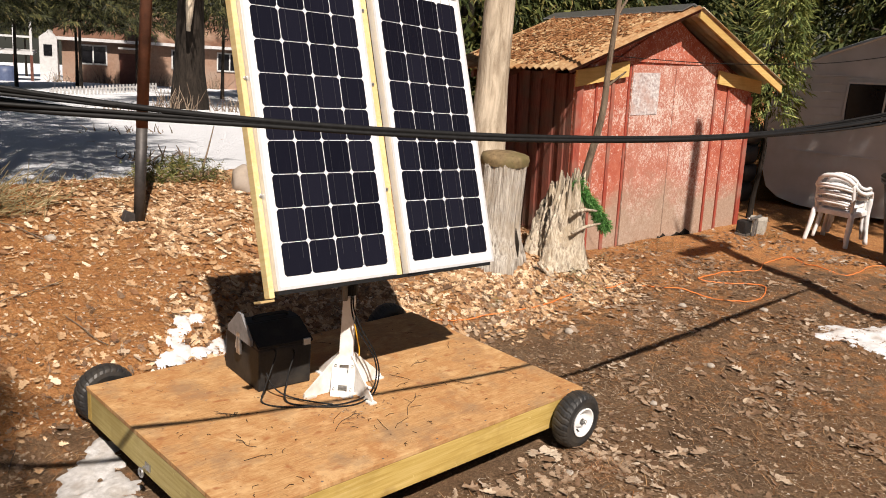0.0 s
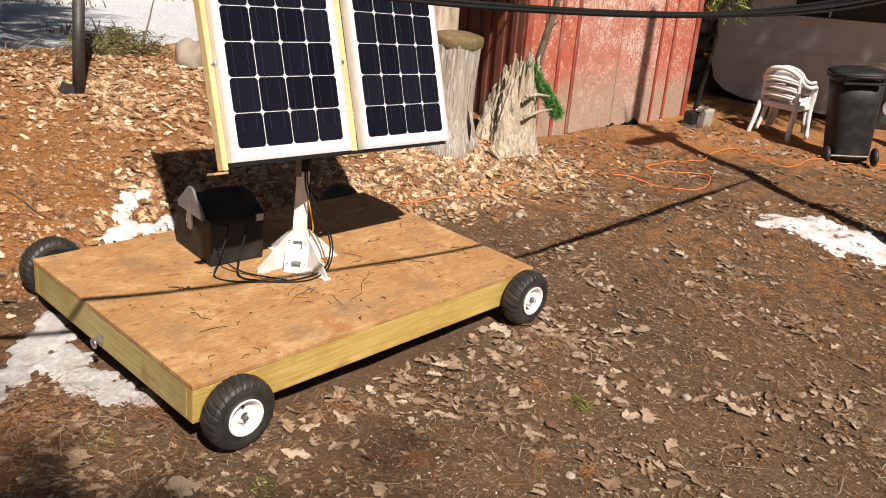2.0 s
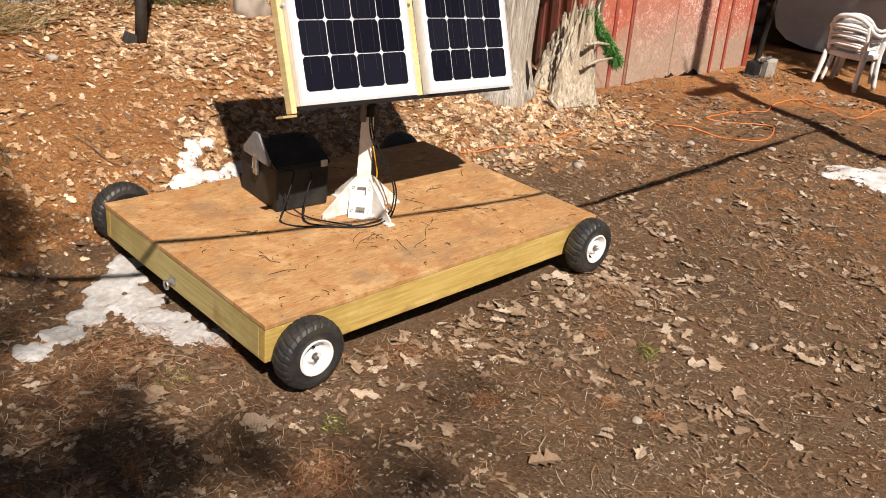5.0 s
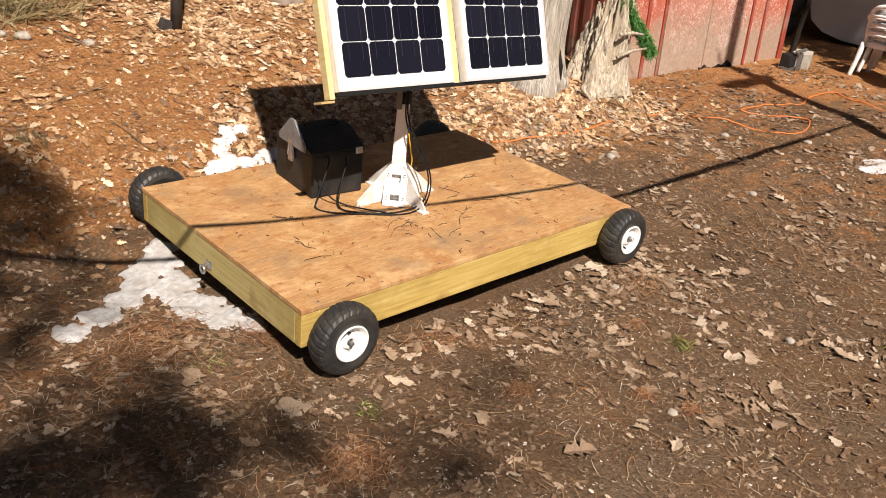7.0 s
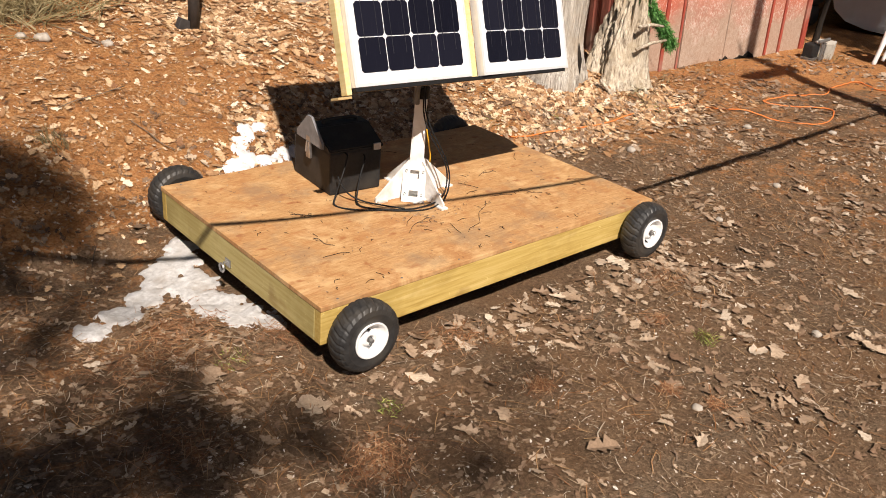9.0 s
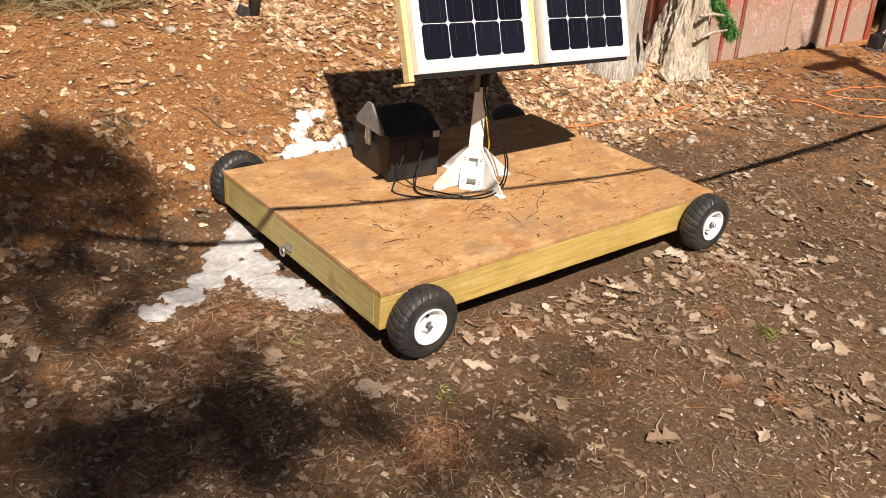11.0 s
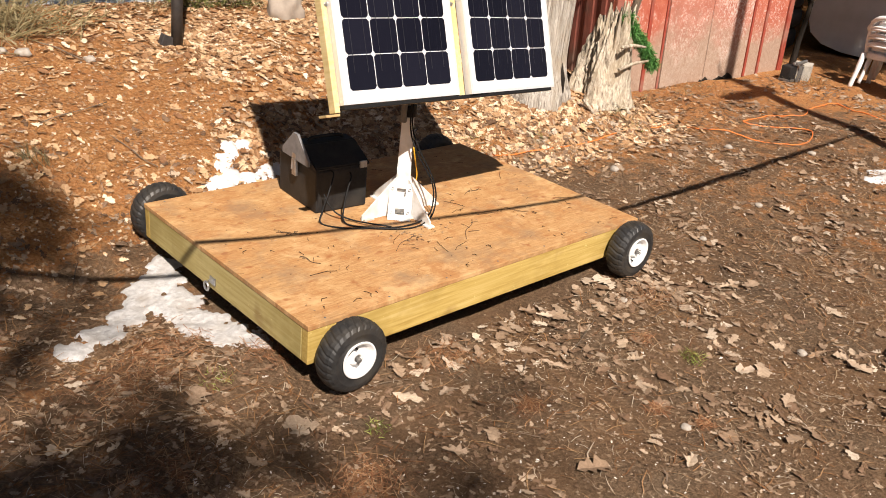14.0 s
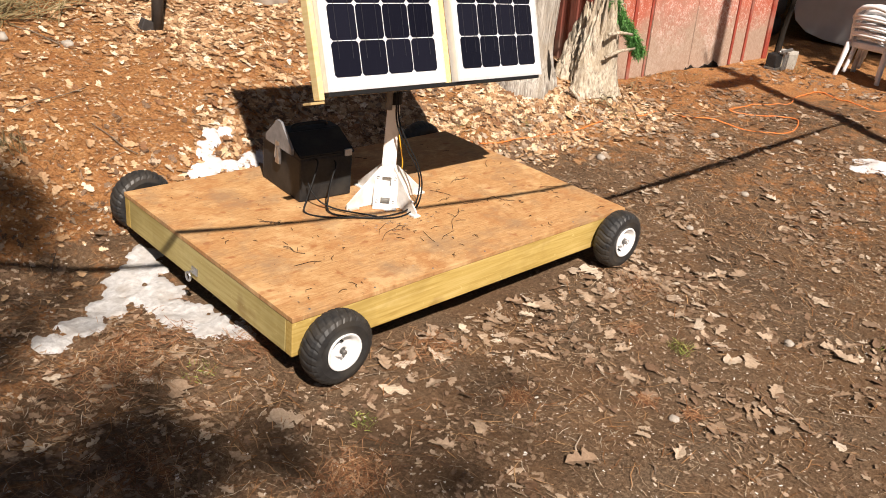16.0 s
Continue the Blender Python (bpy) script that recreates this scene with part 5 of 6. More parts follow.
def build_overhanging_pine():
    """The pine behind the path whose boughs shade the corner of the yard."""
    t = empty("pine_tree", Matrix.Translation((-8.6, -8.2, -0.05)), label="tall pine behind the path with spreading boughs", category="tree", group="pines beside the yard")
    part("trunk", log_mesh([(0.02 * i, 0.015 * i, 1.3 * i) for i in range(11)], [0.28 - 0.022 * i for i in range(11)], 16, 0.08, 4), M["bark_grey"], t, "", True)
    back = -SUN_DIR / -SUN_DIR.z
    limbs, rnd = bmesh.new(), random.Random(3)
    verts, faces = [], []
    for sx, sy, r, k, n in ((-0.46, 1.72, 0.21, 4.2, 74), (-0.85, 1.62, 0.25, 4.0, 95), (-0.62, 1.18, 0.24, 3.8, 46), (-0.95, 0.85, 0.3, 3.7, 60), (-0.5, 0.9, 0.14, 4.3, 18), (-0.4, 1.45, 0.1, 4.4, 24), (-1.02, 0.1, 0.28, 3.6, 120), (-0.5, 0.12, 0.11, 3.9, 60), (-0.64, -0.14, 0.15, 4.1, 60), (-1.5, 0.45, 0.35, 3.4, 100), (-0.27, -0.22, 0.11, 4.2, 34), (-0.3, 1.98, 0.16, 4.4, 70), (-0.7, 2.0, 0.26, 4.3, 110), (-1.25, 1.75, 0.36, 4.1, 110), (-1.3, -0.3, 0.3, 4.5, 90), (0.53, -0.42, 0.08, 4.4, 14), (0.09, -0.65, 0.13, 4.2, 20), (-0.2, 1.52, 0.16, 4.6, 26)):
        k *= 2.0
        c = Vector((sx, sy, 0)) + back * k - Vector((-8.6, -8.2, -0.05))
        tube([(0.1, 0.1, c.z - 0.6), tuple(0.5 * c.xy) + (c.z - 0.1,), tuple(c)], [0.05, 0.035, 0.012], 6, limbs)

        def shape(rn, c=c, r=r):
            o = Vector((rn.gauss(0, 1), rn.gauss(0, 1), 0.5 * rn.gauss(0, 1))) * r * 0.55
            return c + o, (o.x, o.y, 0.1)
        v, f = spray_cloud(int(50 * k) + n, int(0.56 * n), shape, 0.2, 6, 0.2)
        faces += [tuple(i + len(verts) for i in q) for q in f]
        verts += v
    tagged(part("limbs", limbs, M["bark_grey"], t), kind="stuff")
    ob = new("crown", pydata("crown", verts, faces, M["dark_foliage"]))
    ob.parent = t


build_overhanging_pine()


def build_sapling():
    z = ground_z(3.78, 1.66)
    t = empty("sapling", label="thin grey bare sapling in front of the shed", category="tree")
    part("stem", tube(smooth_path([(3.76, 1.66, z - 0.03), (3.79, 1.62, 0.6), (3.8, 1.58, 0.9), (3.84, 1.53, 1.3), (3.845, 1.53, 1.64), (3.86, 1.52, 2.1), (3.9, 1.5, 3.2)], 4), [0.036 - 0.0009 * i for i in range(25)], 9), M["bark_grey"], t, "", True)
    for a, b in (((3.84, 1.53, 1.5), (3.95, 1.45, 1.62)), ((3.845, 1.53, 1.66), (3.8, 1.5, 1.8)), ((3.81, 1.57, 1.05), (3.85, 1.5, 1.14)), ((3.86, 1.52, 2.0), (3.99, 1.44, 2.3))):
        part("twig", tube([a, b], [0.012, 0.006], 5), M["bark_grey"], t)


build_sapling()


def build_pole():
    x, y = 0.97, 2.86
    z = ground_z(x, y)
    p = empty("pipe_pole", label="rusty brown steel pipe pole with grey lower sleeve", category="pole")
    part("lower_pipe", tube([(x, y, z - 0.05), (x + 0.024, y - 0.011, 1.1)], 0.034, 16), M["pole_grey"], p, "dull grey pipe sleeve", True)
    part("upper_pipe", tube([(x + 0.024, y - 0.011, 1.1), (x + 0.118, y - 0.053, 3.4)], 0.035, 16), M["pole_rust"], p, "rusty brown pipe", True)
    part("footing", box(x - 0.04, y + 0.01, z + 0.02, 0.12, 0.05, 0.07, 0.008, Matrix.Rotation(radians(24), 3, "Y")), M["pole_grey"], p, "dark steel foot plate")


build_pole()


# ---------------------------------------------------------------- chairs, bin, block, tyres
def build_chair(m):
    """A moulded garden chair: bowed back rungs, arms that sweep down into broad legs."""
    c = empty("resin_chair", m, label="white stacked resin garden chair with slatted back", category="chair", group="stacked chairs by the trailer")
    mat = M["white_plastic"]
    seat = box(0, -0.01, 0.42, 0.46, 0.44, 0.022, 0.01)
    for sx in (-1, 1):
        box(sx * 0.225, -0.01, 0.395, 0.018, 0.44, 0.06, 0.006, bm=seat)
    box(0, -0.225, 0.395, 0.44, 0.018, 0.06, 0.006, bm=seat)
    box(0, 0.205, 0.395, 0.44, 0.018, 0.06, 0.006, bm=seat)
    part("seat", seat, mat, c, "", True)
    for sx in (-1, 1):
        part("leg", tube(smooth_path([(sx * 0.265, -0.27, 0.0), (sx * 0.245, -0.245, 0.2), (sx * 0.235, -0.23, 0.42), (sx * 0.25, -0.2, 0.6)], 4), [0.03] * 9 + [0.034, 0.034, 0.03, 0.026], 8), mat, c, "", True)
        part("leg", tube(smooth_path([(sx * 0.25, 0.31, 0.0), (sx * 0.235, 0.26, 0.2), (sx * 0.225, 0.22, 0.42)], 4), [0.028] * 5 + [0.032] * 4, 8), mat, c, "", True)
        part("armrest", tube(smooth_path([(sx * 0.25, -0.21, 0.58), (sx * 0.265, -0.14, 0.655), (sx * 0.275, 0.06, 0.66), (sx * 0.25, 0.22, 0.7), (sx * 0.19, 0.29, 0.79)], 5), 0.024, 8), mat, c, "", True)
        part("back_post", tube(smooth_path([(sx * 0.21, 0.21, 0.42), (sx * 0.215, 0.255, 0.6), (sx * 0.2, 0.29, 0.78)], 4), 0.022, 8), mat, c, "", True)
    for k in range(3):
        z, w = 0.53 + 0.095 * k, 0.21 - 0.004 * k
        rung = smooth_path([(-w, 0.235 + 0.025 * k, z - 0.012), (-0.1, 0.285 + 0.025 * k, z + 0.008), (0.1, 0.285 + 0.025 * k, z + 0.008), (w, 0.235 + 0.025 * k, z - 0.012)], 5)
        bm = bmesh.new()
        for q in (-0.014, 0.014):
            tube([p + Vector((0, 0, q)) for p in rung], 0.017, 6, bm)
        part("slat", bm, mat, c, "", True)
    part("top_rail", tube(smooth_path([(-0.205, 0.285, 0.775), (-0.13, 0.33, 0.835), (0, 0.345, 0.86), (0.13, 0.33, 0.835), (0.205, 0.285, 0.775)], 5), 0.028, 8), mat, c, "", True)
    return c


CH = Matrix.Translation((7.12, 0.98, ground_z(7.12, 0.98))) @ Matrix.Rotation(radians(90), 4, "Z") @ Matrix.Scale(0.79, 4)
chair = build_chair(CH)
for k in (1, 2, 3):
    copy_thing(chair, CH @ Matrix.Translation((0, -0.04 * k, 0.06 * k)))


def build_bin():
    """A tapered wheeled bin with a domed lid, its handle side turned to the yard."""
    x, y = 6.78, 0.2
    b = empty("wheelie_bin", Matrix.Translation((x, y, ground_z(x, y) - 0.01)) @ Matrix.Rotation(radians(-7), 4, Vector((0.94, 0.33, 0))) @ Matrix.Rotation(radians(122), 4, "Z") @ Matrix.Scale(0.9, 4), label="black plastic wheeled rubbish bin beside the chairs", category="rubbish bin")

    def loft(levels):
        bm, rings = bmesh.new(), []
        for z, w, d in levels:
            ring = []
            for k in range(28):
                a = 2 * math.pi * k / 28
                c, q = math.cos(a), math.sin(a)
                ring.append(bm.verts.new((w * math.copysign(abs(c) ** 0.6, c), d * math.copysign(abs(q) ** 0.6, q), z)))
            rings.append(ring)
        for a, q in zip(rings, rings[1:]):
            for k in range(28):
                bm.faces.new((a[k], a[(k + 1) % 28], q[(k + 1) % 28], q[k]))
        bm.faces.new(rings[0][::-1])
        bm.faces.new(rings[-1])
        return bm
    part("body", loft([(0.04, 0.19, 0.2), (0.12, 0.2, 0.21), (0.6, 0.225, 0.245), (0.82, 0.235, 0.255)]), M["black_plastic"], b, "", True)
    part("rim", loft([(0.815, 0.25, 0.27), (0.83, 0.262, 0.282), (0.86, 0.262, 0.282), (0.865, 0.25, 0.27)]), M["black_plastic"], b, "", True)
    part("lid", loft([(0.866, 0.262, 0.285), (0.885, 0.266, 0.29), (0.905, 0.25, 0.27), (0.925, 0.17, 0.2), (0.93, 0.06, 0.08)]), M["black_plastic"], b, "domed black lid", True)
    part("handle", tube([(-0.17, 0.26, 0.86), (-0.17, 0.32, 0.87), (0.17, 0.32, 0.87), (0.17, 0.26, 0.86)], 0.017, 8), M["black_plastic"], b, "", True)
    part("hinge", box(0, 0.285, 0.81, 0.36, 0.03, 0.03, 0.006), M["black_plastic"], b)
    part("axle", tube([(-0.24, 0.2, 0.09), (0.24, 0.2, 0.09)], 0.012, 8), M["grey_steel"], b)
    for sx in (-1, 1):
        part("wheel", lathe([(0.0, -0.02), (0.04, -0.026), (0.075, -0.022), (0.09, -0.01), (0.09, 0.01), (0.075, 0.022), (0.04, 0.026), (0.0, 0.02)], 24, "x"), M["rubber"], b, "", True).location = (sx * 0.22, 0.2, 0.09)


build_bin()

cb = bmesh.new()
box(6.7, 1.58, ground_z(6.7, 1.58) + 0.06, 0.21, 0.16, 0.15, 0.008, Matrix.Rotation(radians(20), 3, "Z"), cb)
tagged(part("concrete_block", cb, M["concrete"]), "pale concrete block at the corner of the shed", "block")


def build_pump():
    x, y = 6.45, 1.58
    z = ground_z(x, y)
    p = empty("water_pump", Matrix.Translation((x, y, z)), label="small dark metal pump with pipes by the shed", category="pump")
    part("motor", box(-0.03, 0, 0.085, 0.12, 0.1, 0.13, 0.012), M["black_plastic"], p)
    part("pump_foot", box(-0.02, 0, 0.012, 0.16, 0.1, 0.03, 0.004), M["grey_steel"], p)
    part("pipe", tube(smooth_path([(0.06, -0.02, 0.06), (0.07, -0.03, 0.13), (0.02, -0.05, 0.17), (-0.05, -0.04, 0.17)], 4), 0.014, 8), M["steel"], p, "shiny pipe elbow", True)
    for px, pz in ((0.02, 0.15), (0.05, 0.17), (0.09, 0.14)):
        part("pipe", tube([(px, -0.07, 0.0), (px + 0.005, -0.07, pz)], 0.008, 8), M["grey_steel"], p)
    part("spout", tube([(-0.04, -0.06, 0.17), (0.15, -0.06, 0.185)], 0.016, 8), M["grey_steel"], p)


build_pump()


def build_tyre_stack():
    first = None
    for k in range(4):
        m = Matrix.Translation((8.15 + 0.03 * (k % 2), 2.78, ground_z(8.15, 2.78) + 0.11 + 0.225 * k))
        if first is None:
            bm = lathe([(0.19, -0.08), (0.24, -0.11), (0.31, -0.105), (0.335, -0.07), (0.34, 0.0), (0.335, 0.07), (0.31, 0.105), (0.24, 0.11), (0.19, 0.08), (0.2, 0.0), (0.19, -0.08)], 40, wobble=lambda a, h, j: 1.012 if 3 <= j <= 5 and int(a * 9) % 2 else 1)
            first = tagged(part("car_tyre", bm, M["rubber"], None, "", True), "old black car tyre in a stack behind the shed", "tyre", "stacked tyres")
            first.matrix_basis = m
        else:
            copy_thing(first, m)


build_tyre_stack()


# ---------------------------------------------------------------- travel trailer
def build_trailer():
    m = Matrix.Translation((8.355, 2.276, 0.0)) @ Matrix.Rotation(math.atan2(-0.908, 0.418), 4, "Z")
    t = empty("travel_trailer", m, label="old grey aluminium travel trailer with rounded end and dark window", category="trailer")
    o = [(0.62, 0.1), (0.3, 0.13), (0.08, 0.19), (-0.06, 0.3), (-0.13, 0.5), (-0.17, 0.9), (-0.17, 1.2), (-0.13, 1.42), (-0.05, 1.6), (0.12, 1.72), (0.37, 1.85), (0.88, 2.08), (1.3, 2.22), (1.9, 2.32), (4.6, 2.4), (4.6, 0.1)]
    body = prism(o, 2.2)
    part("body", body, M["trailer"], t, "dull grey ribbed aluminium shell")
    part("drip_rail", tube([(a, -0.012, z) for a, z in o[8:15]], 0.014, 6), M["trailer_rib"], t)
    for k in range(7):
        z = 1.66 - 0.085 * k
        part("rib", box(2.45, -0.006, z + 0.05, 4.3, 0.014, 0.016, 0.003, Matrix.Rotation(radians(-3), 3, "Y")), M["trailer"], t)
    for k, (a, ln) in enumerate(((0.24, 0.36), (0.22, 0.22), (0.22, 0.22), (0.2, 0.18), (0.2, 0.14))):
        part("trim_strip", box(a + ln / 2, -0.011, 1.62 - 0.093 * k, ln, 0.02, 0.01, 0.002, Matrix.Rotation(radians(-4), 3, "Y")), M["trailer_rib"], t, "short bright trim strip")
    part("window", box(1.25, -0.01, 1.37, 1.26, 0.03, 0.42, 0.01, Matrix.Rotation(radians(-3), 3, "Y")), M["dark_glass"], t, "dark window pane")
    part("window_frame", box(1.25, -0.022, 1.595, 1.3, 0.02, 0.02, 0.003, Matrix.Rotation(radians(-3), 3, "Y")), M["white_trim"], t, "white window head trim")
    part("window_frame", box(1.25, -0.022, 1.15, 1.3, 0.02, 0.02, 0.003, Matrix.Rotation(radians(-3), 3, "Y")), M["trailer"], t)
    for a in (0.61, 1.0, 1.89):
        part("window_frame", box(a, -0.022, 1.37, 0.02, 0.02, 0.42, 0.003), M["trailer"], t)
    part("marker_light", lathe([(0.0, -0.03), (0.03, -0.025), (0.035, 0.0)], 12, "y"), M["cable"], t, "dark marker light").location = (0.03, 0.0, 1.55)
    part("skirt_strip", box(2.3, -0.008, 0.75, 4.4, 0.014, 0.02, 0.004), M["trailer"], t)
    for a in (1.9, 2.7):
        part("wheel", lathe([(0.1, 0.0), (0.19, -0.02), (0.3, -0.02), (0.32, 0.05), (0.32, 0.16), (0.3, 0.18)], 30, "y"), M["rubber"], t).location = (a, -0.02, 0.3)


build_trailer()


# ---------------------------------------------------------------- house across the snow
def build_shrub(base, count, h, spread):
    """A bare shrub: many thin stems that lean outwards."""
    bm, rnd = bmesh.new(), random.Random(int(base.x * 10 + base.y))
    for _ in range(count):
        x, y = base.x + rnd.gauss(0, spread * 0.5), base.y + rnd.gauss(0, spread * 0.4)
        z = ground_z(x, y) - 0.03
        d = Vector((rnd.gauss(0, 0.5), rnd.gauss(0, 0.5), 1)).normalized() * h * rnd.uniform(0.4, 1.1)
        tube([(x, y, z), Vector((x, y, z)) + 0.5 * d + Vector((rnd.gauss(0, 0.05), 0, 0)), Vector((x, y, z)) + d], [0.016, 0.011, 0.005], 4, bm)
    tagged(part("bare_shrub", bm, M["twig"], None), "bare tan shrub stems standing in the snow", "shrub", kind="stuff")


for sx, sy, cnt, hh, sp in ((11.2, 23.3, 40, 0.9, 0.8), (13.4, 23.2, 30, 0.6, 0.7), (8.5, 21.5, 24, 0.35, 0.9), (6.2, 14.5, 26, 0.22, 0.8), (4.2, 9.6, 30, 0.25, 0.6), (2.6, 6.4, 24, 0.2, 0.4), (10.8, 17.5, 26, 0.25, 1.2), (3.2, 5.2, 40, 0.3, 0.35)):
    build_shrub(Vector((sx, sy, 0)), cnt, hh, sp)


def build_house():
    m = Matrix.Translation((23.6, 54.7, -3.95)) @ Matrix.Rotation(math.atan2(-0.40, 0.916), 4, "Z")
    h = empty("brick_house", m, label="low faded pink brick bungalow with brown roof", category="house")
    part("wall", prism([(-4.1, -0.6), (14.0, -0.6), (14.0, 3.0), (-4.1, 3.0)], 8.0), M["house_wall"], h)
    roof = prism([(-0.6, 2.95), (4.0, 4.9), (8.6, 2.95), (8.6, 2.75), (4.0, 4.7), (-0.6, 2.75)], 19.0, "x")
    part("roof", roof, M["house_roof"], h, "brown shingle roof").location = (-4.6, 0, 0)
    part("fascia", box(4.9, -0.62, 2.88, 19.0, 0.06, 0.2), M["white_trim"], h, "white fascia board")
    for a in (-2.2, 3.6, 6.6):
        w = part("window", box(a, -0.02, 1.9, 1.6, 0.06, 1.15), M["dark_glass"], h, "dark window")
        for sx in (-0.82, 0.0, 0.82):
            part("window_frame", box(a + sx, -0.06, 1.9, 0.09, 0.06, 1.3), M["white_trim"], w)
        for sz in (-0.6, 0.6):
            part("window_frame", box(a, -0.06, 1.9 + sz, 1.7, 0.06, 0.1), M["white_trim"], w)
    part("door", box(0, -0.03, 1.05, 1.15, 0.08, 2.1), M["brown_door"], h, "dark brown front door")
    part("awning", box(0.1, -0.35, 2.45, 1.5, 0.7, 0.1), M["white_trim"], h, "pale door canopy")
    part("chimney", box(5.0, 3.5, 5.0, 0.7, 0.7, 1.4), M["house_wall"], h)
    s = empty("white_shed", m, label="small white clapboard outbuilding beside the house", category="outbuilding")
    part("wall", prism([(-5.35, -0.5), (-4.3, -0.5), (-4.3, 2.9), (-4.8, 3.35), (-5.35, 2.9)], 1.5), M["white_trim"], s).location = (0, -1.0, 0)
    part("window", box(-4.85, -1.02, 2.1, 0.5, 0.05, 0.7), M["dark_glass"], s)
    p = empty("porch", m, label="raised porch with white posts and rail", category="porch")
    part("floor", box(-7.6, -1.0, 1.9, 4.0, 2.6, 0.18), M["white_trim"], p)
    for k in range(5):
        part("post", box(-9.5 + 0.95 * k, -2.2, 3.4, 0.14, 0.14, 3.0), M["white_trim"], p)
        part("leg", box(-9.5 + 0.95 * k, -2.2, 0.7, 0.16, 0.16, 2.5), M["brown_door"], p)
    part("rail", box(-7.6, -2.2, 2.9, 3.9, 0.1, 0.12), M["white_trim"], p)
    part("roof", box(-7.6, -1.0, 5.0, 4.4, 3.2, 0.16), M["house_roof"], p)
    b = empty("water_barrel", m @ Matrix.Translation((-7.0, -4.0, 0.2)), label="blue plastic barrel near the porch", category="barrel")
    part("drum", lathe([(0.0, -0.6), (0.5, -0.6), (0.56, -0.2), (0.56, 0.6), (0.5, 1.0), (0.0, 1.0)], 20), M["blue_plastic"], b, "", True)
    for sx, sy, cnt, hh in ((-1.6, -1.4, 60, 1.1), (2.2, -1.2, 46, 1.0), (5.5, -1.5, 46, 1.2), (-4.2, -2.4, 40, 0.9)):
        build_shrub(m @ Vector((sx, sy, 0)), cnt, hh, 0.7)
    f = empty("low_fence", Matrix.Translation((11.3, 33.8, -2.15)) @ Matrix.Rotation(radians(22), 4, "Z"), label="low weathered grey picket fence in the snow", category="fence")
    for k in range(30):
        part("picket", box(0.2 * k, 0, 0.06, 0.07, 0.04, 0.36), M["fence"], f)
    part("rail", box(2.9, 0.045, 0.1, 6.0, 0.04, 0.07), M["white_trim"], f)


build_house()


# ---------------------------------------------------------------- litter, grass, small stones
def in_deck(x, y):
    return 0.0 < x < DECK_L and 0.0 < y < DECK_W


def in_strip(x, y):
    return x < 0.1 and any(math.hypot(x - a, y - b) < 0.8 * r for a, b, r in STRIP)


def ground_tilt(x, y):
    up = Vector(((ground_z(x - 0.03, y) - ground_z(x + 0.03, y)) / 0.06, (ground_z(x, y - 0.03) - ground_z(x, y + 0.03)) / 0.06, 1)).normalized()
    return Vector((0, 0, 1)).rotation_difference(up).to_matrix()


def add_leaf(rnd, verts, faces, c, rot, s, torn=0.0):
    """A lobed oak leaf, curled and folded along its rib; torn leaves lose parts of their lobes."""
    curl, fold, twist = rnd.gauss(0.05, 0.3), rnd.gauss(0.08, 0.22), rnd.gauss(0, 0.25)
    broad, n = rnd.uniform(0.75, 1.2), len(verts)

    def put(px, py):
        z = fold * abs(px) + 0.35 * curl * py * py + twist * px * py + rnd.gauss(0, 0.03)
        verts.append(c + rot @ Vector((px, py, z)) * s * 0.5)
    for py in (-1.0, -0.55, -0.1, 0.35, 0.95):
        put(rnd.gauss(0, 0.02), py)
    for sg in (-1, 1):
        for px, py in ((0.14, -0.86), (0.42, -0.66), (0.3, -0.42), (0.62, -0.14), (0.38, 0.08), (0.68, 0.36), (0.42, 0.54), (0.34, 0.84)):
            keep = 0.45 if rnd.random() < torn else 1.0
            put(sg * px * broad * keep * rnd.uniform(0.8, 1.2), py + rnd.uniform(-0.06, 0.06))
    for b, flip in ((5, 0), (13, 1)):
        fs = [(0, b, b + 1), (0, b + 1, b + 2, 1), (1, b + 2, b + 3), (1, b + 3, b + 4, 2), (2, b + 4, b + 5), (2, b + 5, b + 6, 3), (3, b + 6, b + 7), (3, b + 7, 4)]
        faces += [tuple(n + i for i in (q[::-1] if flip else q)) for q in fs]


def scatter_leaves(name, label, count, seed, mat, density, size, region, lift=0.006, spread=(0.5, 1.5), torn=0.15):
    rnd = random.Random(seed)
    verts, faces, made, tries = [], [], 0, 0
    x0, x1, y0, y1 = region
    while made < count and tries < count * 40:
        tries += 1
        x, y = rnd.uniform(x0, x1), rnd.uniform(y0, y1)
        if in_deck(x, y) or rnd.random() > density(x, y) or in_strip(x, y):
            continue
        made += 1
        s = size * rnd.uniform(*spread) * rnd.uniform(0.75, 1.1)
        rot = ground_tilt(x, y) @ Euler((rnd.gauss(0, 0.16), rnd.gauss(0, 0.16), rnd.uniform(0, 6.28))).to_matrix()
        add_leaf(rnd, verts, faces, Vector((x, y, ground_z(x, y) + lift + 0.09 * s * rnd.random())), rot, s, torn)
    tagged(new(name, pydata(name, verts, faces, mat)), label, "leaves", kind="stuff")


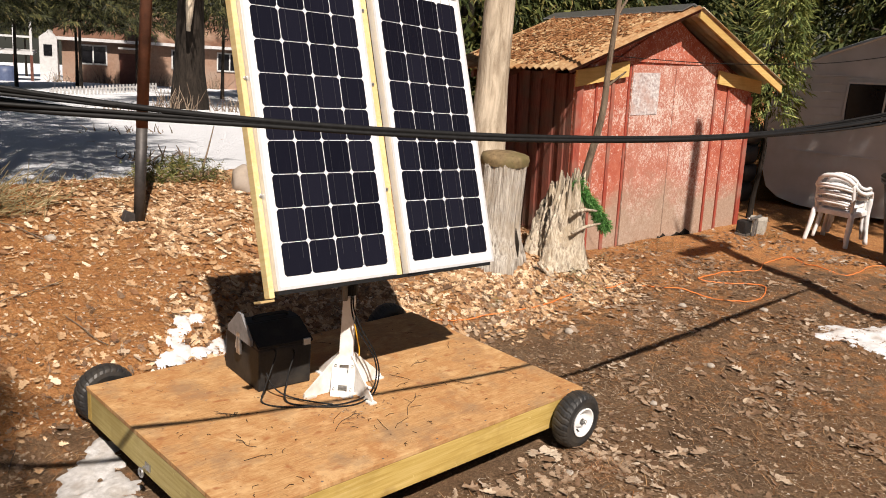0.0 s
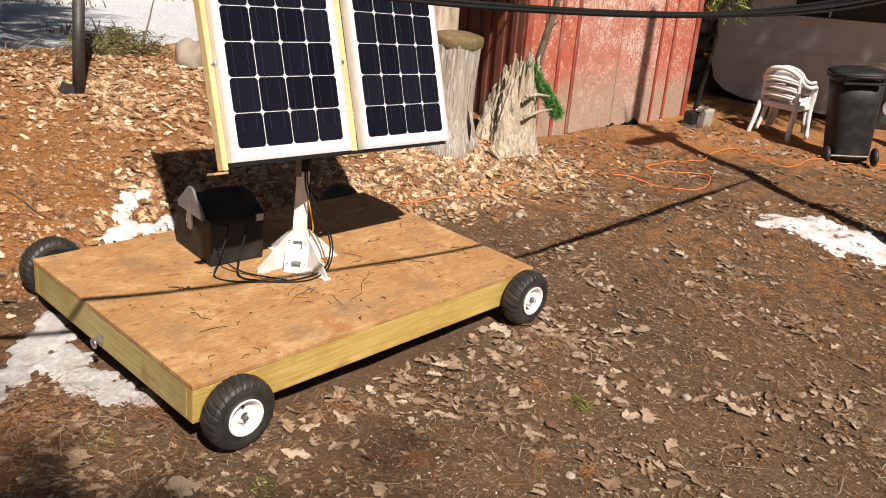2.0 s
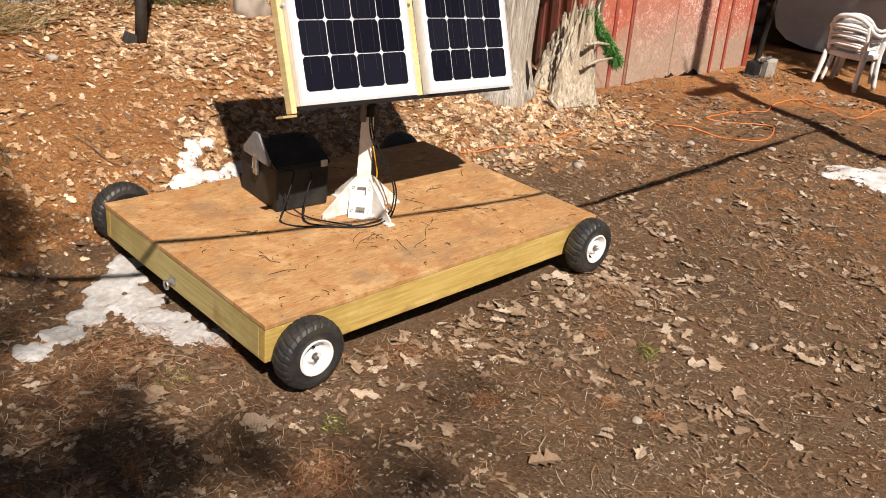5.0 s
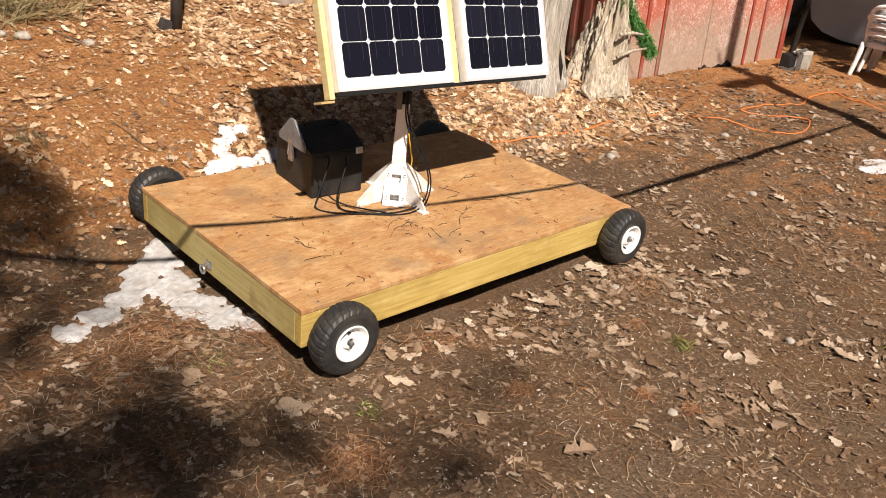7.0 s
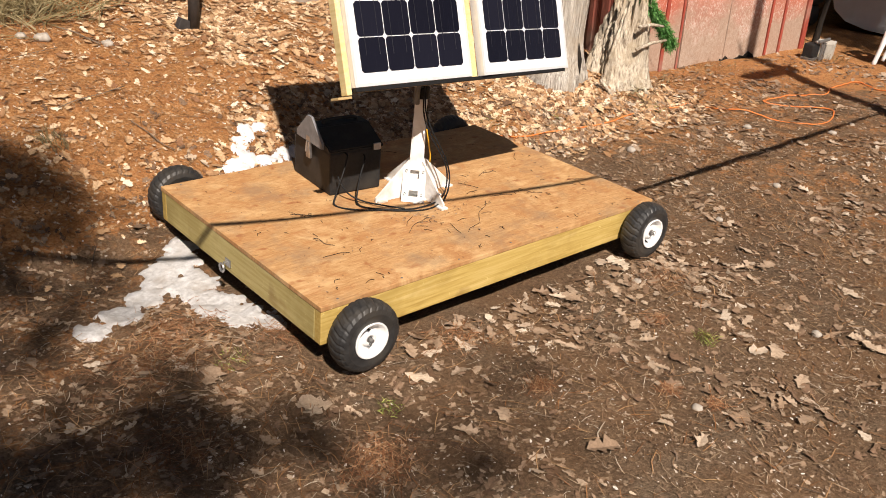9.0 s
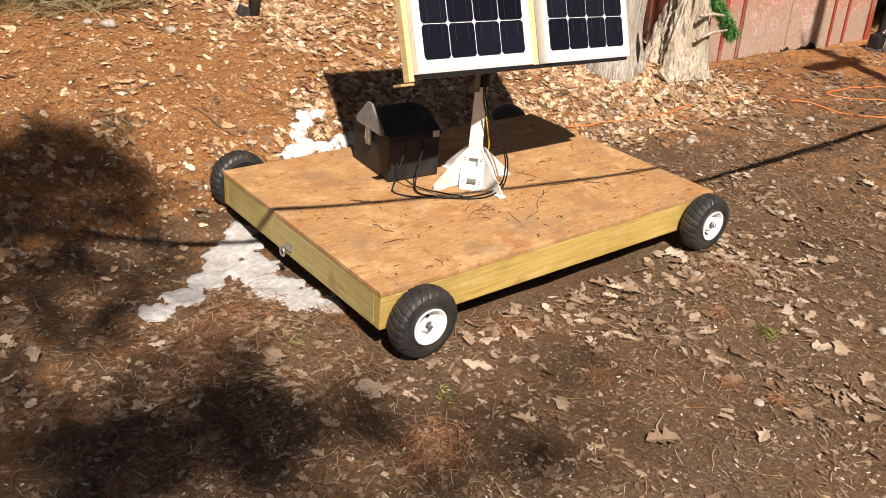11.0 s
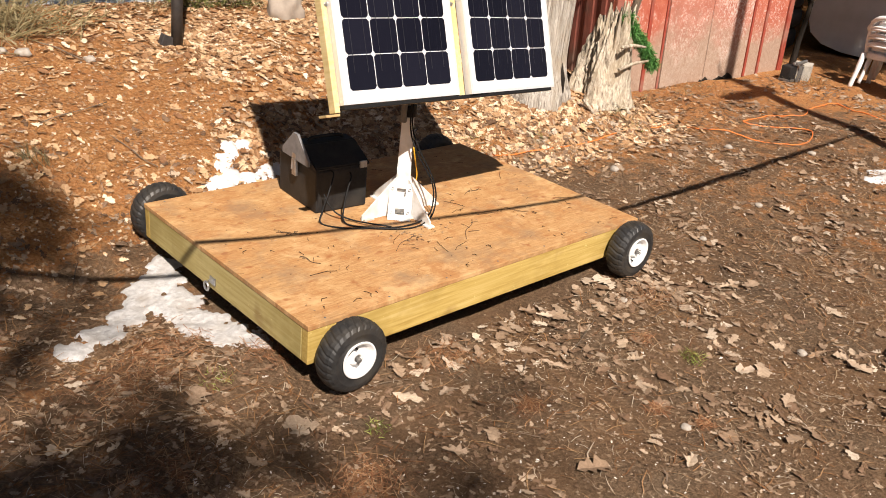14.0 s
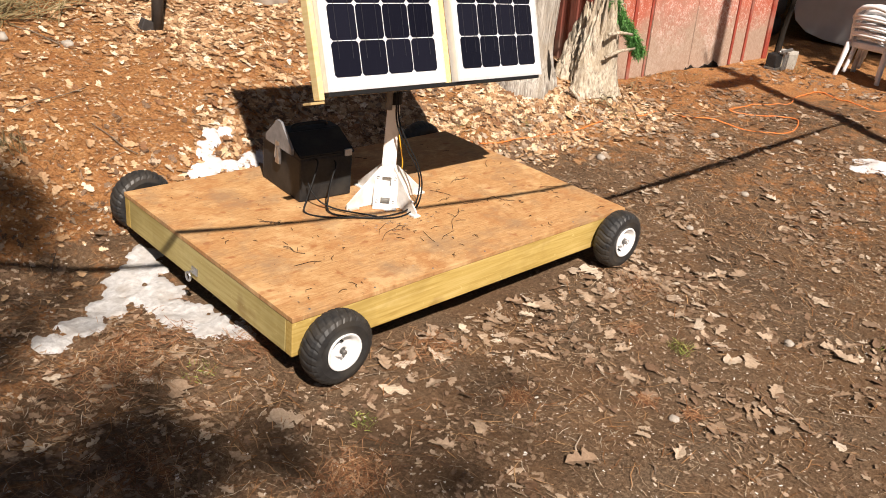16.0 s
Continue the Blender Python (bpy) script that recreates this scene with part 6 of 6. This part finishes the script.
def build_big_leaves():
    """The large single leaves that lie apart on the dirt."""
    rnd = random.Random(77)
    for x, y in ((0.77, -1.03), (2.58, 0.06), (1.385, -0.175), (1.23, -0.97), (1.01, -1.03), (3.37, 0.04), (2.18, -0.45), (1.76, -0.82), (0.86, -0.37), (0.26, -0.23), (-0.11, -0.14), (0.47, -0.87), (0.19, -0.54), (-0.32, -0.21), (-0.32, 0.17), (1.44, -1.03), (1.57, -0.59), (1.63, -0.68), (1.53, -0.87), (2.28, -0.82), (1.88, -1.1), (0.35, -0.55), (0.64, 0.0), (0.32, -0.1)):
        verts, faces = [], []
        c = Vector((x, y, ground_z(x, y) + 0.009))
        add_leaf(rnd, verts, faces, Vector((0, 0, 0)), ground_tilt(x, y) @ Matrix.Rotation(rnd.uniform(0, 6.28), 3, "Z"), rnd.uniform(0.07, 0.115), 0.2)
        ob = new("oak_leaf", pydata("oak_leaf", verts, faces, M["single_leaf"]))
        ob.location = c
        tagged(ob, "large pale dry lobed oak leaf lying on bare dirt", "leaf", "single leaves on the dirt")


scatter_leaves("leaf_litter", "pale dry oak leaves strewn over the bank", 21000, 1, M["leaf_pale"], lambda x, y: leaf_density(x, y) if y > 0.95 else 0.0, 0.052, (-2.6, 4.6, 0.95, 4.2))
scatter_leaves("leaf_litter", "brown and pale fallen leaves pressed into the yard", 7000, 2, M["leaf_brown"], lambda x, y: leaf_density(x, y) + 0.012, 0.05, (-2.6, 7.5, -2.6, 2.2), 0.004)
scatter_leaves("leaf_litter", "scattered pale dry leaves on the yard", 1900, 3, M["leaf_grey"], lambda x, y: leaf_density(x, y), 0.052, (-1.6, 6.5, -2.2, 1.4), 0.005)
scatter_leaves("leaf_litter", "torn dry leaves caught along the foot of the cart", 70, 5, M["leaf_grey"], lambda x, y: math.exp(-((y + 0.1) / 0.1) ** 2), 0.066, (0.35, 1.75, -0.32, 0.0))
scatter_leaves("leaf_litter", "dark broken leaves and bark bits by the end of the cart", 2600, 8, M["leaf_brown"], lambda x, y: 0.25 + 0.8 * max(0, noise.noise((x * 2.4, y * 2.4, 41)) + 0.25), 0.034, (-1.9, 0.35, -1.1, 1.5), 0.003, (0.4, 1.5), 0.4)
build_big_leaves()


def scatter_needles(name, label, count, seed, mat, density, region, lmin, lmax, w):
    rnd = random.Random(seed)
    verts, faces, made = [], [], 0
    x0, x1, y0, y1 = region
    while made < count:
        x, y = rnd.uniform(x0, x1), rnd.uniform(y0, y1)
        if in_deck(x, y) or rnd.random() > density(x, y) or in_strip(x, y):
            continue
        made += 1
        a, ln = rnd.uniform(0, 6.28), rnd.uniform(lmin, lmax)
        d = Vector((math.cos(a), math.sin(a), rnd.gauss(0, 0.16)))
        s = Vector((-d.y, d.x, 0)) * w * rnd.uniform(0.6, 1.4)
        c = Vector((x, y, ground_z(x, y) + 0.008))
        bend = Vector((-d.y, d.x, 0)) * ln * rnd.uniform(-0.12, 0.12)
        n = len(verts)
        verts += [c - d * ln / 2 - s, c - d * ln / 2 + s, c + bend + s + Vector((0, 0, w)), c + bend - s + Vector((0, 0, w)), c + d * ln / 2 + s * 0.5, c + d * ln / 2 - s * 0.5]
        faces += [(n, n + 1, n + 2, n + 3), (n + 3, n + 2, n + 4, n + 5)]
    tagged(new(name, pydata(name, verts, faces, mat)), label, "needles", kind="stuff")


scatter_needles("needle_litter", "orange-brown fallen pine needles covering the ground", 32000, 4, M["needles"], lambda x, y: 0.08 + 0.92 * needle_mask(x, y) * (0.6 + 0.6 * noise.noise((x * 2, y * 2, 2))), (-2.4, 5.5, -1.6, 3.8), 0.04, 0.11, 0.0011)
scatter_needles("needle_litter", "fine scattered needles and grass strands on the near dirt", 12000, 14, M["strands"], lambda x, y: 0.2 + 0.9 * max(0, noise.noise((x * 1.7, y * 1.7, 51)) + 0.2), (-1.6, 3.6, -1.9, 0.9), 0.015, 0.06, 0.0009)
scatter_needles("twig_litter", "thin grey dead twigs lying on the ground", 520, 6, M["twig"], lambda x, y: 0.5, (-2.4, 6.0, -1.8, 3.8), 0.05, 0.2, 0.0018)


scatter_leaves("chip_litter", "tiny pale chips and crumbs of leaf on the dirt", 7000, 9, M["chips"], lambda x, y: 0.25 + 0.6 * max(0, noise.noise((x * 2.2, y * 2.2, 15)) + 0.3), 0.0125, (-1.8, 5.5, -1.9, 3.4), 0.002)


scatter_leaves("chip_litter", "white specks of grit and wood chip on the near dirt", 4200, 29, M["chips"], lambda x, y: 0.2 + 0.8 * max(0, noise.noise((x * 2.0, y * 2.0, 61)) + 0.25), 0.0075, (-1.0, 2.6, -1.7, 0.2), 0.003)
scatter_leaves("leaf_crumbs", "small broken bits of dry leaf over the needle bank", 13000, 19, M["leaf_pale"], lambda x, y: 0.3 + 0.9 * max(0, noise.noise((x * 3, y * 3, 25)) + 0.2), 0.022, (-2.3, 4.2, 1.25, 3.7), 0.003)
scatter_leaves("leaf_crumbs", "small brown bits of dead leaf on the yard", 9000, 23, M["leaf_brown"], lambda x, y: 0.2 + 0.9 * max(0, noise.noise((x * 2.6, y * 2.6, 35)) + 0.2), 0.024, (-1.8, 5.0, -1.9, 1.3), 0.003)


def build_tuft(name, label, x, y, count, h, spread, mat, seed):
    rnd = random.Random(seed)
    verts, faces = [], []
    for _ in range(count):
        a, r = rnd.uniform(0, 6.28), spread * math.sqrt(rnd.random())
        px, py = x + r * math.cos(a), y + r * math.sin(a)
        b = Vector((px, py, ground_z(px, py)))
        k = h * rnd.uniform(0.4, 1.1)
        d = Vector((rnd.gauss(0, 0.5), rnd.gauss(0, 0.5), 1)).normalized()
        s = d.orthogonal().normalized() * (0.0016 + 0.008 * h)
        n = len(verts)
        verts += [b - s, b + s, b + d * k * 0.6 + s * 0.7, b + d * k * 0.6 - s * 0.7, b + d * k + Vector((d.x, d.y, -0.3)) * k * 0.3]
        faces += [(n, n + 1, n + 2, n + 3), (n + 3, n + 2, n + 4)]
    tagged(new(name, pydata(name, verts, faces, mat)), label, "grass", kind="stuff")


for i, (x, y, c, h, s) in enumerate(((1.37, -0.655, 110, 0.04, 0.045), (0.09, -0.28, 90, 0.032, 0.042), (-0.21, 0.225, 60, 0.03, 0.06), (2.3, 1.5, 60, 0.06, 0.1), (2.1, -1.2, 40, 0.03, 0.08), (3.5, 1.2, 40, 0.06, 0.08), (2.7, 1.4, 40, 0.08, 0.08))):
    build_tuft("grass_tuft", "small tuft of fresh green grass in the dirt", x, y, c, h, s, M["grass"], 50 + i)
for i, (x, y, c, h, s) in enumerate(((6.55, 1.5, 120, 0.12, 0.22), (5.2, 1.75, 90, 0.1, 0.25), (3.45, 1.3, 60, 0.16, 0.12), (4.3, 1.7, 80, 0.12, 0.25), (-0.2, 1.9, 50, 0.12, 0.06))):
    build_tuft("dry_grass", "dry straw-coloured grass by the shed", x, y, c, h, s, M["dry_grass"], 70 + i)
for i, (x, y, c, h, s) in enumerate(((0.7, 3.9, 110, 0.14, 0.4), (-0.2, 3.7, 160, 0.3, 0.45), (1.9, 3.45, 90, 0.14, 0.2), (1.2, 3.5, 90, 0.12, 0.2))):
    build_tuft("brush_clump", "low straw-coloured brush along the crest of the bank", x, y, c, h, s, M["dry_grass"], 90 + i)


def build_crest_shrub(x, y, h, r, seed):
    t = empty("low_shrub", Matrix.Translation((x, y, ground_z(x, y) - 0.02)), label="low green and brown shrub on the crest of the bank", category="shrub", group="shrubs on the crest")
    rnd, bm = random.Random(seed), bmesh.new()
    tips = []
    for _ in range(16):
        a, e = rnd.uniform(0, 6.28), rnd.uniform(0.3, 1.0)
        tip = Vector((r * e * math.cos(a), r * e * math.sin(a), h * rnd.uniform(0.35, 1.0)))
        tips.append(tip)
        tube([(0, 0, 0), tip * 0.5 + Vector((0, 0, 0.02)), tip], [0.007, 0.005, 0.002], 5, bm)
    tagged(part("stems", bm, M["twig"], t), kind="stuff")

    def shape(rn):
        tip = rn.choice(tips)
        return tip * rn.uniform(0.45, 1.05) + Vector((rn.gauss(0, 0.03), rn.gauss(0, 0.03), rn.gauss(0, 0.02))), (tip.x, tip.y, 0.3)
    v, f = spray_cloud(seed, 200, shape, 0.04, 5, 0.1)
    crown = new("crown", pydata("crown", v, f, M["shrub"]))
    crown.parent = t


for x, y, h, r, k in ((1.42, 3.55, 0.12, 0.24, 1), (1.74, 3.5, 0.13, 0.24, 2), (1.6, 3.75, 0.17, 0.2, 3)):
    build_crest_shrub(x, y, h, r, 400 + k)
tagged(part("bare_sapling", tube(smooth_path([(1.72, 3.55, 0.45), (1.78, 3.57, 0.66), (1.84, 3.6, 0.8), (1.9, 3.62, 0.98)], 4), [0.012 - 0.0007 * i for i in range(13)], 6), M["bark_grey"], None, "", True), "thin bare sapling on the crest of the bank", "sapling")


def build_needle_clump(x, y, r, count, seed):
    """A small raised wad of russet needles."""
    rnd, verts, faces = random.Random(seed), [], []
    for _ in range(int(0.7 * count)):
        px, py = x + rnd.gauss(0, r * 0.55), y + rnd.gauss(0, r * 0.45)
        c = Vector((px, py, ground_z(px, py) + 0.004 + 0.014 * rnd.random()))
        a, ln = rnd.uniform(0, 6.28), rnd.uniform(0.02, 0.06)
        d = Vector((math.cos(a), math.sin(a), rnd.gauss(0, 0.25))) * ln * 0.5
        w = Vector((-math.sin(a), math.cos(a), 0.3)) * 0.0009
        n = len(verts)
        verts += [c - d - w, c - d + w, c + d + w, c + d - w]
        faces.append((n, n + 1, n + 2, n + 3))
    tagged(new("needle_clump", pydata("needle_clump", verts, faces, M["russet"])), "small wad of russet pine needles on the dirt", "needles", kind="stuff")


for i, (x, y, r, c) in enumerate(((0.59, -0.5, 0.055, 260), (-0.1, -0.48, 0.13, 620), (0.955, -0.78, 0.04, 130), (1.024, -0.93, 0.04, 110), (0.03, 0.28, 0.12, 380), (1.3, -0.47, 0.05, 120), (-0.28, 0.5, 0.16, 520), (-0.45, 0.35, 0.2, 520), (1.65, -0.25, 0.12, 260), (0.55, -0.12, 0.13, 320), (-0.55, -0.1, 0.16, 420))):
    build_needle_clump(x, y, r, c, 200 + i)


def build_stone(x, y, s, seed, label, mat="stone", flat=0.6):
    bm = bmesh.new()
    bmesh.ops.create_icosphere(bm, subdivisions=2 if s < 0.1 else 4, radius=s)
    for v in bm.verts:
        v.co *= 1 + 0.35 * noise.noise(v.co * (1.5 / s) + Vector((seed, 0, 0)))
        v.co.z *= flat
    ob = part("stone", bm, M[mat], None, "", True)
    ob.location = (x, y, ground_z(x, y) + s * 0.2)
    tagged(ob, label, "stone", "stones on the ground")


for i, (x, y, s) in enumerate(((0.085, 2.84, 0.045), (0.4, 2.75, 0.035), (-0.02, 2.86, 0.03), (3.22, 0.08, 0.025), (2.46, -0.02, 0.02), (1.53, -0.2, 0.018), (2.9, 0.9, 0.03), (3.9, 0.7, 0.03), (4.3, 0.3, 0.03), (2.15, 0.9, 0.02), (0.95, -0.9, 0.02), (1.8, -0.9, 0.022))):
    build_stone(x, y, s, i * 3.1, "small pale rounded stone on the ground")


def build_sticks():
    for i, (a, b, r) in enumerate((((0.2, 2.95), (0.34, 2.72), 0.008), ((0.2, 2.0), (0.3, 1.75), 0.005), ((-0.3, 2.6), (0.1, 2.7), 0.004), ((1.0, -0.35), (1.25, -0.25), 0.004), ((0.3, 2.3), (-0.1, 2.15), 0.005))):
        p = [(a[0] + (b[0] - a[0]) * t, a[1] + (b[1] - a[1]) * t) for t in (0, 0.35, 0.7, 1)]
        pts = [(x + 0.01 * (k % 2), y, ground_z(x, y) + r + 0.012) for k, (x, y) in enumerate(p)]
        tagged(part("fallen_stick", tube(smooth_path(pts, 3), r * 0.5, 6), M["bark_grey"], None, "", True), "dry fallen stick on the needle bank", "stick", "fallen sticks")
    # twigs on the deck
    rnd = random.Random(12)
    for i in range(85):
        x, y, a, ln = rnd.uniform(0.1, 1.75), min(1.1, max(0.06, rnd.gauss(0.45, 0.3))), rnd.uniform(0, 3.1), rnd.uniform(0.012, 0.05) if i % 8 else 0.11
        if 0.5 < x < 1.1 and 0.4 < y:
            continue
        p = [(x + ln * (t - 0.5) * math.cos(a), y + ln * (t - 0.5) * math.sin(a) + 0.008 * math.sin(5 * t), DECK_Z + 0.003) for t in (0, 0.3, 0.6, 1)]
        tagged(part("twig", tube(p, 0.0009, 5), M["bark_dark"], None), "tiny dark twig fallen on the plywood deck", "twig", "twigs on the deck")


def build_deck_sprigs():
    """Forked dead sprigs and crumbs of leaf that lie on the plywood."""
    rnd = random.Random(31)
    for x, y, a, ln in ((0.62, 0.3, 0.5, 0.2), (0.95, 0.24, 0.7, 0.22), (0.42, 0.62, 2.6, 0.13), (0.3, 0.36, 1.9, 0.1), (1.3, 0.62, 0.2, 0.12), (1.42, 0.32, 2.4, 0.1)):
        bm = bmesh.new()
        d = Vector((math.cos(a), math.sin(a), 0))
        side = Vector((-d.y, d.x, 0))
        c = Vector((x, y, DECK_Z + 0.0035))
        tube(smooth_path([c, c + d * ln * 0.4 + side * 0.012, c + d * ln * 0.75 - side * 0.006, c + d * ln], 3), 0.0011, 5, bm)
        for f in (0.35, 0.55, 0.8):
            b = c + d * ln * f
            e = b + (d * rnd.uniform(0.2, 0.5) + side * rnd.choice((-1, 1)) * rnd.uniform(0.2, 0.45)) * ln * 0.55
            tube([b, (b + e) / 2 + Vector((0, 0, 0.003)), e], 0.0009, 5, bm)
        tagged(part("sprig", bm, M["sprig"], None), "thin forked dead sprig lying on the plywood deck", "twig", "twigs on the deck")
    verts, faces = [], []
    for _ in range(240):
        x, y = rnd.uniform(0.03, 1.8), rnd.uniform(0.02, 1.19)
        add_leaf(rnd, verts, faces, Vector((x, y, DECK_Z + 0.003)), Matrix.Rotation(rnd.uniform(0, 6.28), 3, "Z"), rnd.uniform(0.004, 0.014), 0.5)
    for _ in range(90):
        r, a = 0.2 * math.sqrt(rnd.random()), rnd.uniform(0, 6.28)
        add_leaf(rnd, verts, faces, Vector((0.83 + r * math.cos(a), 0.43 + 0.5 * r * math.sin(a), DECK_Z + 0.003)), Matrix.Rotation(rnd.uniform(0, 6.28), 3, "Z"), rnd.uniform(0.005, 0.016), 0.5)
    tagged(new("deck_crumbs", pydata("deck_crumbs", verts, faces, M["leaf_brown"])), "brown crumbs of leaf and bark on the plywood deck", "crumbs", kind="stuff")


build_deck_sprigs()
build_stone(1.95, 3.2, 0.13, 4.4, "round beige boulder on the crest of the bank", "beige_stone", 0.95)
build_sticks()


def build_brush_pile():
    bm, rnd = bmesh.new(), random.Random(8)
    for k in range(520):
        x, y = -0.05 + rnd.gauss(0, 0.24), 3.2 + rnd.gauss(0, 0.13)
        z = ground_z(x, y)
        d = Vector((rnd.gauss(0, 1), rnd.gauss(0, 0.6), rnd.uniform(0.1, 0.9))).normalized() * rnd.uniform(0.1, 0.4)
        tube([(x, y, z), Vector((x, y, z + 0.02)) + d * 0.5, Vector((x, y, z)) + d], [0.003, 0.0026, 0.0015], 4, bm)
    tagged(part("brush_pile", bm, M["dry_grass"], None), "tangle of dead straw-grey brush on the bank", "brush", kind="stuff")


build_brush_pile()
